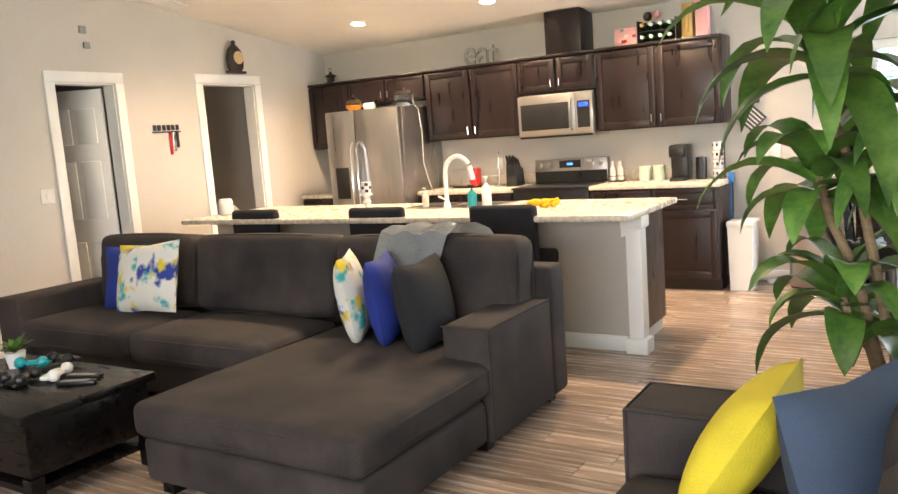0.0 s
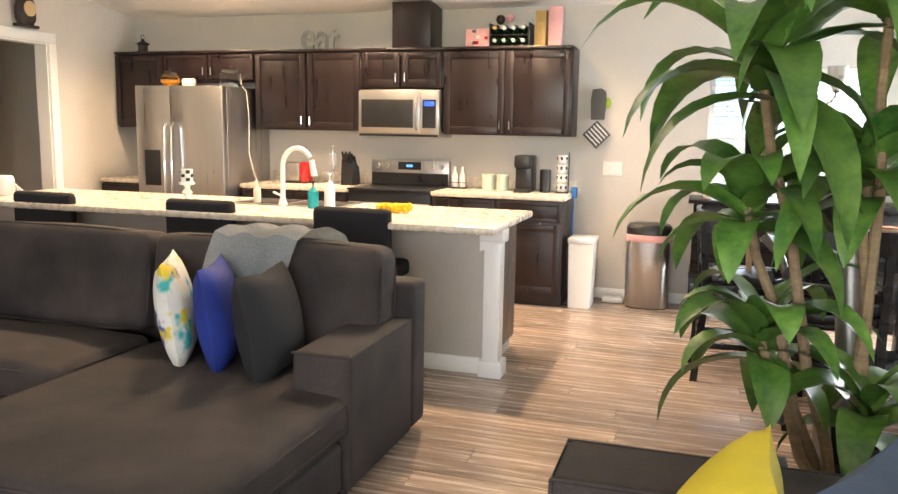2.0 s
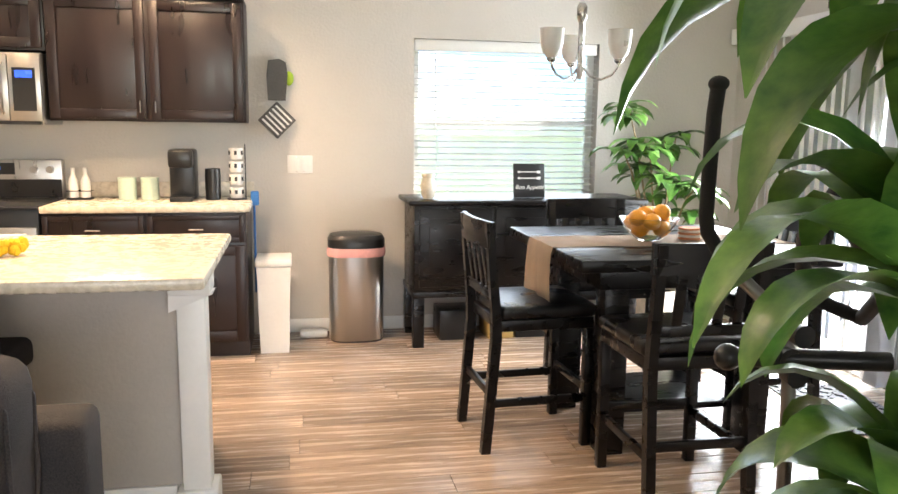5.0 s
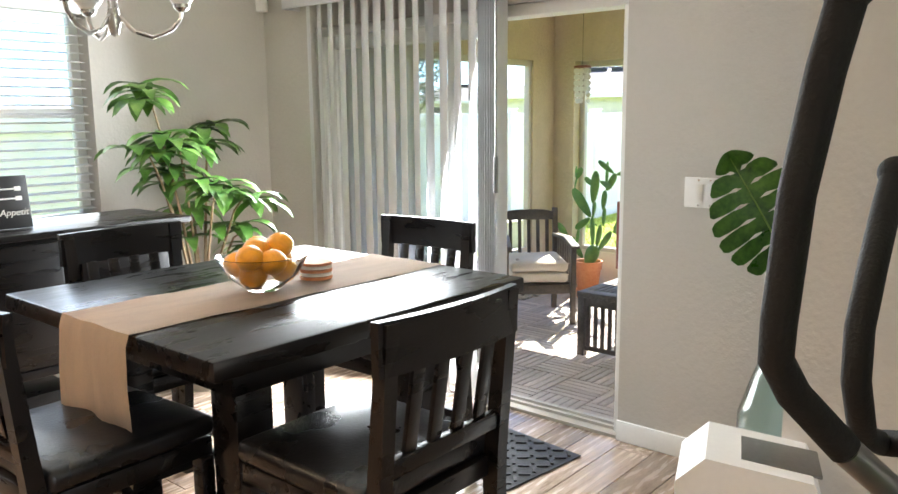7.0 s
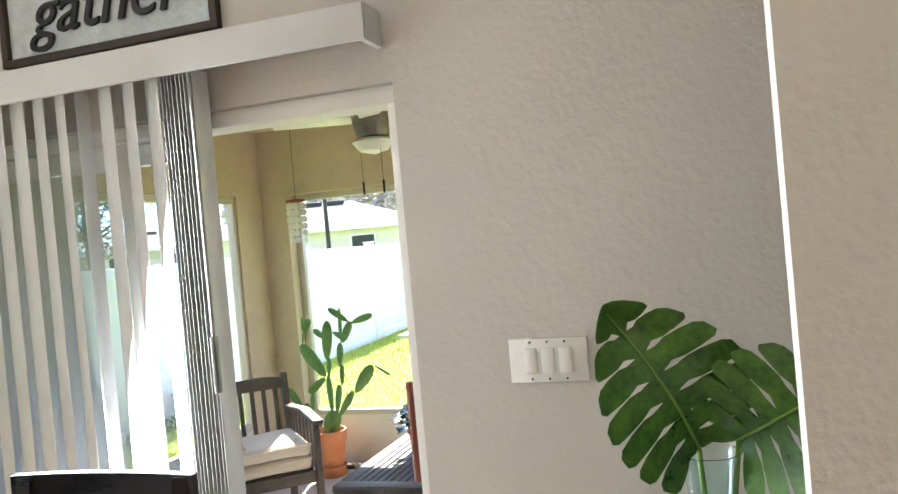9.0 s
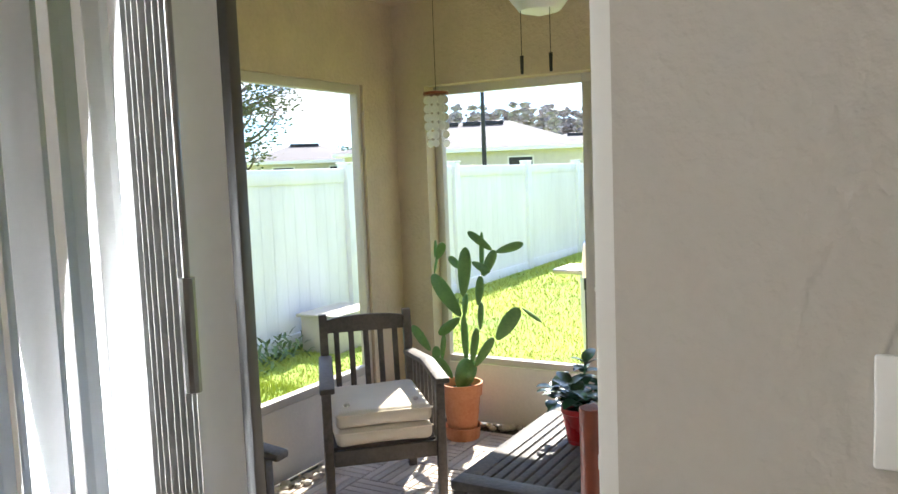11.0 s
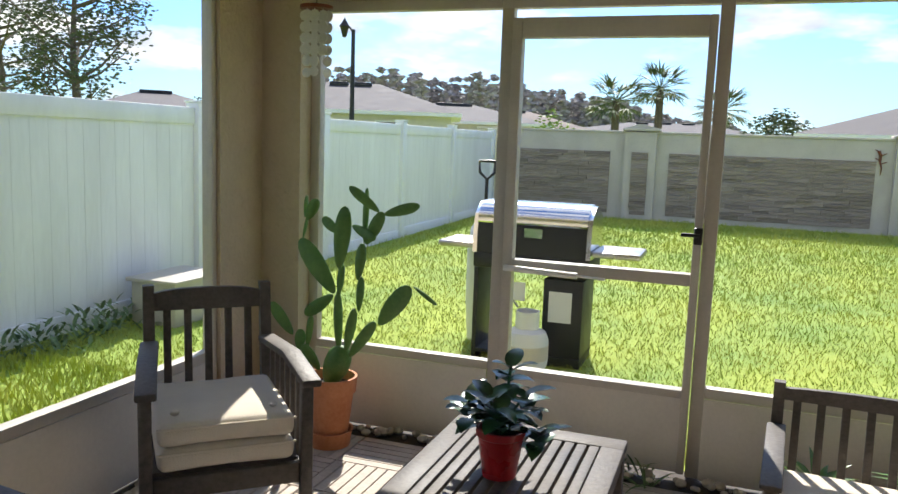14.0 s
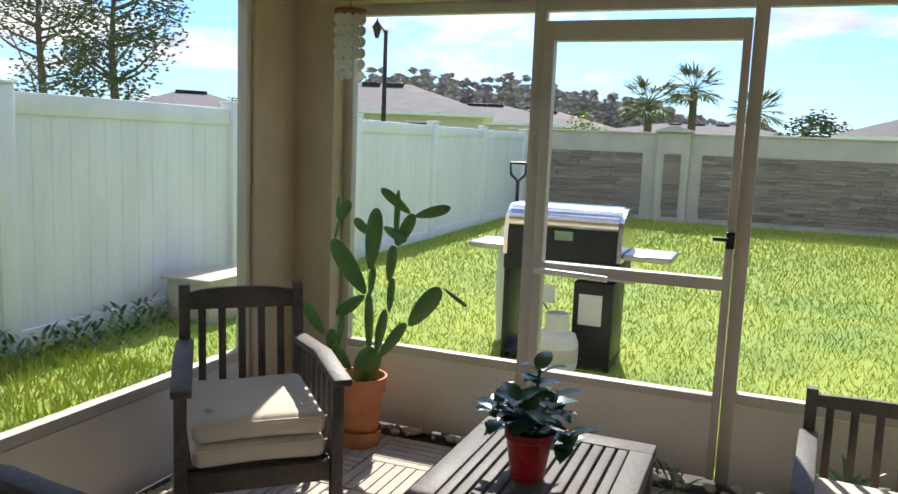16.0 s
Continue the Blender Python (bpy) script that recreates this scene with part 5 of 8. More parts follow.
lv = thing("loveseat", 0, 0, 0, 0, "dark charcoal fabric loveseat", "sofa")
part("base", Shape().box(-0.20, 1.06, 0.06, 0.72, 2.12, 0.26, 0.03, 3), M_SOFA, lv)
for a, b in ((1.07, 1.58), (1.59, 2.11)):
    part("seat_cushion", plump(-0.24, a, 0.262, 0.46, b, 0.43, 0.05, 0.03), M_SOFA, lv)
    part("back_cushion", plump(0.44, a, 0.435, 0.66, b, 0.80, 0.06, 0.02), M_SOFA, lv)
aq = part("arm", Shape().box(-0.26, 2.13, 0.05, 0.74, 2.40, 0.605, 0.03, 3), M_SOFA, lv)
part("piping", Shape().tube([(0.73, 2.137, 0.598), (-0.253, 2.137, 0.598), (-0.253, 2.393, 0.598), (0.73, 2.393, 0.598)], 0.006, 6).tube([(-0.253, 2.137, 0.06), (-0.253, 2.137, 0.598)], 0.006, 6), M_SOFA, aq, "corded seam")
part("arm", Shape().box(-0.26, 0.81, 0.05, 0.74, 1.05, 0.605, 0.03, 3), M_SOFA, lv)
part("back_frame", Shape().box(0.67, 1.06, 0.05, 0.82, 2.12, 0.74, 0.03, 3), M_SOFA, lv)
for x, y in ((-0.18, 2.3), (0.66, 2.3), (-0.18, 0.92), (0.66, 0.92)):
    part("foot", Shape().box(x - 0.035, y - 0.035, 0, x + 0.035, y + 0.035, 0.06), M_BLACKWOOD, lv)
pillow(0.11, 1.97, 0.61, 0.42, 0.42, 0.18, 88, 32, M_YELLOW, "bright yellow pillow on the loveseat", "loveseat pillows")
pillow(0.40, 1.84, 0.62, 0.46, 0.46, 0.19, 60, -14, M_NAVY, "slate blue pillow on the loveseat", "loveseat pillows")
pillow(0.60, 1.50, 0.65, 0.46, 0.48, 0.18, 78, -12, M_CHARC, "dark grey pillow on the loveseat", "loveseat pillows")

ct = thing("coffee_table", -3.15, 1.98, 0, 0, "black wooden coffee table with clutter on it", "coffee table")
part("top", Shape().box(-0.55, -0.33, 0.40, 0.55, 0.33, 0.44, 0.006), M_BLACKWOOD, ct)
part("apron", Shape().box(-0.52, -0.30, 0.16, 0.52, 0.30, 0.399, 0.004), M_BLACKWOOD, ct)
part("shelf", Shape().box(-0.5, -0.29, 0.08, 0.5, 0.29, 0.11, 0.004), M_BLACKWOOD, ct)
for x, y in ((-0.5, -0.28), (0.5, -0.28), (-0.5, 0.28), (0.5, 0.28)):
    part("leg", Shape().box(x - 0.03, y - 0.03, 0, x + 0.03, y + 0.03, 0.159), M_BLACKWOOD, ct)
for x, y, r in ((-2.86, 2.12, 20), (-2.80, 2.04, 28)):
    rc = thing("remote_control", x, y, 0.441, r, "black remote control on the coffee table", "remote control", "remotes")
    part("body", Shape().box(-0.09, -0.022, 0, 0.09, 0.022, 0.018, 0.006), M_BLACKPLASTIC, rc)
    part("keypad", Shape().box(-0.07, -0.014, 0.0182, 0.06, 0.014, 0.02), M_GREYCARD, rc)
rnd = random.Random(12)
for k in range(5):
    solid("game_controller", Shape().box(-0.08, -0.035, 0, 0.08, 0.035, 0.022, 0.012).ball((-0.06, -0.03, 0.02), 0.03, seg=8).ball((0.06, -0.03, 0.02), 0.03, seg=8), [M_BLACKPLASTIC, M_BLACKPLASTIC, M_WHITEPLASTIC, M_TEAL, M_BLACKPLASTIC][k], "small gadget among the clutter on the coffee table", "gadget", "table clutter", at=pose(-3.2 + 0.1 * (k % 3) - 0.12 * (k // 3), 1.86 + 0.1 * k, 0.441 + 0.012, 0, 0, rnd.uniform(0, 180)))
sp = thing("small_plant", -3.42, 2.12, 0.441, 0, "little green plant in a white pot on the coffee table", "plant")
part("pot", Shape().lathe([(0.035, 0), (0.05, 0.08), (0.045, 0.08), (0.001, 0.07)]), M_WHITEPLASTIC, sp)
sh = Shape()
for k in range(40):
    a = rnd.uniform(0, 6.28)
    sh.leaf((0, 0, 0.075), (math.cos(a), math.sin(a), rnd.uniform(0.4, 1.6)), rnd.uniform(0.06, 0.12), 0.03, 0.8, n=3)
part("foliage", sh, M_LEAF, sp)


# ---- tall dracaena between loveseat and the exercise machine ----
dra = thing("dracaena_plant", 0.50, 2.90, 0, 0, "tall dracaena with several canes and long drooping green leaves", "plant")
part("pot", Shape().lathe([(0.14, 0), (0.18, 0.30), (0.19, 0.32), (0.17, 0.32), (0.16, 0.27), (0.001, 0.26)]), M_BLACKPLASTIC, dra)
part("soil", Shape().lathe([(0.155, 0.262), (0.155, 0.275), (0.001, 0.285)]), M_SOIL, dra)
rnd = random.Random(21)
CROWNS = (((0.0, 0.0), (-0.299, 0.0, 1.604), 20, 0.66, 0.105), ((-0.03, 0.03), (-0.313, 0.02, 1.211), 20, 0.50, 0.095), ((-0.03, -0.02), (-0.243, 0.03, 0.794), 20, 0.46, 0.10),
          ((0.06, 0.02), (0.025, 0.0, 1.801), 20, 0.66, 0.10), ((0.05, -0.03), (0.017, 0.04, 1.316), 18, 0.50, 0.09), ((0.02, -0.05), (0.06, -0.06, 0.62), 12, 0.42, 0.09))
for (bx_, by_), tip, count, ln, wd in CROWNS:
    base = Vector((bx_, by_, 0.27))
    end = Vector(tip)
    part("cane", Shape().tube([base.lerp(end, t / 6) + Vector((0.012 * math.sin(t * 2.1), 0.012 * math.cos(t * 1.7), 0)) for t in range(7)], 0.019, 10, 0.014), M_STEM, dra)
    for k in range(int(count * 1.0)):
        a = k * 2.4 + rnd.uniform(-0.3, 0.3)
        up = 1.3 - 1.7 * (k / count) + rnd.uniform(-0.2, 0.2)
        o = part("leaf", Shape().leaf(end + Vector((0, 0, 0.05 - 0.14 * k / count)), (math.cos(a), math.sin(a), up + 0.25), ln * rnd.uniform(0.65, 1.0), wd * rnd.uniform(1.05, 1.45), rnd.uniform(2.2, 3.4), 0.3, 8, rnd.uniform(-0.35, 0.35)), M_LEAF, dra)

# ---- elliptical trainer ----
el_ = thing("elliptical_trainer", 0.0, 0.0, 0, 0, "black and grey elliptical exercise machine with foam grips", "exercise machine")
part("handle_grip", Shape().tube([(0.212, 3.53, 1.475), (0.214, 3.545, 1.41), (0.222, 3.565, 1.30), (0.226, 3.575, 1.18), (0.234, 3.578, 1.142), (0.252, 3.565, 1.105), (0.287, 3.524, 1.048)], 0.017, 14).ball((0.212, 3.53, 1.475), 0.023, 0.023, 0.018), M_FOAM, el_)
part("handle_tube", Shape().tube([(0.287, 3.524, 1.048), (0.345, 3.48, 0.985), (0.385, 3.455, 0.88), (0.39, 3.45, 0.62), (0.39, 3.45, 0.35)], 0.016, 12), M_GREYMETAL, el_)
part("handle_grip", Shape().tube([(0.594, 3.558, 1.299), (0.550, 3.558, 1.247), (0.512, 3.558, 1.195), (0.469, 3.558, 1.126), (0.471, 3.558, 1.062), (0.531, 3.558, 0.972), (0.643, 3.558, 0.927)], 0.017, 14).ball((0.594, 3.558, 1.299), 0.021), M_FOAM, el_)
part("fixed_bar", Shape().tube([(0.643, 3.558, 0.927), (0.43, 3.24, 1.06), (0.55, 3.2, 0.95)], 0.018, 12), M_FOAM, el_)
part("mast", Shape().tube([(0.56, 3.12, 0.12), (0.55, 3.16, 0.6), (0.53, 3.2, 1.12)], 0.04, 14), M_GREYMETAL, el_)
co = part("console", Shape().box(-0.09, -0.14, -0.06, 0.07, 0.14, 0.08, 0.035, 3, m=pose(0.50, 3.22, 1.20, 0, -35, 10)), M_BLACKPLASTIC, el_)
part("console_face", Shape().box(-0.095, -0.13, 0.082, 0.06, 0.13, 0.088, 0.002, m=pose(0.50, 3.22, 1.20, 0, -35, 10)), M_WHITEPLASTIC, co)
part("base_rail", Shape().box(0.28, 2.98, 0.0, 0.84, 3.04, 0.06, 0.015).box(0.52, 3.04, 0.02, 0.60, 3.5, 0.08, 0.015).box(0.28, 3.5, 0.0, 0.84, 3.56, 0.06, 0.015), M_GREYMETAL, el_)
part("flywheel_cover", Shape().cyl((0.50, 3.22, 0.32), (0.64, 3.22, 0.32), 0.22, seg=28), M_BLACKPLASTIC, el_)
part("pivot", Shape().cyl((0.238, 3.45, 0.882), (0.56, 3.36, 0.882), 0.022, seg=14).ball((0.228, 3.45, 0.882), 0.03), M_BLACKPLASTIC, el_)
for dx, dz in ((0.0, 0.0), (-0.05, 0.03), (0.03, 0.05), (0.02, -0.04)):
    part("adjusting_knob", Shape().cyl((0.350 + dx, 3.40, 0.883 + dz), (0.350 + dx, 3.44, 0.883 + dz), 0.026, 0.022, 12), M_BLACKPLASTIC, el_)
for x in (0.38, 0.72):
    part("pedal", Shape().box(x - 0.06, 3.3, 0.13, x + 0.06, 3.62, 0.16, 0.01), M_BLACKPLASTIC, el_)
    part("pedal_arm", Shape().box(x - 0.02, 3.1, 0.10, x + 0.02, 3.5, 0.129, 0.005), M_GREYMETAL, el_)

# ---- dining ----
bf = thing("buffet_cabinet", 0, 0, 0, 0, "dark wood dining buffet on tall square legs", "sideboard")
part("top", Shape().box(-0.03, 6.64, 0.90, 1.52, 7.15, 0.93, 0.008), M_BLACKWOOD, bf)
part("body", Shape().box(0.01, 6.68, 0.36, 1.48, 7.13, 0.899, 0.004), M_BLACKWOOD, bf)
part("lower_rail", Shape().box(0.0, 6.67, 0.32, 1.49, 7.135, 0.359, 0.006), M_BLACKWOOD, bf)
for x, y in ((0.04, 6.71), (1.45, 6.71), (0.04, 7.09), (1.45, 7.09)):
    part("leg", Shape().box(x - 0.035, y - 0.035, 0.0, x + 0.035, y + 0.035, 0.319, 0.005), M_BLACKWOOD, bf)
for k in range(3):
    a = 0.04 + 0.48 * k
    d = part("door", Shape().box(a, 6.662, 0.39, a + 0.46, 6.678, 0.88, 0.004), M_BLACKWOOD, bf)
    part("panel", Shape().box(a + 0.06, 6.656, 0.45, a + 0.40, 6.6615, 0.82, 0.003), M_BLACKWOOD, d)
    part("knob", Shape().ball((a + 0.42, 6.645, 0.64), 0.014), M_NICKEL, d)
for x, w, m in ((0.32, 0.12, M_BLACKPLASTIC), (0.62, 0.1, M_GOLD), (0.85, 0.16, M_BLACKPLASTIC)):
    solid("storage_box", Shape().box(-w, -0.12, 0, w, 0.12, 0.2, 0.008), m, "storage box on the floor under the buffet", "box", "boxes under the buffet", at=pose(x, 6.95, 0))
solid("ceramic_vase", Shape().lathe([(0.03, 0), (0.045, 0.03), (0.05, 0.09), (0.035, 0.13), (0.042, 0.155), (0.034, 0.155), (0.028, 0.13), (0.001, 0.12)]), M_CERAMIC, "small mottled cream vase on the buffet", "vase", at=pose(0.11, 6.78, 0.931))
bs = thing("slate_sign", 0.78, 6.80, 0.931, 0, "small black Bon Appetit sign with cutlery drawings", "sign")
part("board", Shape().box(-0.105, -0.006, 0, 0.105, 0.006, 0.22, 0.003), M_BLACKPLASTIC, bs)


def text_part(body, size, parent, m, at, extr=0.002, shear=0.0):
    cu = bpy.data.curves.new("writing", "FONT")
    cu.body, cu.size, cu.extrude, cu.align_x, cu.shear = body, size, extr, "CENTER", shear
    tmp = new("writing", cu)
    me = bpy.data.meshes.new_from_object(tmp.evaluated_get(bpy.context.evaluated_depsgraph_get()))
    bpy.data.objects.remove(tmp)
    me.materials.clear()
    me.materials.append(m)
    o = new("writing", me)
    o.parent, o.matrix_basis = parent, at
    return o


text_part("Bon Appetit", 0.038, bs, M_WHITEPLASTIC, pose(0, -0.008, 0.055, 90), shear=0.25)
for z in (0.125, 0.165):
    part("cutlery", Shape().box(-0.06, -0.010, z - 0.003, 0.05, -0.0065, z + 0.003).box(0.05, -0.010, z - 0.009, 0.075, -0.0065, z + 0.009, 0.001).box(-0.075, -0.010, z - 0.007, -0.06, -0.0065, z + 0.007), M_WHITEPLASTIC, bs)
bs.matrix_world = pose(0.78, 6.83, 0.931, -8)

dt = thing("dining_table", 0, 0, 0, 0, "counter-height black wooden dining table", "dining table")
part("tabletop", Shape().box(0.37, 4.74, 0.825, 1.50, 5.80, 0.875, 0.008), M_BLACKWOOD, dt)
part("apron", Shape().box(0.50, 4.87, 0.73, 1.37, 5.67, 0.824, 0.004), M_BLACKWOOD, dt)
for x, y in ((0.60, 4.98), (1.27, 4.98), (0.60, 5.56), (1.27, 5.56)):
    part("leg", Shape().box(x - 0.055, y - 0.055, 0.0, x + 0.055, y + 0.055, 0.729, 0.006), M_BLACKWOOD, dt)
part("lower_shelf", Shape().box(0.66, 5.04, 0.14, 1.21, 5.50, 0.17, 0.004), M_BLACKWOOD, dt)
rn = Shape()
rows = []
prof = [(0.345, 0.50), (0.348, 0.62), (0.342, 0.74), (0.352, 0.85), (0.362, 0.879), (0.40, 0.8785)] + [(0.40 + 0.1 * i, 0.8785) for i in range(1, 11)] + [(1.495, 0.8785), (1.512, 0.87), (1.518, 0.80), (1.522, 0.70)]
for i, (x, z) in enumerate(prof):
    rows.append([rn.bm.verts.new((x + (0.010 * math.sin(j * 0.9 + i) if z < 0.85 else 0) - (0.03 * j / 12 if z < 0.6 else 0), 5.07 + 0.34 * j / 12 + 0.004 * math.sin(i * 1.3), z + 0.0015 * math.sin(i * 2.1 + j))) for j in range(13)])
for a, b in zip(rows, rows[1:]):
    for j in range(12):
        rn.bm.faces.new((a[j], a[j + 1], b[j + 1], b[j]))
bmesh.ops.solidify(rn.bm, geom=rn.bm.faces[:], thickness=-0.003)
solid("table_runner", rn, M_LINEN, "beige linen runner hanging over the table ends", "table runner")
fb = thing("fruit_bowl", 0.86, 5.22, 0.8835, 0, "clear glass bowl full of oranges on the table", "bowl")
part("glass", Shape().lathe([(0.05, 0.0), (0.055, 0.004), (0.10, 0.04), (0.135, 0.10), (0.131, 0.101), (0.096, 0.044), (0.05, 0.01), (0.001, 0.009)]), M_GLASSWARE, fb)
for k, (x, y, z) in enumerate(((-0.055, -0.03, 0.055), (0.04, -0.045, 0.055), (0.0, 0.055, 0.055), (-0.06, 0.04, 0.075), (0.075, 0.02, 0.08), (-0.02, -0.075, 0.09), (-0.02, 0.0, 0.115), (0.05, -0.02, 0.125), (0.03, 0.06, 0.11), (-0.075, -0.045, 0.105))):
    o = part("orange", Shape().ball((x, y, z), 0.04, 0.04, 0.037), M_ORANGE, fb)
cs = thing("coaster_stack", 1.06, 5.22, 0.8835, 0, "stack of round white coasters with red rims", "coasters")
for k in range(5):
    part("coaster", Shape().cyl((0, 0, 0.011 * k), (0, 0, 0.011 * k + 0.008), 0.05, seg=20), M_CERAMIC if k % 2 else M_TERRA, cs)

dc = thing("dining_chair", 0.71, 4.40, 0, 0, "black counter-height dining chair with slatted back and leather seat", "dining chair", "chairs round the table")
part("seat", plump(-0.22, 0.03, 0.58, 0.22, 0.46, 0.635, 0.02, 0.015), M_LEATHER, dc)
part("seat_frame", Shape().box(-0.21, 0.02, 0.53, 0.21, 0.45, 0.579, 0.005), M_BLACKWOOD, dc)
for x in (-0.195, 0.195):
    part("leg", Shape().prism([(-0.045, 0.0), (-0.005, 0.0), (0.035, 0.5), (0.03, 0.60), (-0.012, 0.99), (-0.042, 0.99), (-0.01, 0.60), (-0.008, 0.5)], x - 0.018, x + 0.018, "x"), M_BLACKWOOD, dc)
    part("leg", Shape().box(x - 0.02, 0.41, 0.0, x + 0.02, 0.45, 0.529, 0.004), M_BLACKWOOD, dc)
    part("stretcher", Shape().box(x - 0.01, 0.0, 0.2, x + 0.01, 0.41, 0.235, 0.003), M_BLACKWOOD, dc)
part("front_rung", Shape().box(-0.175, 0.42, 0.24, 0.175, 0.44, 0.275, 0.003), M_BLACKWOOD, dc)
part("back_rung", Shape().box(-0.175, -0.012, 0.24, 0.175, 0.008, 0.275, 0.003), M_BLACKWOOD, dc)
sh = Shape()
rows = []
for i in range(9):
    u = -1 + i / 4
    for_y = -0.03 - 0.022 * (1 - u * u)
    rows.append([sh.bm.verts.new((0.225 * u, for_y + dy, z)) for dy, z in ((0, 0.885), (0, 0.995), (0.02, 0.995), (0.02, 0.885))])
for a, b in zip(rows, rows[1:]):
    for j in range(4):
        sh.bm.faces.new((a[j], b[j], b[(j + 1) % 4], a[(j + 1) % 4]))
sh.bm.faces.new(rows[0])
sh.bm.faces.new(rows[-1][::-1])
part("top_rail", sh, M_BLACKWOOD, dc)
part("lower_rail", Shape().box(-0.177, -0.012, 0.66, 0.177, 0.01, 0.70, 0.003), M_BLACKWOOD, dc)
for k in range(4):
    x = -0.115 + 0.077 * k
    part("back_slat", Shape().box(x - 0.018, -0.006, 0.0, x + 0.018, 0.006, 0.19, 0.002, m=pose(0, 0.0, 0.70, 9)), M_BLACKWOOD, dc)
copy_thing(dc, pose(0.09, 5.23, 0, 0, 0, -87))
copy_thing(dc, pose(1.68, 5.33, 0, 0, 0, 92))
copy_thing(dc, pose(0.87, 6.02, 0, 0, 0, 180))

chd = thing("chandelier", 0.61, 5.50, 0, 12, "brushed nickel chandelier with three frosted glass shades", "chandelier")
zc = ceil_z(5.5)
part("canopy", Shape().lathe([(0.065, zc - 0.012), (0.06, zc - 0.035), (0.015, zc - 0.05), (0.001, zc - 0.05)]), M_NICKEL, chd)
part("stem", Shape().cyl((0, 0, 1.95), (0, 0, zc - 0.04), 0.006, seg=8).lathe([(0.001, 1.60), (0.012, 1.605), (0.02, 1.64), (0.014, 1.68), (0.014, 1.86), (0.024, 1.88), (0.024, 1.93), (0.008, 1.96), (0.001, 1.96)]), M_NICKEL, chd)
for k in range(3):
    a = 2 * math.pi * k / 3 + 3.35
    c, s = math.cos(a), math.sin(a)
    arm = part("arm", Shape().tube([(c * r, s * r, z) for r, z in ((0.01, 1.66), (0.05, 1.615), (0.10, 1.60), (0.15, 1.62), (0.175, 1.65), (0.18, 1.675))], 0.006, 8), M_NICKEL, chd)
    part("cup", Shape().lathe([(0.01, 1.67), (0.022, 1.68), (0.022, 1.695), (0.001, 1.695)], (c * 0.18, s * 0.18, 0)), M_NICKEL, arm)
    part("shade", Shape().lathe([(0.022, 1.69), (0.042, 1.715), (0.052, 1.76), (0.056, 1.82), (0.053, 1.82), (0.049, 1.76), (0.038, 1.718), (0.001, 1.70)], (c * 0.18, s * 0.18, 0)), M_FROST, arm, "frosted white glass shade")

mk = thing("money_tree", 1.72, 6.90, 0, 0, "leafy money tree plant in a pale pot in the corner", "plant")
part("pot", Shape().lathe([(0.13, 0), (0.16, 0.28), (0.17, 0.30), (0.15, 0.30), (0.14, 0.26), (0.001, 0.25)]), M_CERAMIC, mk)
part("stand", Shape().cyl((0, 0, 0.251), (0, 0, 0.27), 0.135), M_SOIL, mk)
rnd = random.Random(31)
for tip in ((-0.30, -0.12, 1.50), (-0.12, -0.05, 1.28), (0.12, 0.05, 1.32), (-0.05, -0.25, 1.05), (0.15, -0.20, 1.0), (-0.22, 0.0, 1.12), (0.0, 0.05, 0.88), (-0.35, -0.15, 1.25), (0.2, -0.1, 0.80)):
    b, e = Vector((0, 0, 0.26)), Vector(tip)
    part("stem", Shape().tube([b, b.lerp(e, 0.4) + Vector((0, 0, 0.12)), b.lerp(e, 0.75) + Vector((0, 0, 0.1)), e], 0.009, 7, 0.004), M_STEM, mk)
    for q in range(4):
        c = e + Vector((rnd.uniform(-0.09, 0.09), rnd.uniform(-0.09, 0.09), rnd.uniform(-0.1, 0.06)))
        for k in range(6):
            a = k * 1.05 + rnd.uniform(-0.2, 0.2)
            part("leaf", Shape().leaf(c, (math.cos(a), math.sin(a), rnd.uniform(-0.2, 0.3)), rnd.uniform(0.15, 0.25), rnd.uniform(0.06, 0.085), 1.5, 0.2, 5), M_LEAF, mk)

dm = thing("door_mat", 1.98, 5.29, 0, -7, "black woven rubber door mat", "mat")
part("base", Shape().box(-0.22, -0.36, 0.001, 0.22, 0.36, 0.008, 0.003), M_MAT, dm)
sh = Shape()
for i in range(8):
    for j in range(13):
        o = 1 if (i + j) % 2 else -1
        sh.box(-0.022, -0.006, 0.008, 0.022, 0.006, 0.014, m=pose(-0.19 + 0.054 * i, -0.32 + 0.053 * j, 0, 0, 0, 45 * o))
part("weave", sh, M_MAT, dm)

gs = thing("gather_sign", EX - 0.002, 5.80, 2.09, -90, "framed sign with the word gather on crinkled white board", "sign")
part("frame", Shape().box(-0.405, -0.03, 0, 0.405, 0, 0.025, 0.003).box(-0.405, -0.03, 0.235, 0.405, 0, 0.26, 0.003).box(-0.405, -0.03, 0.025, -0.38, 0, 0.235, 0.003).box(0.38, -0.03, 0.025, 0.405, 0, 0.235, 0.003), M_CLOCK, gs)
part("board", Shape().box(-0.379, -0.012, 0.026, 0.379, -0.003, 0.234), mat("crinkled_board", (0.55, 0.60, 0.62), 0.5, var=0.12, fine=45, bump=1.0, scale=20), gs)
text_part("gather", 0.22, gs, M_DARKMETAL, pose(0, -0.02, 0.085, 90), 0.006, 0.3)

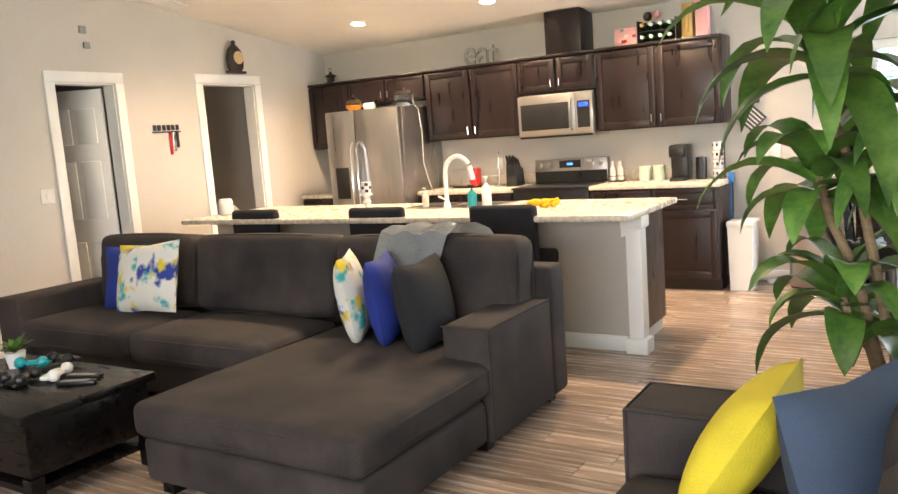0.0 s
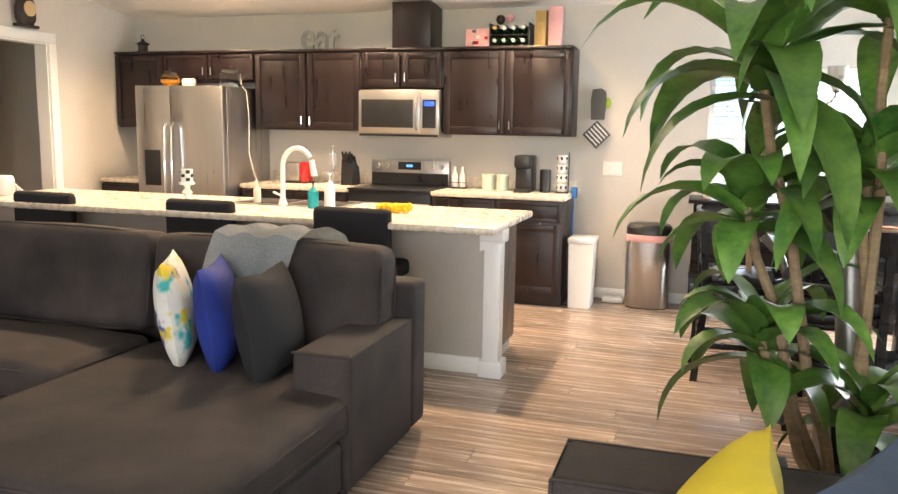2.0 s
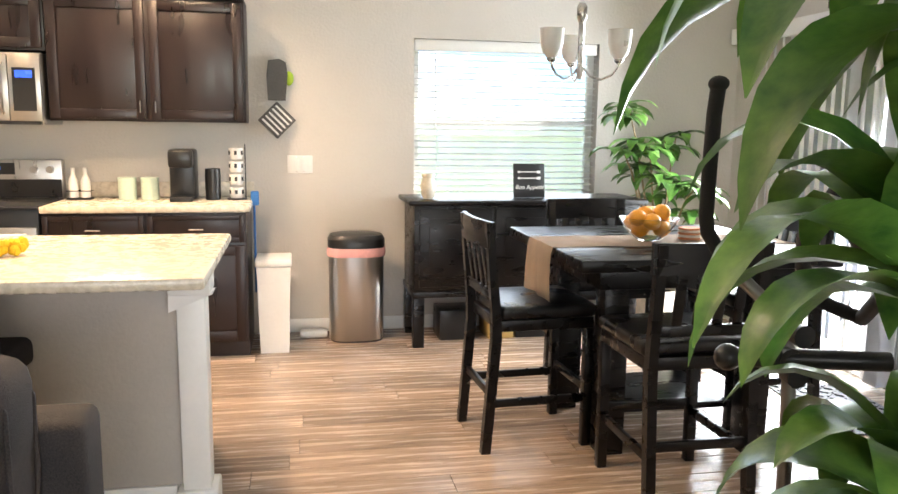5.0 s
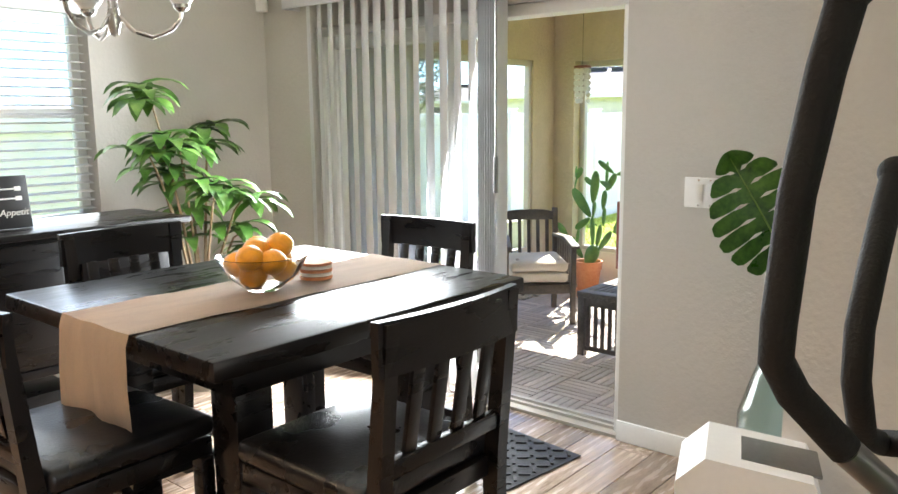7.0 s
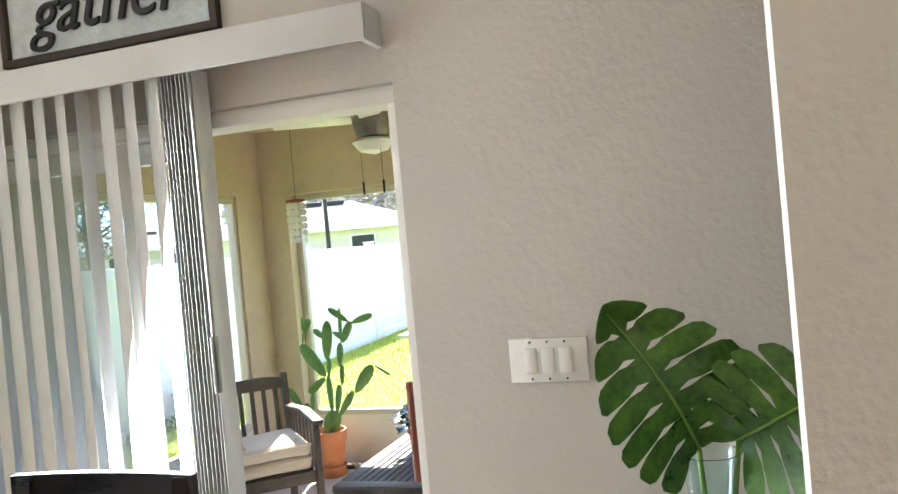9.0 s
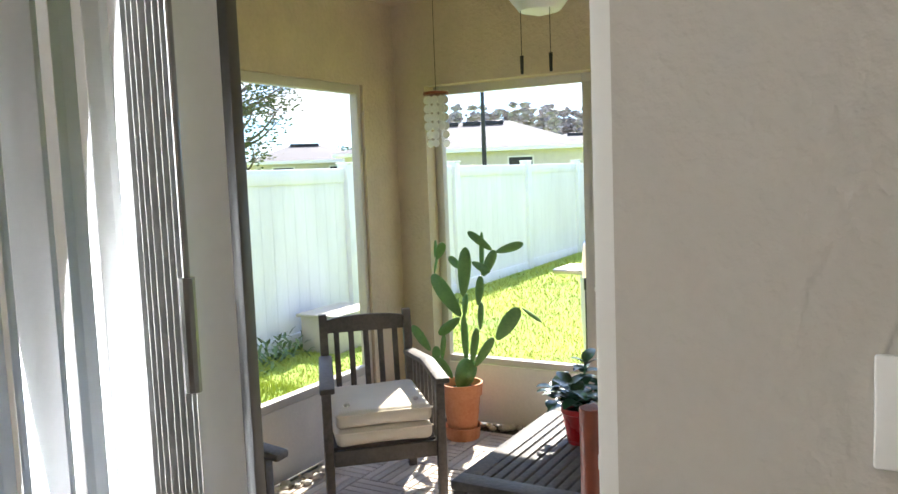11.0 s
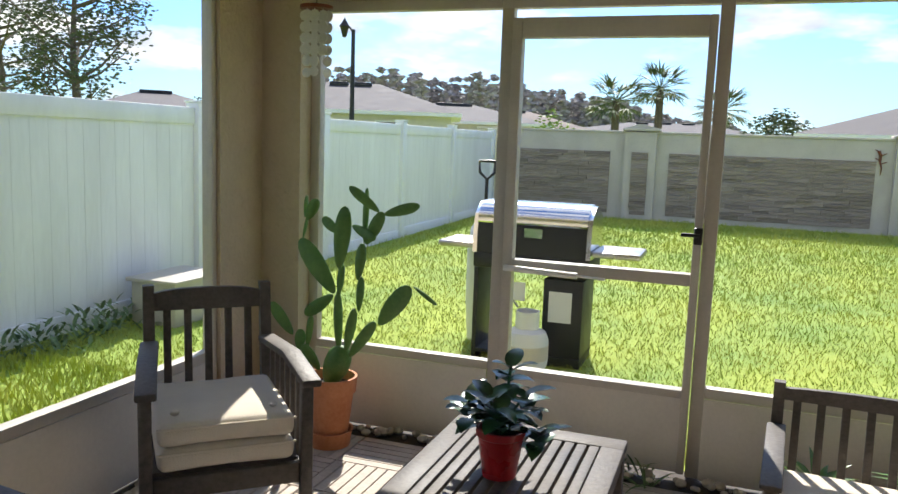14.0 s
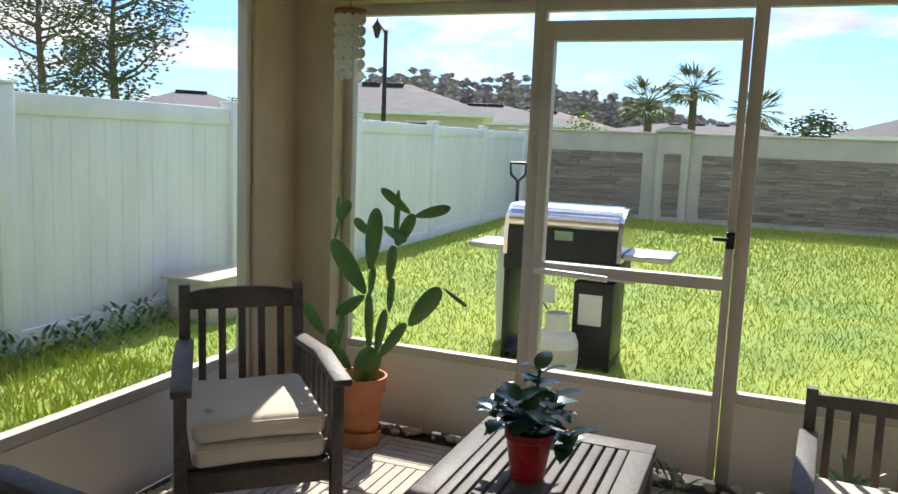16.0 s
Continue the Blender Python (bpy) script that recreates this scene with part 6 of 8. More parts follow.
vs_ = thing("bottle_vase", 2.12, 4.13, 0, 0, "tall teal glass bottle vase on the floor", "vase")
part("glass", Shape().lathe([(0.09, 0), (0.12, 0.03), (0.14, 0.2), (0.135, 0.38), (0.09, 0.52), (0.055, 0.62), (0.045, 0.78), (0.058, 0.90), (0.066, 0.92), (0.06, 0.92), (0.04, 0.78), (0.05, 0.62), (0.085, 0.51), (0.128, 0.38), (0.132, 0.2), (0.112, 0.035), (0.001, 0.02)]), M_TEALGLASS, vs_)


M_MONST = mat("monstera_leaf", (0.012, 0.06, 0.010), 0.34, var=0.4, scale=14, fine=70, bump=0.15, col2=(0.09, 0.22, 0.03))
M_RIB = mat("monstera_rib", (0.16, 0.30, 0.05), 0.4, bump=0.0)


def monstera(base, at, lean, length, turn, parent):
    """A split leaf: lobes on both sides of a midrib, parted at the margin, with holes near the rib."""
    st_ = part("stem", Shape().tube([base, Vector(base).lerp(Vector(at), 0.5) + Vector((0.01, 0, 0)), at], 0.006, 7), M_RIB, parent)
    sh, N = Shape(), 7

    def put(side, u, v):
        half = 0.46 * length * math.sin(math.pi * min(1.0, 0.16 + 0.84 * v)) ** 0.75
        sag = 0.06 * math.sin(math.pi * v) + 0.05 * u * u
        return (side * half * u, -sag, v * length - 0.10 * length * u * (1 - v) + 0.10 * length * u * v)
    for side in (-1, 1):
        for k in range(N):
            a, b = k / N, (k + 1) / N
            g = 0.010 if k < N - 1 else 0.0
            rows = [(0.0, a, b), (0.12, a, b), (0.30, a + 0.022, b - g), (0.48, a + 0.004, b), (0.72, a + 0.005, b - g * 0.6), (0.92, a + 0.015, b - 0.016), (1.0, a + 0.04, b - 0.04)]
            vs = [[sh.bm.verts.new(put(side, u, v)) for v in (p, (p + q) / 2, q)] for u, p, q in rows]
            for r0, r1 in zip(vs, vs[1:]):
                for n_ in (0, 1):
                    sh.bm.faces.new((r0[n_], r0[n_ + 1], r1[n_ + 1], r1[n_]))
    o = part("leaf", sh, M_MONST, st_, "glossy split green monstera leaf")
    o.matrix_basis = Matrix.Translation(at) @ pose(0, 0, 0, 0, 0, turn) @ pose(0, 0, 0, 0, lean, 0)
    rib = Shape().tube([(0, -0.004 - 0.06 * math.sin(math.pi * t / 6), length * t / 6) for t in range(7)], 0.004, 6, 0.0015)
    rb = part("midrib", rib, M_RIB, st_, "pale green midrib")
    rb.matrix_basis = o.matrix_basis
    return o


monstera((0, 0, 0.5), (-0.01, 0.02, 0.93), -30, 0.35, -90 + 25, vs_)
monstera((0, 0, 0.5), (-0.02, -0.06, 0.95), 58, 0.32, -90 - 25, vs_)
pu = thing("air_purifier", 1.46, 4.01, 0, 20, "white portable air purifier with a sloped vented top", "air purifier")
part("body", Shape().prism([(-0.17, 0.0), (0.17, 0.0), (0.17, 0.46), (0.10, 0.53), (-0.15, 0.50), (-0.17, 0.46)], -0.13, 0.13, "x"), M_WHITEPLASTIC, pu)
for k in range(7):
    part("vent_slat", Shape().box(-0.132, -0.12 + 0.035 * k, 0.12, -0.129, -0.10 + 0.035 * k, 0.36), M_GREYCARD, pu)
part("top_panel", Shape().box(-0.08, -0.12, 0.508, 0.08, 0.07, 0.516, 0.002, m=pose(0, 0, 0.0, 6)), M_GREYMETAL, pu)
pf = thing("framed_picture", 1.638, 3.45, 1.46, -90, "dark framed picture on the partition wall", "picture")
part("frame", Shape().box(-0.2, -0.02, 0, 0.2, 0, 0.5, 0.004), M_WHITE, pf)
part("print", Shape().box(-0.17, -0.024, 0.03, 0.17, -0.0205, 0.47), M_BLACKPLASTIC, pf)

# ---- porch ----
LZ, PX, PY, PS = -0.19, 5.63, 7.28, 1.2
porch_floor = structure("porch_floor", Shape().box(EX + 0.161, PS - 0.2, LZ - 0.2, PX + 0.2, PY + 0.2, LZ - 0.012), M_JOINT, "porch slab under interlocking wooden deck tiles")
structure("porch_ceiling", Shape().box(EX + 0.161, PS - 0.2, 2.34, PX + 0.42, PY + 0.42, 2.48), M_STUCCO, "tan stucco porch ceiling")
# corner column, beams over the openings, the house's outer corner
wall_with_holes("porch_wall_front", "y", PX, PX + 0.155, PS - 0.2, PY - 0.001, 2.34, [(PS, 7.07, LZ - 0.19, 1.85)], M_STUCCO, "tan rough stucco porch wall and beam", LZ - 0.2)
wall_with_holes("porch_wall_side", "x", PY, PY + 0.075, EX + 0.161, PX + 0.22, 2.34, [(2.75, 5.30, LZ - 0.19, 1.85)], M_STUCCO, "tan rough stucco porch side wall and beam", LZ - 0.2)
structure("porch_wall_end", Shape().box(EX + 0.161, PS - 0.35, LZ - 0.2, PX + 0.22, PS - 0.201, 2.34), M_STUCCO, "tan stucco end wall of the porch")


def screen_frame(name, lab, bars, panes):
    s = thing(name, 0, 0, 0, 0, lab, "screen")
    s["kind"] = "structure"
    for b in bars:
        part("bar", Shape().box(*b, 0.003), M_ALU, s)
    for p in panes:
        sx = p[3] - p[0] < 0.01
        q = [(p[0], p[1], p[2]), (p[0] if sx else p[3], p[4] if sx else p[1], p[2]), (p[0] if sx else p[3], p[4] if sx else p[1], p[5]), (p[0], p[1], p[5])]
        o = part("mesh_screen", Shape().quad(*q), M_SCREEN, s)
        o.visible_shadow = False
    return s


fx0, fx1 = PX + 0.10, PX + 0.15
KT = 0.17
screen_frame("screen_1", "aluminium framed insect screen beside the porch corner",
             [(fx0, 7.02, LZ, fx1, 7.069, 1.85), (fx0, 6.126, KT, fx1, 7.02, KT + 0.04), (fx0, 6.126, 1.80, fx1, 7.02, 1.849)], [(fx0 + 0.02, 6.126, KT + 0.04, fx0 + 0.022, 7.02, 1.80)])
screen_frame("screen_2", "wide aluminium framed insect screen beside the door",
             [(fx0, 5.16, LZ, fx1, 5.215, 1.849), (fx0, 3.40, KT, fx1, 5.16, KT + 0.045), (fx0, PS, KT, fx1, 3.35, KT + 0.045), (fx0, 3.35, LZ, fx1, 3.40, 1.85), (fx0, PS, 1.80, fx1, 3.35, 1.849), (fx0, 3.40, 1.80, fx1, 5.16, 1.849)], [(fx0 + 0.02, 3.40, KT + 0.045, fx0 + 0.022, 5.16, 1.80), (fx0 + 0.02, PS, KT + 0.045, fx0 + 0.022, 3.35, 1.80)])
sdr = thing("door_4", 0, 0, 0, 0, "aluminium screen door in the porch front", "screen door")
sdr["kind"] = "structure"
part("hinge_post", Shape().box(fx0, 6.07, LZ, fx1, 6.125, 1.80, 0.003), M_ALU, sdr)
part("head_rail", Shape().box(fx0, 5.216, 1.80, fx1, 6.125, 1.849, 0.003), M_ALU, sdr)
DA, DB, DC, DD = 5.219, 5.252, 6.022, 6.067      # stiles of the screen door
dl = part("door_frame", Shape().box(fx0 - 0.03, DA, LZ + 0.02, fx1 - 0.02, DB, 1.755, 0.004).box(fx0 - 0.03, DC, LZ + 0.02, fx1 - 0.02, DD, 1.755, 0.004).box(fx0 - 0.03, DB, 1.67, fx1 - 0.02, DC, 1.755, 0.004).box(fx0 - 0.03, DB, 0.65, fx1 - 0.02, DC, 0.70, 0.004).box(fx0 - 0.03, DB, KT - 0.005, fx1 - 0.02, DC, KT + 0.03, 0.004), M_ALU, sdr)
part("kick_plate", Shape().box(fx0 - 0.01, DB, LZ + 0.02, fx0, DC, KT - 0.006), M_PANEL, dl)
o = part("mesh_screen", Shape().quad((fx0, DB, KT + 0.03), (fx0, DC, KT + 0.03), (fx0, DC, 0.65), (fx0, DB, 0.65)).quad((fx0, DB, 0.70), (fx0, DC, 0.70), (fx0, DC, 1.67), (fx0, DB, 1.67)), M_SCREEN, dl)
o.visible_shadow = False
part("closer", Shape().cyl((fx0 - 0.06, 6.05, 0.665), (fx0 - 0.06, 5.72, 0.655), 0.014).cyl((fx0 - 0.06, 5.72, 0.655), (fx0 - 0.06, 5.6, 0.652), 0.006), M_WHITEPLASTIC, dl, "white pneumatic door closer")
part("latch", Shape().box(fx0 - 0.07, 5.215, 0.83, fx0 - 0.031, 5.25, 0.90, 0.006).cyl((fx0 - 0.08, 5.23, 0.87), (fx0 - 0.08, 5.30, 0.87), 0.008), M_BLACKPLASTIC, dl, "black door latch")
for k, (a, b) in enumerate(((6.126, 7.02), (3.40, 5.16), (PS, 3.35))):
    structure("kick_panel", Shape().box(fx0 - 0.012, a, LZ, fx0, b, KT), M_PANEL, "cream kick panel under the screen")
sy0, sy1 = PY + 0.02, PY + 0.074
screen_frame("screen_3", "aluminium framed insect screen on the porch side",
             [(5.265, sy0, LZ, 5.299, sy1, 1.849), (2.751, sy0, LZ, 2.80, sy1, 1.849), (2.80, sy0, 0.18, 5.265, sy1, 0.225), (2.80, sy0, 1.80, 5.265, sy1, 1.849), (3.75, sy0, 0.225, 3.79, sy1, 1.80)], [(2.80, sy0 + 0.02, 0.225, 5.265, sy0 + 0.022, 1.80)])
structure("kick_panel", Shape().box(2.80, sy0 - 0.004, LZ, 5.265, sy0 + 0.01, 0.18), M_PANEL, "cream kick panel under the side screen")

# teak furniture
def teak_chair(name, m, lab, width=0.56, group="", back=None, top=0.82):
    c = thing(name, 0, 0, 0, 0, lab, "patio chair", group)
    w = width / 2
    wb = (back or width) / 2
    for q in (-1, 1):
        x, xb = q * w, q * wb
        part("leg", Shape().box(x - 0.02, 0.50, 0.0, x + 0.02, 0.54, 0.60, 0.004), M_TEAK, c)
        part("leg", Shape().prism([(-0.06, 0), (-0.02, 0), (0.03, 0.4), (-0.03, top + 0.03), (-0.072, top + 0.03), (-0.015, 0.4)], xb - 0.02, xb + 0.02, "x"), M_TEAK, c)
        arm = Shape().box(-0.033, 0.0, -0.014, 0.033, 0.60, 0.014, 0.008)
        bmesh.ops.bisect_plane(arm.bm, geom=arm.bm.verts[:] + arm.bm.edges[:] + arm.bm.faces[:], plane_co=(0, 0.35, 0), plane_no=(0, 1, 0))
        bmesh.ops.bisect_plane(arm.bm, geom=arm.bm.verts[:] + arm.bm.edges[:] + arm.bm.faces[:], plane_co=(0, 0.48, 0), plane_no=(0, 1, 0))
        for v in arm.bm.verts:
            t = v.co.y / 0.60
            v.co.x += xb + (x - xb) * t
            v.co.z += 0.615 + 0.03 * math.sin(math.pi * min(1.0, t * 1.15)) - 0.05 * max(0.0, t - 0.75)
        part("armrest", arm, M_TEAK, c)
        for k in range(6):
            y = 0.09 + 0.068 * k
            xx = xb + (x - xb) * y / 0.55
            part("side_slat", Shape().box(xx - 0.007, y - 0.011, 0.30, xx + 0.007, y + 0.011, 0.61), M_TEAK, c)
        part("side_rail", Shape().prism([(xb - 0.015, 0.02), (xb + 0.015, 0.02), (x + 0.015, 0.50), (x - 0.015, 0.50)], 0.25, 0.30, "z"), M_TEAK, c)
    part("front_rail", Shape().box(-w + 0.022, 0.50, 0.24, w - 0.022, 0.53, 0.31, 0.004), M_TEAK, c)
    part("seat_frame", Shape().prism([(-wb + 0.022, 0.0), (wb - 0.022, 0.0), (w - 0.022, 0.495), (-w + 0.022, 0.495)], 0.29, 0.32, "z"), M_TEAK, c)
    sh = Shape()
    rows = []
    for i in range(13):
        u = -1 + i / 6
        crown = 0.018 * (1 - abs(u) ** 3)
        rows.append([sh.bm.verts.new(((wb - 0.018) * u, dy, top - 0.065 + z + (crown if z > 0 else 0))) for dy, z in ((-0.055, 0), (-0.058, 0.065), (-0.033, 0.065), (-0.03, 0))])
    for a, b in zip(rows, rows[1:]):
        for j in range(4):
            sh.bm.faces.new((a[j], b[j], b[(j + 1) % 4], a[(j + 1) % 4]))
    sh.bm.faces.new(rows[0])
    sh.bm.faces.new(rows[-1][::-1])
    part("top_rail", sh, M_TEAK, c)
    n = max(5, int(2 * wb / 0.085))
    for k in range(n):
        x = -wb + 0.065 + k * (2 * wb - 0.13) / (n - 1)
        part("back_slat", Shape().box(x - 0.014, -0.006, 0, x + 0.014, 0.006, top - 0.36, 0.002, m=pose(0, 0.005, 0.32, 7)), M_TEAK, c)
    c.matrix_world = m
    return c


def seat_cushion(m, w, lab, stacked):
    for k in range(stacked):
        q = thing("seat_cushion", 0, 0, 0, 0, lab, "cushion", "porch cushions")
        part("pad", plump(-w / 2 + 0.03, -0.23, 0.0, w / 2 - 0.03, 0.26, 0.075, 0.028, 0.015), M_CUSH, q)
        part("piping", Shape().box(-w / 2 + 0.028, 0.255, 0.06, w / 2 - 0.028, 0.264, 0.068, 0.003), M_CUSH, q)
        if k == stacked - 1:
            for x in (-w / 2 + 0.09, w / 2 - 0.09):
                part("tuft_tie", Shape().ball((x, 0.17, 0.088), 0.016, 0.014, 0.01, 8), M_CUSH, q)
        q.matrix_world = m @ pose(0, 0.26, 0.321 + 0.083 * k)


CH1 = pose(4.77, 6.95, LZ, 0, 0, 133)
teak_chair("patio_chair", CH1, "weathered dark teak patio armchair with slatted back", 0.51, "porch chairs", 0.43, 0.80)
seat_cushion(CH1, 0.50, "cream seat cushion stacked on the teak chair", 2)
CH2 = pose(5.34, 4.42, LZ, 0, 0, 86) @ Matrix.Diagonal((1, 1, 0.66, 1))
teak_chair("patio_loveseat", CH2, "weathered teak patio seat with slatted back, by the screen", 0.95)
seat_cushion(CH2, 0.95, "cream seat cushion on the teak seat", 1)
CH3 = pose(3.15, 6.95, LZ, 0, 0, 185)
teak_chair("patio_chair", CH3, "weathered dark teak patio armchair behind the blinds", group="porch chairs")
pb = solid("back_cushion", Shape().cushion((0, 0, 0), 0.42, 0.4, 0.14), M_CUSH, "cream back cushion on the teak seat", "cushion", at=CH2 @ pose(-0.30, 0.14, 0.60, 14))

pt = thing("patio_table", 0, 0, LZ, 0, "weathered dark teak slatted coffee table on the porch", "patio table")
tx0, tx1, ty0, ty1, tz = 3.90, 4.91, 5.38, 5.98, 0.43
for b in ((tx0, ty0, tx0 + 0.09, ty1), (tx1 - 0.09, ty0, tx1, ty1), (tx0 + 0.09, ty0, tx1 - 0.09, ty0 + 0.075), (tx0 + 0.09, ty1 - 0.075, tx1 - 0.09, ty1)):
    part("top_frame", Shape().box(b[0], b[1], tz - 0.035, b[2], b[3], tz, 0.004), M_TEAK, pt)
for k in range(11):
    y = ty0 + 0.08 + k * (ty1 - ty0 - 0.19) / 10
    part("slat", Shape().box(tx0 + 0.091, y, tz - 0.03, tx1 - 0.091, y + 0.031, tz - 0.003, 0.002), M_TEAK, pt)
for x, y in ((tx0 + 0.03, ty0 + 0.03), (tx1 - 0.03, ty0 + 0.03), (tx0 + 0.03, ty1 - 0.03), (tx1 - 0.03, ty1 - 0.03)):
    part("leg", Shape().box(x - 0.025, y - 0.025, 0, x + 0.025, y + 0.025, tz - 0.036, 0.003), M_TEAK, pt)
part("apron", Shape().box(tx0 + 0.01, ty0 + 0.06, tz - 0.09, tx0 + 0.03, ty1 - 0.06, tz - 0.036).box(tx1 - 0.03, ty0 + 0.06, tz - 0.09, tx1 - 0.01, ty1 - 0.06, tz - 0.036).box(tx0 + 0.06, ty1 - 0.03, tz - 0.09, tx1 - 0.06, ty1 - 0.01, tz - 0.036).box(tx0 + 0.06, ty0 + 0.01, tz - 0.09, tx1 - 0.06, ty0 + 0.03, tz - 0.036), M_TEAK, pt)
for k in range(9):
    y = ty0 + 0.09 + 0.052 * k
    part("end_slat", Shape().box(tx0 + 0.012, y, 0.07, tx0 + 0.026, y + 0.025, tz - 0.091), M_TEAK, pt)
part("end_rail", Shape().box(tx0 + 0.01, ty0 + 0.06, 0.04, tx0 + 0.03, ty1 - 0.06, 0.069), M_TEAK, pt)
rp = thing("potted_plant", 4.46, 5.70, LZ + tz + 0.001, 0, "bushy dark green plant in a red pot on the porch table", "plant")
part("pot", Shape().lathe([(0.05, 0), (0.068, 0.12), (0.074, 0.125), (0.074, 0.145), (0.064, 0.145), (0.06, 0.12), (0.001, 0.118)]), M_REDPOT, rp)
part("soil", Shape().cyl((0, 0, 0.119), (0, 0, 0.125), 0.058), M_SOIL, rp)
rnd = random.Random(5)
for k in range(9):
    a, r, h = k * 2.4, rnd.uniform(0.03, 0.11), rnd.uniform(0.16, 0.25)
    e = Vector((r * math.cos(a), r * math.sin(a), h if k else 0.31))
    part("stem", Shape().tube([(0, 0, 0.12), (e.x * 0.4, e.y * 0.4, 0.18), e], 0.005, 6), M_LEAFD, rp)
    for j in range(9):
        b = j * 2.3 + k
        part("leaf", Shape().leaf(e - Vector((0, 0, 0.008 * j)), (math.cos(b), math.sin(b), rnd.uniform(-0.1, 0.7)), rnd.uniform(0.07, 0.11), rnd.uniform(0.045, 0.06), 0.7, 0.2, 5), M_LEAFD, rp)

cc = thing("potted_cactus", 5.43, 6.80, LZ, 0, "tall paddle cactus in a terracotta pot with saucer", "cactus")
PC = (0, -0.02, 0)
part("saucer", Shape().lathe([(0.095, 0), (0.105, 0.07), (0.11, 0.075), (0.102, 0.075), (0.09, 0.012), (0.001, 0.012)], PC), M_TERRA, cc)
part("pot", Shape().lathe([(0.08, 0.013), (0.108, 0.25), (0.118, 0.252), (0.124, 0.325), (0.112, 0.325), (0.106, 0.27), (0.001, 0.265)], PC), M_TERRA, cc)
part("soil", Shape().cyl((0, -0.02, 0.266), (0, -0.02, 0.28), 0.104), M_SOIL, cc)


def pad(a, b, w, t=0.022):
    """A cactus pad between two points, w wide, turned to face the house."""
    a, b = Vector(a), Vector(b)
    d = (b - a)
    side = d.cross(Vector((1, 0.4, 0))).normalized()
    nor = side.cross(d).normalized()
    m = Matrix((side, nor, d.normalized())).transposed().to_4x4()
    sh = Shape().ball((0, 0, 0), 1, 1, 1, 14)
    for v in sh.bm.verts:
        k = 1 + 0.22 * v.co.z
        v.co = Vector((v.co.x * w / 2 * k, v.co.y * t / 2, v.co.z * d.length / 2))
    bmesh.ops.transform(sh.bm, matrix=Matrix.Translation((a + b) / 2) @ m, verts=sh.bm.verts)
    return sh


part("trunk", pad((0, -0.01, 0.27), (0, -0.085, 0.47), 0.12, 0.10), M_CACTUS, cc, "thick woody green base")
# joints of the stems, then the flat pads: from, to (sideways, up), width
STEMS = ((-0.06, 0.43, -0.05, 0.72, 0.042), (-0.055, 0.70, -0.06, 0.84, 0.034), (-0.095, 0.44, -0.15, 0.655, 0.046), (-0.155, 0.635, -0.158, 0.795, 0.036), (-0.149, 0.775, -0.165, 0.945, 0.048), (-0.112, 0.42, -0.25, 0.605, 0.054), (0.132, 0.94, 0.123, 1.05, 0.016))
PADS = ((-0.053, 0.82, -0.085, 1.105, 0.076), (-0.034, 0.705, 0.138, 0.945, 0.088), (0.123, 1.04, 0.13, 1.14, 0.02), (0.112, 1.03, 0.046, 1.13, 0.052), (-0.028, 0.70, 0.12, 0.59, 0.06), (-0.046, 0.98, 0.042, 1.045, 0.046), (-0.115, 1.02, -0.245, 0.97, 0.046), (-0.176, 0.94, -0.174, 1.19, 0.028))
PADS2 = ((-0.185, 0.94, -0.262, 1.09, 0.058), (-0.245, 1.088, -0.109, 1.193, 0.046), (-0.268, 1.078, -0.423, 1.125, 0.05), (-0.255, 0.585, -0.406, 0.778, 0.086), (-0.284, 0.677, -0.355, 0.717, 0.035), (-0.415, 0.775, -0.518, 0.697, 0.02), (0.178, 0.49, 0.28, 0.64, 0.056), (0.144, 0.42, 0.143, 0.52, 0.05), (0.104, 0.43, 0.09, 0.595, 0.032), (0.036, 0.34, 0.11, 0.46, 0.052))
for k, (ya, za, yb, zb, w) in enumerate(STEMS + PADS + PADS2):
    lean = 0.03 * math.sin(2.3 * k)
    part("stem" if k < len(STEMS) else "pad", pad((0, ya, za), (lean, yb, zb), w, 0.034 if k < len(STEMS) else 0.022), M_CACTUS, cc)

cw = thing("wind_chime", 5.56, 6.95, 0, 0, "capiz shell wind chime hanging from a wooden disc", "wind chime")
part("disc", Shape().lathe([(0.001, 1.78), (0.075, 1.785), (0.075, 1.80), (0.001, 1.81)]), M_REDWOOD, cw)
part("cord", Shape().cyl((0, 0, 1.80), (0, 0, 2.3395), 0.002, seg=6), M_DARKMETAL, cw)
for k in range(9):
    a = 2 * math.pi * k / 9
    st_ = part("strand", Shape().cyl((0.055 * math.cos(a), 0.055 * math.sin(a), 1.55), (0.055 * math.cos(a), 0.055 * math.sin(a), 1.782), 0.0015, seg=5), M_SHELL, cw)
    for j in range(4 + k % 3):
        part("shell", Shape().cyl((0.055 * math.cos(a) - 0.001, 0.055 * math.sin(a), 1.755 - 0.05 * j), (0.055 * math.cos(a) + 0.002, 0.055 * math.sin(a), 1.755 - 0.05 * j), 0.023, seg=10), M_SHELL, st_)
w2 = copy_thing(cw, pose(5.55, 4.48, -0.02))
pfn = thing("porch_fan", 4.45, 5.82, 0, 0, "white porch ceiling fan with a glass light and pull chains", "ceiling fan")
part("downrod", Shape().cyl((0, 0, 2.339), (0, 0, 2.2), 0.02), M_WHITEPLASTIC, pfn)
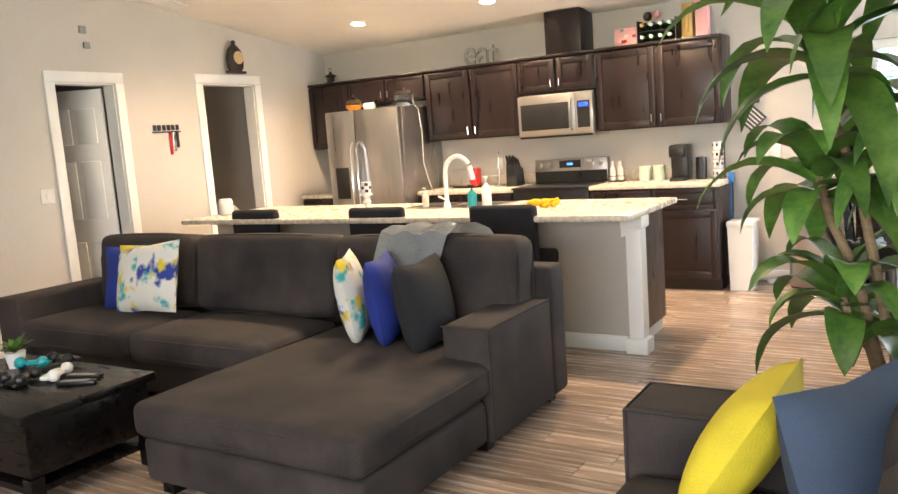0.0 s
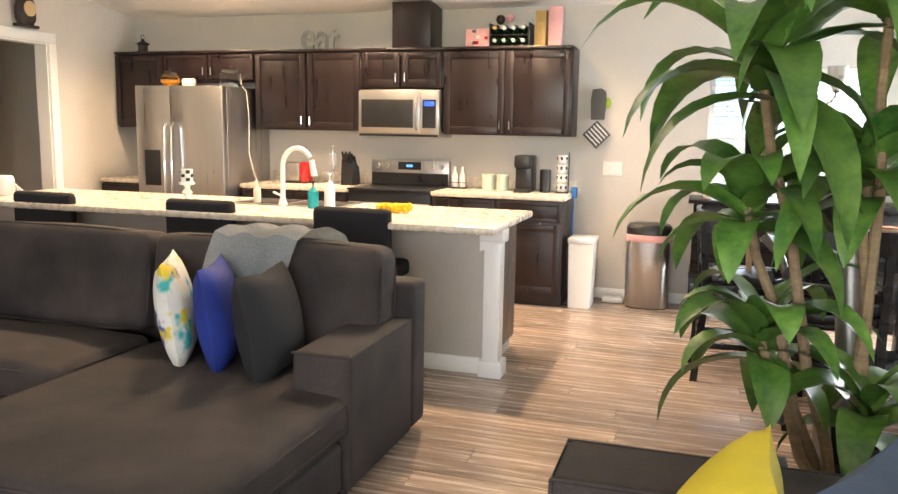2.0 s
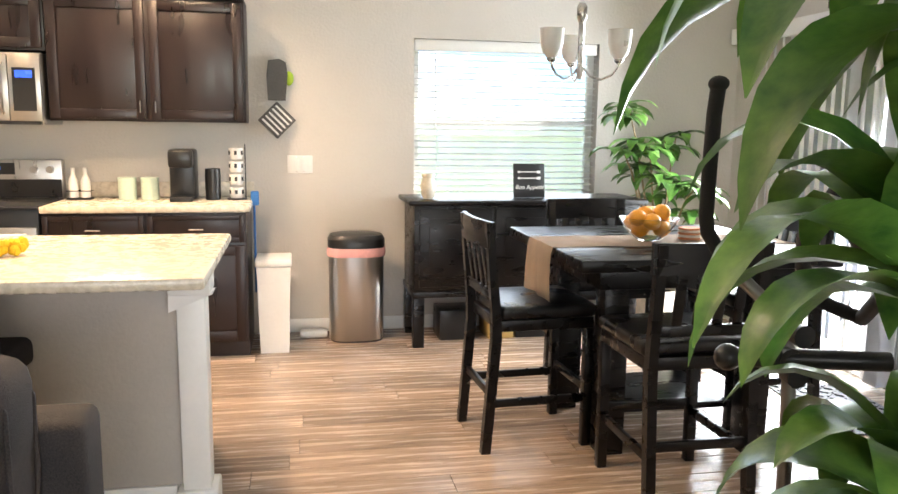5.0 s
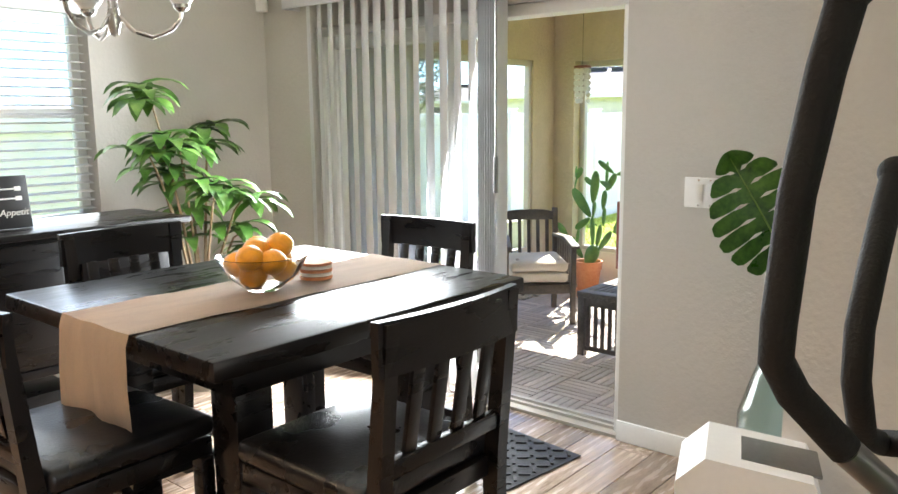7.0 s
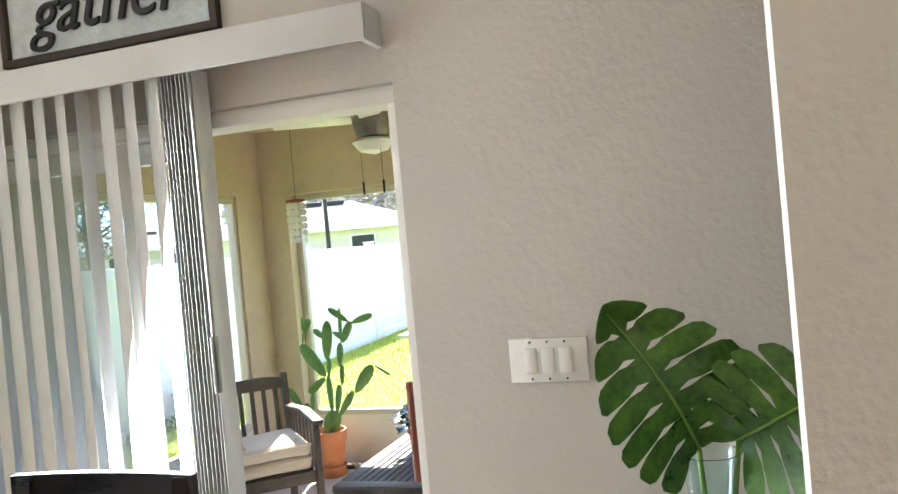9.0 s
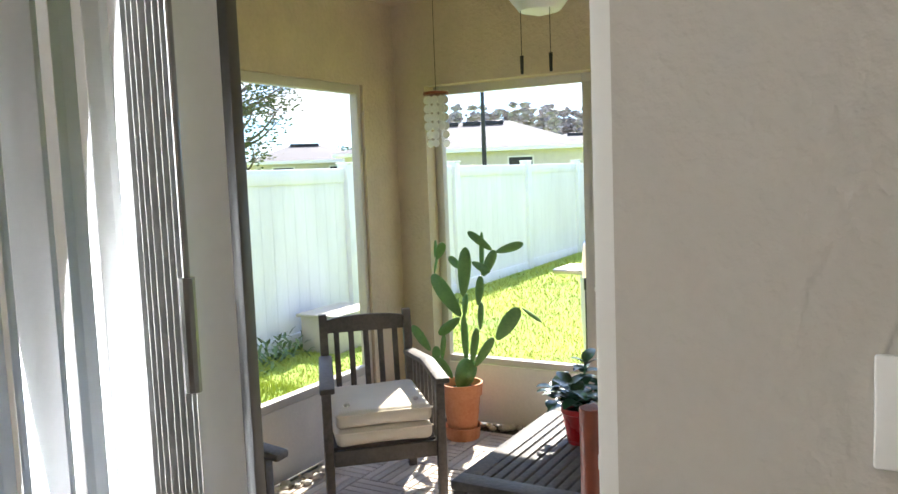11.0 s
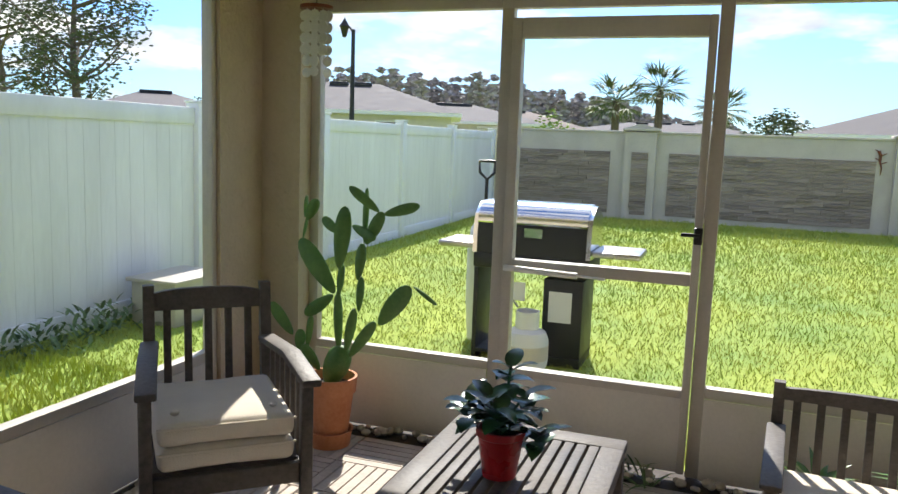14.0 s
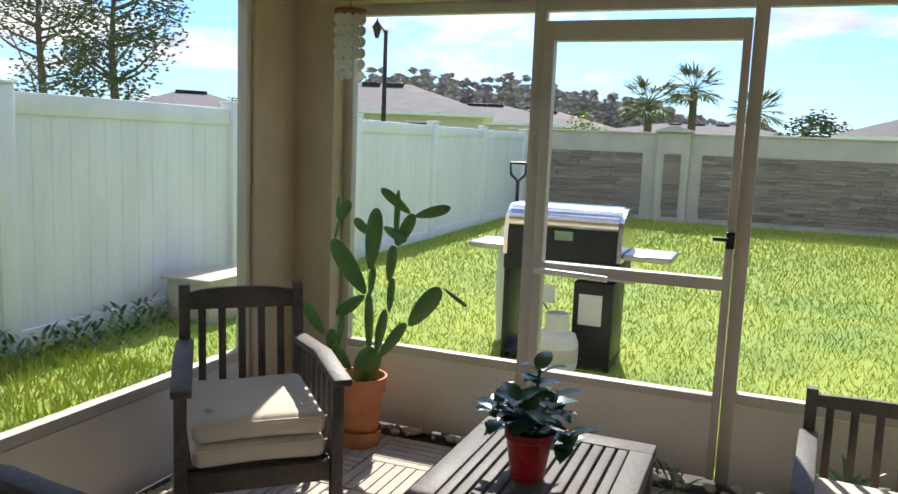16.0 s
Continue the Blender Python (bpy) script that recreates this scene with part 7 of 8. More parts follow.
part("motor", Shape().lathe([(0.001, 2.0), (0.09, 2.02), (0.11, 2.1), (0.08, 2.2), (0.001, 2.21)]), M_GREYMETAL, pfn)
part("globe", Shape().lathe([(0.001, 1.92), (0.08, 1.94), (0.12, 1.99), (0.09, 2.01), (0.001, 2.01)]), M_FROST, pfn)
for k in range(4):
    part("blade", Shape().box(0.11, -0.06, -0.004, 0.55, 0.06, 0.004, 0.003, m=pose(0, 0, 2.12, 10, 0, 20 + 90 * k)), M_WHITEPLASTIC, pfn)
for y in (-0.06, 0.06):
    part("pull_chain", Shape().cyl((-0.05, y, 2.0), (-0.05, y, 1.77), 0.0015, seg=5).cyl((-0.05, y, 1.77), (-0.05, y, 1.70), 0.008, 0.006, 8), M_DARKMETAL, pfn)
for x, y, s, m in ((5.50, 4.72, 0.2, M_LEAF), (5.5, 4.3, 0.3, M_DRY)):
    q = thing("porch_plant", x, y, LZ, 0, "small leafy plant in a terracotta pot by the screen", "plant", "pots by the screen")
    part("pot", Shape().lathe([(0.06, 0), (0.09, 0.12), (0.08, 0.12), (0.001, 0.11)]), M_TERRA, q)
    sh = Shape()
    for k in range(34):
        a = rnd.uniform(0, 6.28)
        sh.leaf((0, 0, 0.11), (math.cos(a), math.sin(a), rnd.uniform(0.3, 1.8)), s * rnd.uniform(0.6, 1.1), 0.03, 1.2, n=4)
    part("foliage", sh, M_LEAF if s < 0.25 else M_CACTUS, q)
sh = Shape()
for k in range(30):
    a = rnd.uniform(0, 6.28)
    sh.leaf((rnd.uniform(-0.1, 0.1), rnd.uniform(-0.12, 0.12), 0), (math.cos(a), math.sin(a), rnd.uniform(0.2, 1.2)), rnd.uniform(0.08, 0.18), 0.012, 1.0, n=4)
solid("weed_tuft", sh, M_WEED, "weeds growing through at the screen door sill", "weeds", kind="stuff", at=pose(5.62, 5.45, LZ + 0.002))
sh = Shape()
for k in range(260):
    r = rnd.uniform(0.012, 0.032)
    if k < 150:
        p = (rnd.uniform(3.4, 5.6), PY - rnd.uniform(0.03, 0.13), LZ + r * 0.4)
    else:
        p = (PX + rnd.uniform(-0.03, 0.06), rnd.uniform(4.2, 7.0), LZ + r * 0.4)
    sh.ball(p, r, r * rnd.uniform(0.6, 1), r * 0.6, 7)
solid("pebble_border", sh, M_PEB, "pale pebbles along the porch edges", "pebbles", kind="stuff")

# ---- garden ----
def gz(x):
    return -0.24 + 0.013 * max(0.0, min(x, 17.5) - 6.0)


sh = Shape()
xs = [-400, -60, -8, 2.0, 6.0, 8, 10, 12, 14, 16, 17.5, 30, 80, 400]
ys = [-400, -60, -12, 0, 4, 8, 12, 30, 80, 400]
g = [[sh.bm.verts.new((x, y, gz(x) if x < 30 else -0.09)) for y in ys] for x in xs]
for i in range(len(xs) - 1):
    for j in range(len(ys) - 1):
        sh.bm.faces.new((g[i][j], g[i + 1][j], g[i + 1][j + 1], g[i][j + 1]))
structure("ground", sh, M_GRASS, "sunlit lawn with yellowing patches")

blade_v, blade_f = [], []
rnd = random.Random(77)
for k in range(150000):
    u = rnd.random()
    x = 6.0 + 11.1 * u ** 1.7
    y = rnd.uniform(-3.5, 9.42)
    s = 1 + (x - 6) * 0.11
    a, h, w = rnd.uniform(0, 6.28), rnd.uniform(0.015, 0.038) * s, 0.0032 * s
    z = gz(x)
    dx, dy = math.cos(a) * w, math.sin(a) * w
    lx, ly = rnd.uniform(-0.02, 0.02) * s, rnd.uniform(-0.02, 0.02) * s
    i = len(blade_v)
    blade_v += [(x - dx, y - dy, z), (x + dx, y + dy, z), (x + lx, y + ly, z + h)]
    blade_f.append((i, i + 1, i + 2))
for k in range(9000):
    x, y = rnd.uniform(2.6, 6.0), rnd.uniform(7.7, 9.42)
    a, h, w = rnd.uniform(0, 6.28), rnd.uniform(0.04, 0.10), 0.006
    i = len(blade_v)
    blade_v += [(x - math.cos(a) * w, y - math.sin(a) * w, -0.24), (x + math.cos(a) * w, y + math.sin(a) * w, -0.24), (x + rnd.uniform(-0.04, 0.04), y + rnd.uniform(-0.04, 0.04), -0.24 + h)]
    blade_f.append((i, i + 1, i + 2))
me = bpy.data.meshes.new("grass")
me.from_pydata(blade_v, [], blade_f)
me.materials.append(M_BLADE)
tagged(new("grass", me), "short bright lawn grass", "grass", "", "stuff")
sh = Shape()
for k in range(900):
    x = rnd.uniform(3.0, 9.5)
    y = 9.42 - abs(rnd.gauss(0, 0.16)) - 0.02
    a = rnd.uniform(0, 6.28)
    z0 = gz(x) + rnd.uniform(0, 0.18) * max(0, 1 - (9.42 - y) * 2)
    sh.leaf((x, y, z0), (math.cos(a), math.sin(a), rnd.uniform(0.3, 1.4)), rnd.uniform(0.05, 0.12), 0.03, 0.9, n=3)
solid("weed_bed", sh, M_WEED, "low grey-green weeds along the fence foot", "weeds", kind="stuff")
sh = Shape()
for k in range(70):
    a = rnd.uniform(0, 6.28)
    sh.leaf((3.9 + rnd.uniform(-0.25, 0.25), 8.5 + rnd.uniform(-0.2, 0.2), -0.23), (math.cos(a), math.sin(a), rnd.uniform(0.5, 1.8)), rnd.uniform(0.25, 0.5), 0.035, 1.2, n=5)
solid("yellow_plant", sh, M_DRY, "yellow-leaved strappy plant beside the porch", "plant", at=pose(0, 0, 0))

# vinyl fence
FY = 9.50
fence = thing("vinyl_fence", 0, 0, 0, 0, "weathered white vinyl privacy fence", "fence")
px = [-1.2, 0.7, 2.6, 4.0, 5.78, 8.05, 10.27, 12.5, 14.6, 16.85]
for a, b in zip(px, px[1:]):
    z = gz(a)
    part("panel", Shape().box(a + 0.065, FY - 0.012, z + 0.09, b - 0.065, FY + 0.012, 1.36), M_VINYL, fence)
    part("top_rail", Shape().box(a + 0.065, FY - 0.03, 1.20 + 0.08, b - 0.065, FY + 0.03, 1.42, 0.006), M_VINYL, fence)
    part("bottom_rail", Shape().box(a + 0.065, FY - 0.03, z + 0.0, b - 0.065, FY + 0.03, z + 0.14, 0.006), M_VINYL, fence)
    n = int((b - a) / 0.16)
    for k in range(1, n):
        x = a + 0.065 + k * (b - a - 0.13) / n
        part("board_rib", Shape().box(x - 0.002, FY - 0.0138, z + 0.14, x + 0.003, FY - 0.0125, 1.28), M_VINYL, fence)
for a in px:
    p = part("post", Shape().box(a - 0.064, FY - 0.064, gz(a) - 0.1, a + 0.064, FY + 0.064, 1.46, 0.006), M_VINYL, fence)
    part("post_cap", Shape().box(a - 0.075, FY - 0.075, 1.461, a + 0.075, FY + 0.075, 1.48, 0.005), M_VINYL, p)

# garden wall with stacked-stone panels
GX, GB = 17.2, -0.12
gw = thing("garden_wall", 0, 0, 0, 0, "cream rendered boundary wall with stacked-stone panels", "wall")
part("wall_body", Shape().box(GX, -16, GB - 0.2, GX + 0.2, 9.9, 1.48), M_WALLCAP, gw)
part("coping", Shape().box(GX - 0.03, -16, 1.481, GX + 0.23, 9.9, 1.52, 0.008), M_WALLCAP, gw)
pys = [6.75, 2.35, -2.1, -6.5]
for y in pys:
    p = part("pier", Shape().box(GX - 0.12, y - 0.28, GB - 0.2, GX - 0.001, y + 0.28, 1.50), M_WALLCAP, gw)
    part("pier_cap", Shape().box(GX - 0.17, y - 0.33, 1.521, GX + 0.27, y + 0.33, 1.57, 0.01).prism([(y - 0.3, 1.571), (y + 0.3, 1.571), (y + 0.05, 1.64), (y - 0.05, 1.64)], GX - 0.14, GX + 0.24, "x"), M_WALLCAP, p)
stone_me = [mesh_of("stone", Shape().box(-0.02, -0.5, -0.5, 0.0, 0.5, 0.5), M_ROCK, False) for _ in range(1)]
rnd = random.Random(6)
near, far = [], []
for lo_, hi_, xf in ((7.3, 9.35, GX), (6.60, 6.90, GX - 0.12), (2.9, 6.25, GX), (2.2, 2.5, GX - 0.12), (-1.6, 1.8, GX)):
    z = 0.0
    while z < 1.12:
        h = min(rnd.uniform(0.045, 0.085), 1.14 - z)
        y = lo_
        while y < hi_ - 0.02:
            w = min(rnd.uniform(0.25, 0.6), hi_ - y)
            (near if (lo_ >= 2.2 and rnd.random() < 0.8 and len(near) < 290) else far).append((xf, y + w / 2, z + h / 2, w - 0.006, h - 0.006, rnd.uniform(0.5, 2.0)))
            y += w
        z += h
for x, y, z, w, h, d in near:
    o = new("stone", stone_me[0])
    o.parent = gw
    o.matrix_basis = Matrix.Translation((x - 0.001, y, z)) @ Matrix.Diagonal((d, w, h, 1))
sh = Shape()
for x, y, z, w, h, d in far:
    sh.box(x - 0.001 - 0.02 * d, y - w / 2, z - h / 2, x - 0.001, y + w / 2, z + h / 2)
o = part("stones", sh, M_ROCK, gw, "further stacked stones of the panels", False)
o["kind"] = "stuff"
gk = thing("metal_gecko", GX - 0.02, 2.85, 1.15, 0, "rust-coloured metal gecko ornament on the garden wall", "ornament")
part("body", Shape().tube([(0, 0.03, 0.16), (0, 0.0, 0.08), (0, 0.0, -0.02), (0, -0.03, -0.12), (0, -0.02, -0.24)], 0.03, 8, 0.006), M_REDWOOD, gk)
for y, z in ((0.09, 0.14), (-0.09, 0.08), (0.08, 0.0), (-0.1, -0.06)):
    part("leg", Shape().cyl((0, 0, z), (0, y, z + 0.04), 0.008, seg=6), M_REDWOOD, gk)

# grill and gas bottle
gr = thing("gas_grill", 7.25, 6.30, gz(7.2), 0, "black and steel gas grill on the lawn", "grill")
part("cabinet", Shape().box(0.02, -0.34, 0.0, 0.42, -0.08, 0.58, 0.01), M_DARKMETAL, gr)
part("side_panel", Shape().box(0.0, 0.36, 0.0, 0.42, 0.39, 0.62, 0.004), M_DARKMETAL, gr)
part("label", Shape().box(0.014, -0.27, 0.3, 0.0185, -0.12, 0.5).box(0.014, 0.04, 0.42, 0.0185, 0.16, 0.54), M_WHITEPLASTIC, gr, "pale warning label")
part("floor_shelf", Shape().box(0.0, -0.34, 0.05, 0.42, 0.36, 0.07), M_DARKMETAL, gr)
part("valve_pipe", Shape().tube([(0.05, 0.1, 0.5), (0.02, 0.12, 0.42), (0.0, 0.08, 0.38)], 0.008, 6), M_GREYMETAL, gr)
part("firebox", Shape().box(0.0, -0.37, 0.621, 0.45, 0.40, 0.72, 0.01), M_DARKMETAL, gr)
part("side_table", Shape().box(0.02, -0.68, 0.74, 0.40, -0.38, 0.78, 0.01), M_STEEL, gr)
part("side_table", Shape().box(0.02, 0.41, 0.74, 0.40, 0.66, 0.78, 0.01), M_STEEL, gr)
lid = part("lid", Shape().prism([(0.0, 0.721), (0.45, 0.721), (0.45, 0.88), (0.38, 0.99), (0.26, 1.045), (0.13, 1.04), (0.03, 0.97), (0.0, 0.86)], -0.345, 0.375, "y"), M_DARKMETAL, gr)
for y in (-0.375, 0.376):
    part("end_cap", Shape().prism([(-0.005, 0.721), (0.455, 0.721), (0.455, 0.88), (0.385, 0.995), (0.26, 1.052), (0.13, 1.047), (0.025, 0.975), (-0.005, 0.86)], y, y + 0.029, "y"), M_CHROME, lid)
part("lid_band", Shape().prism([(-0.008, 0.93), (0.012, 0.985), (0.06, 1.035), (0.13, 1.058), (0.26, 1.062), (0.36, 1.03), (0.36, 1.005), (0.26, 1.046), (0.13, 1.042), (0.03, 0.971), (0.0, 0.92)], -0.346, 0.3755, "y"), M_CHROME, lid, "bright steel lid top")
part("badge", Shape().box(-0.006, -0.06, 0.84, -0.002, 0.06, 0.90), M_CHROME, lid)
gb = thing("gas_bottle", 7.08, 6.27, gz(7.1), 0, "white propane gas bottle beside the grill", "gas bottle")
part("tank", Shape().lathe([(0.10, 0.02), (0.135, 0.05), (0.14, 0.08), (0.14, 0.22), (0.12, 0.27), (0.05, 0.30), (0.001, 0.30)]), M_WHITEPLASTIC, gb)
part("foot_ring", Shape().lathe([(0.10, 0.0), (0.105, 0.0), (0.105, 0.03), (0.10, 0.03)], closed=True), M_WHITEPLASTIC, gb)
part("collar", Shape().lathe([(0.07, 0.29), (0.075, 0.29), (0.075, 0.40), (0.07, 0.40)], closed=True), M_WHITEPLASTIC, gb)
part("valve", Shape().cyl((0, 0, 0.30), (0, 0, 0.36), 0.018), M_NICKEL, gb)
part("label", Shape().lathe([(0.1405, 0.10), (0.1415, 0.10), (0.1415, 0.19), (0.1405, 0.19)], closed=True), M_CUSH, gb)
sv = thing("shovel", 7.75, 6.78, gz(7.7), 0, "black D-handled shovel standing in a white bucket", "shovel")
part("shaft", Shape().cyl((0, 0, 0.5), (0, 0, 1.17), 0.013, seg=10), M_BLACKPLASTIC, sv)
part("grip", Shape().tube([(0, -0.06, 1.30), (0, 0.06, 1.30), (0, 0.055, 1.22), (0, 0.0, 1.17), (0, -0.055, 1.22), (0, -0.06, 1.30)], 0.011, 8), M_BLACKPLASTIC, sv)
part("bucket", Shape().lathe([(0.10, 0), (0.12, 0.3), (0.12, 0.66), (0.1, 0.82), (0.06, 0.88), (0.001, 0.88)]), M_WHITEPLASTIC, sv)
pl = thing("planter_box", 7.3, 9.1, gz(6.9), 0, "grey raised planter box by the fence", "planter")
part("box", Shape().box(-0.3, -0.2, 0, 0.3, 0.2, 0.32, 0.01), M_ALU, pl)
part("rim", Shape().box(-0.33, -0.23, 0.321, 0.33, 0.23, 0.35, 0.006), M_ALU, pl)

# ---- beyond the fence ----
EYE0 = Vector((2.29, 5.10))


def out(bearing, dist):
    a = radians(bearing)
    return EYE0.x + dist * math.cos(a), EYE0.y + dist * math.sin(a)


def bearing(px):
    return 17.6 - math.degrees(math.atan((px - 784) / 1382))


def house(name, x, y, rz, w, d, eave, ridge, hip, roof, lab):
    h = thing(name, x, y, -0.09, rz, lab, "house", "houses beyond the fence")
    part("wall", Shape().box(-w / 2, -d / 2, 0, w / 2, d / 2, eave), M_STUCCOW, h)
    sh = Shape()
    o = 0.45
    v = [sh.bm.verts.new(p) for p in ((-w / 2 - o, -d / 2 - o, eave), (w / 2 + o, -d / 2 - o, eave), (w / 2 + o, d / 2 + o, eave), (-w / 2 - o, d / 2 + o, eave), (-w / 2 + hip, 0, ridge), (w / 2 - hip, 0, ridge))]
    for f in ((0, 1, 5, 4), (1, 2, 5), (2, 3, 4, 5), (3, 0, 4), (3, 2, 1, 0)):
        sh.bm.faces.new([v[i] for i in f])
    r = part("roof", sh, roof, h)
    part("fascia", Shape().box(-w / 2 - o, -d / 2 - o, eave - 0.16, w / 2 + o, d / 2 + o, eave - 0.002), M_WHITE, h)
    for k in range(3):
        t = -0.3 + 0.3 * k
        part("roof_vent", Shape().box(t * (w - 2 * hip) - 0.45, -0.62, ridge - 0.22, t * (w - 2 * hip) + 0.45, -0.3, ridge + 0.02, 0.02), M_DARKMETAL, r)
    for x_ in (-w / 4, w / 4):
        q = part("window", Shape().box(x_ - 0.6, -d / 2 - 0.03, 0.9, x_ + 0.6, -d / 2 - 0.002, 2.1), M_WHITE, h)
        part("pane", Shape().box(x_ - 0.53, -d / 2 - 0.036, 0.97, x_ + 0.53, -d / 2 - 0.031, 2.03), M_DARKMETAL, q)
    return h


def face(px, dist):
    x, y = out(bearing(px), dist)
    return x, y, bearing(px) - 90


for px, dist, w, d, ev, rg, hp, rf in ((540, 40, 11, 9, 2.5, 3.95, 3.6, M_ROOF), (735, 52, 10, 9, 2.5, 3.7, 3.8, M_ROOF), (830, 60, 12, 9, 2.4, 3.7, 4.5, M_ROOF2), (215, 46, 6, 7, 2.4, 3.4, 2.4, M_ROOF), (1100, 62, 14, 9, 2.3, 3.2, 4.2, M_ROOF), (1690, 42, 14, 10, 2.2, 4.6, 6.0, M_ROOF), (1290, 75, 12, 9, 2.0, 2.9, 5.0, M_ROOF), (-300, 48, 12, 9, 2.4, 3.7, 4.0, M_ROOF)):
    x, y, r = face(px, dist)
    house("far_house", x, y, r + (6 if px % 2 else -8), w, d, ev, rg, hp, rf, "single-storey house with a grey shingle roof")

lx, ly = out(bearing(560), 26)
lp = thing("street_lamp", lx, ly, -0.09, bearing(560), "black post street lamp with a lantern head", "street lamp")
part("post", Shape().cyl((0, 0, 0), (0, 0, 4.7), 0.09, 0.06, 12), M_DARKMETAL, lp)
part("arm", Shape().tube([(0, 0, 4.6), (0, 0.15, 4.8), (0, 0.28, 4.78)], 0.03, 8), M_DARKMETAL, lp)
part("lantern", Shape().lathe([(0.06, 4.45), (0.14, 4.75), (0.17, 4.78), (0.03, 5.0), (0.001, 5.08)], (0, 0.28, 0), 8), M_DARKMETAL, lp)
part("glass", Shape().lathe([(0.05, 4.40), (0.12, 4.70), (0.001, 4.70)], (0, 0.28, 0.03), 8), M_FROST, lp)


def leaf_cloud(sh, c, r, n, size, rnd, flat=1.0):
    for _ in range(n):
        d = Vector((rnd.gauss(0, 1), rnd.gauss(0, 1), rnd.gauss(0, 1)))
        d = d.normalized() * r * rnd.random() ** 0.45
        p = Vector(c) + Vector((d.x, d.y, d.z * flat))
        a, b = rnd.uniform(0, 6.28), rnd.uniform(-1.2, 1.2)
        u = Vector((math.cos(a), math.sin(a), 0)) * size
        w = Vector((-math.sin(a) * math.sin(b), math.cos(a) * math.sin(b), math.cos(b))) * size * 0.5
        sh.bm.faces.new([sh.bm.verts.new(p + q) for q in (-u, w, u, -w)])


def tree(name, x, y, h, spread, density, lab, seed, leafm, trunk_r=0.12):
    rnd = random.Random(seed)
    t = thing(name, x, y, -0.09, 0, lab, "tree")
    tr_, fo = Shape(), Shape()
    tr_.tube([(0, 0, 0), (0.05, 0, h * 0.3), (0, 0.05, h * 0.55), (0.05, 0, h * 0.9)], trunk_r, 10, 0.02)
    for k in range(26):
        z = h * rnd.uniform(0.28, 0.85)
        a = k * 2.4
        ln = spread * rnd.uniform(0.5, 1.0) * (1.1 - 0.5 * z / h)
        e = Vector((math.cos(a) * ln, math.sin(a) * ln, z + ln * rnd.uniform(0.3, 0.8)))
        m = Vector((e.x * 0.5, e.y * 0.5, z + (e.z - z) * 0.35))
        tr_.tube([(0, 0, z), m, e], 0.035, 6, 0.008)
        for j in range(4):
            q = m.lerp(e, rnd.uniform(0.2, 1.0))
            s = q + Vector((rnd.uniform(-0.5, 0.5), rnd.uniform(-0.5, 0.5), rnd.uniform(0.0, 0.5)))
            tr_.tube([q, s], 0.010, 5, 0.004)
            leaf_cloud(fo, s, 0.34, density, 0.045, rnd)
    part("trunk", tr_, M_BARK, t)
    part("crown", fo, leafm, t, "", False)
    return t


x, y = out(bearing(75), 15)
tree("bare_tree", x, y, 4.6, 1.5, 48, "sparse small-leaved tree behind the fence", 2, M_TREE)
x, y = out(bearing(-60), 19)
tree("bare_tree", x, y, 6.0, 1.7, 40, "sparse small-leaved tree behind the fence", 3, M_TREE)


def palm(px, dist, h, seed, r=1.0):
    rnd = random.Random(seed)
    x, y = out(bearing(px), dist)
    p = thing("palm_tree", x, y, -0.09, 0, "fan palm beyond the garden wall", "palm tree", "palms beyond the wall")
    part("trunk", Shape().tube([(0, 0, 0), (0.05, 0, h * 0.5), (0, 0, h)], 0.16, 10, 0.11), M_BARK, p)
    sh = Shape()
    for k in range(38):
        a, up = k * 2.4, rnd.uniform(-0.7, 1.3)
        d = Vector((math.cos(a), math.sin(a), up)).normalized()
        c = Vector((0, 0, h)) + d * r * 0.55
        sh.tube([(0, 0, h), c], 0.012, 4)
        s1 = d.cross(Vector((0, 0, 1))).normalized()
        s2 = s1.cross(d)
        for j in range(9):
            b = -1.3 + 2.6 * j / 8
            sh.leaf(c, d * math.cos(b) + s1 * math.sin(b) + s2 * rnd.uniform(-0.15, 0.15), r * 0.6 * rnd.uniform(0.8, 1.1), 0.06, 0.7, n=3)
    part("crown", sh, M_PALM, p, "", False)


palm(1013, 26, 2.75, 1, 1.05)
palm(1086, 27, 3.25, 2, 1.0)
palm(1192, 28, 2.65, 3, 0.95)
palm(-420, 14, 3.6, 4, 1.0)
x, y = out(bearing(912), 21)
b_ = thing("bush", x, y, -0.09, 0, "bright yellow-green bush behind the wall", "bush")
part("trunk", Shape().tube([(0, 0, 0), (0, 0, 1.4)], 0.05, 8), M_BARK, b_)
sh = Shape()
rnd = random.Random(9)
for k in range(10):
    leaf_cloud(sh, (rnd.uniform(-0.5, 0.5), rnd.uniform(-0.5, 0.5), rnd.uniform(1.2, 1.9)), 0.4, 90, 0.06, rnd)
part("crown", sh, M_BUSH, b_, "", False)
for px, dist, r in ((1290, 48, 1.3), (1385, 60, 0.7), (280, 60, 1.2)):
    x, y = out(bearing(px), dist)
    q = thing("round_tree", x, y, -0.09, 0, "dark green tree among the houses", "tree")
    part("trunk", Shape().tube([(0, 0, 0), (0, 0, 2.0)], 0.12, 8), M_BARK, q)
    sh = Shape()
    for k in range(9):
        leaf_cloud(sh, (rnd.uniform(-r, r), rnd.uniform(-r, r), 2.2 + rnd.uniform(-0.4, 0.9) * r), r * 0.6, 80, 0.14, rnd)
    part("crown", sh, M_TREE, q, "", False)
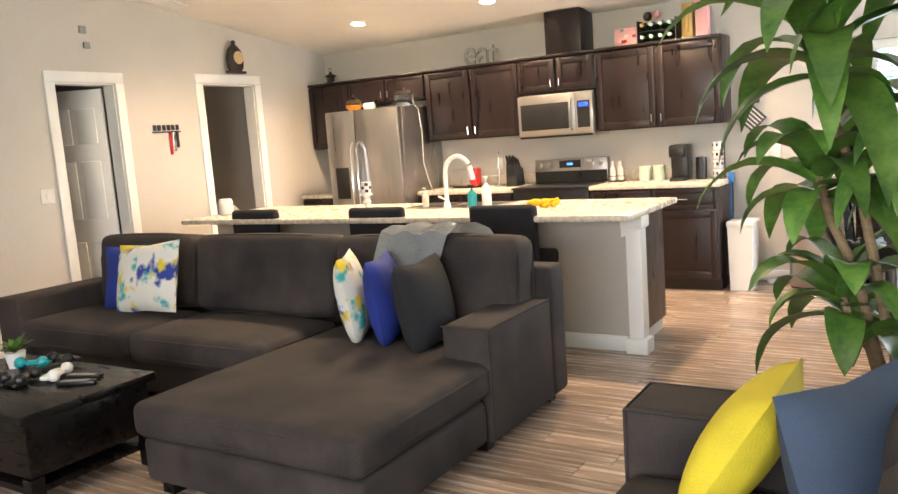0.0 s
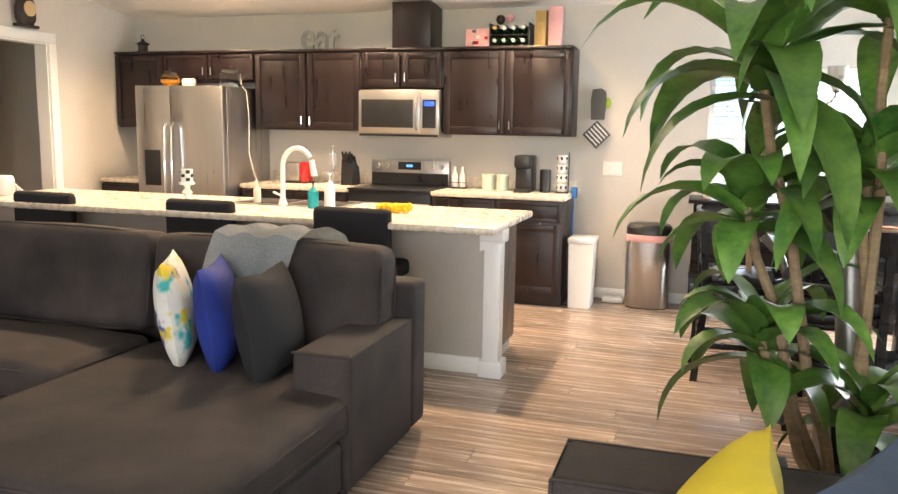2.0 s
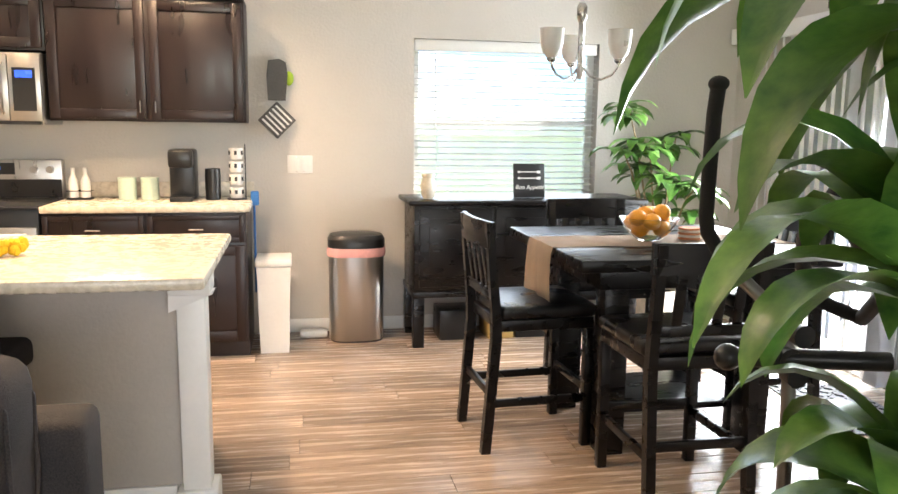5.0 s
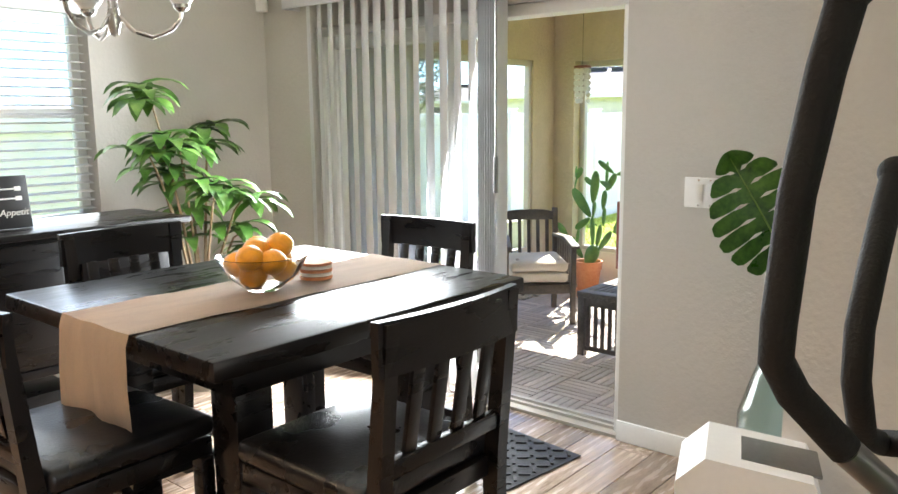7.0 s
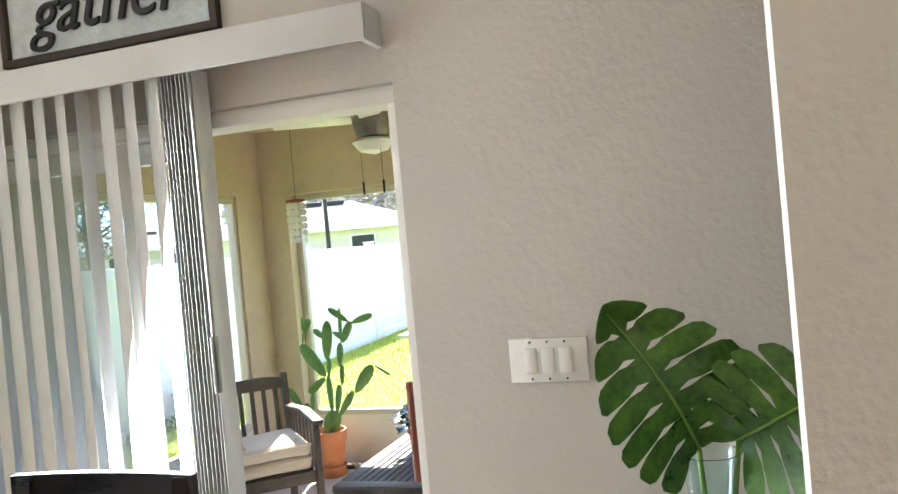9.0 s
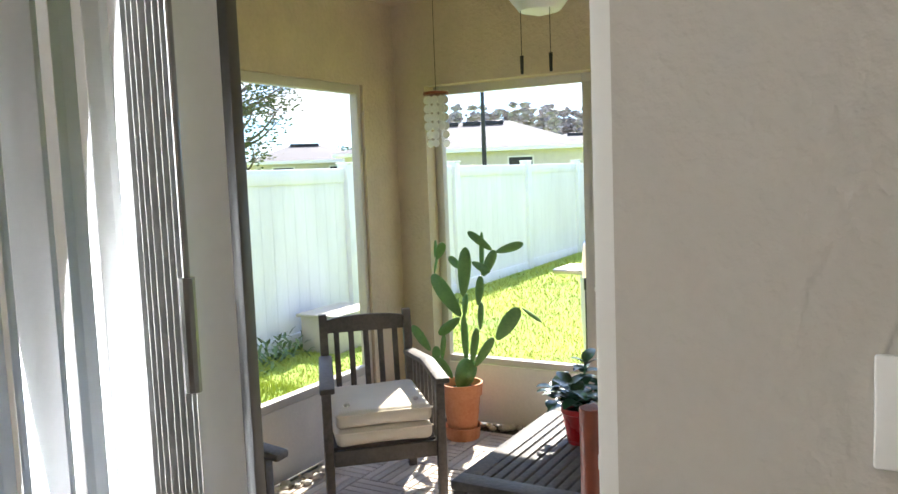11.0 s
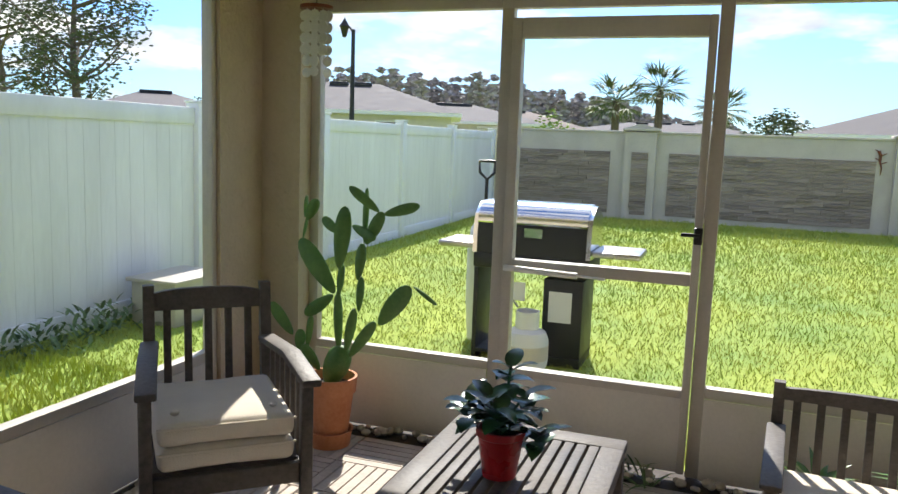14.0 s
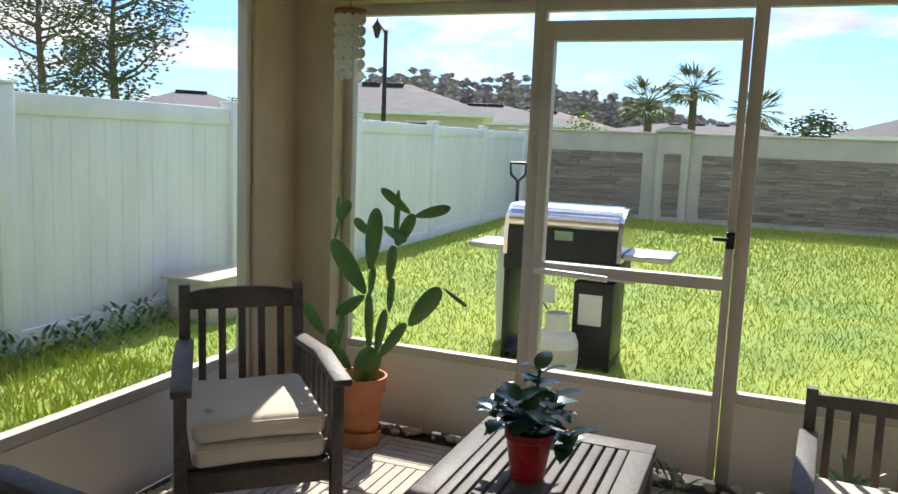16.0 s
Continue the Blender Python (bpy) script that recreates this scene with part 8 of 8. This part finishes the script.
# skyline woods, their haze carried by the pale leaf colour
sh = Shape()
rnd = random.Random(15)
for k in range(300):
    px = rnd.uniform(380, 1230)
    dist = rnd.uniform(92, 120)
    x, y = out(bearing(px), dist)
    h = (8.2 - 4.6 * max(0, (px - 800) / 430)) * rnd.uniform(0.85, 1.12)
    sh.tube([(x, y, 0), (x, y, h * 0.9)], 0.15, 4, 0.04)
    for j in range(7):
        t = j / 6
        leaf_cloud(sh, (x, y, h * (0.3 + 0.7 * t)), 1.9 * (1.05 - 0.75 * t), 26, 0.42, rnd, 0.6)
solid("far_woods", sh, M_WOODS_HAZED, "cypress woods on the skyline, grey-brown with distance haze in the colour", "woods", kind="stuff", smooth=False)

# ---- pieces of floor and porch, last ----
rnd = random.Random(40)
PW, PL = 0.152, 1.22
plank_me = mesh_of("plank", Shape().box(-PL / 2 + 0.0012, -PW / 2 + 0.0012, -0.006, PL / 2 - 0.0012, PW / 2 - 0.0012, 0.0, 0.0012, 1), M_PLANK, False)
spots = []
j = 0
yy = SY
while yy < NY:
    xx = WX - 0.2 - rnd.uniform(0, PL)
    while xx < EX + 0.1:
        a, b = max(xx, WX - 1.8), min(xx + PL, EX + 0.0)
        if b - a > 0.05:
            spots.append(((a + b) / 2, yy + PW / 2, b - a))
        xx += PL
    yy += PW
near = sorted(spots, key=lambda s: abs(s[0] - 0.2) * 0.8 + abs(s[1] - 4.8))[:300]
for x, y, ln in near:
    o = new("plank", plank_me)
    o.parent = floor
    o.matrix_basis = Matrix.Translation((x, y, 0)) @ Matrix.Diagonal((ln / PL, 1, 1, 1))
keep = set(near)
sh = Shape()
for x, y, ln in spots:
    if (x, y, ln) not in keep:
        sh.box(x - ln / 2 + 0.0012, y - PW / 2 + 0.0012, -0.006, x + ln / 2 - 0.0012, y + PW / 2 - 0.0012, 0)
o = part("planks", sh, M_PLANK, floor, "further planks of the floor", False)
o["kind"] = "stuff"
# deck tiles of six slats, laid in alternating directions
slat_a = mesh_of("deck_slat", Shape().box(-0.146, -0.0215, -0.012, 0.146, 0.0215, 0.0, 0.003, 1), M_DECK, False)
cnt, rest = 0, Shape()
for i in range(11):
    for j in range(20):
        cx, cy = EX + 0.161 + 0.15 + 0.3 * i, PY - 0.17 - 0.3 * j
        if cx > PX + 0.02 or cy < PS:
            continue
        for k in range(6):
            off = -0.125 + 0.05 * k
            turn = (i + j) % 2
            if cy > 4.6 and cx > 3.2 and cnt < 300:
                o = new("deck_slat", slat_a)
                o.parent = porch_floor
                o.matrix_basis = pose(cx + (off if turn else 0), cy + (0 if turn else off), LZ, 0, 0, 90 * turn)
                cnt += 1
            else:
                w, d = (0.0215, 0.146) if turn else (0.146, 0.0215)
                x, y = cx + (off if turn else 0), cy + (0 if turn else off)
                rest.box(x - w, y - d, LZ - 0.012, x + w, y + d, LZ)
o = part("deck_slats", rest, M_DECK, porch_floor, "further slats of the deck tiles", False)
o["kind"] = "stuff"
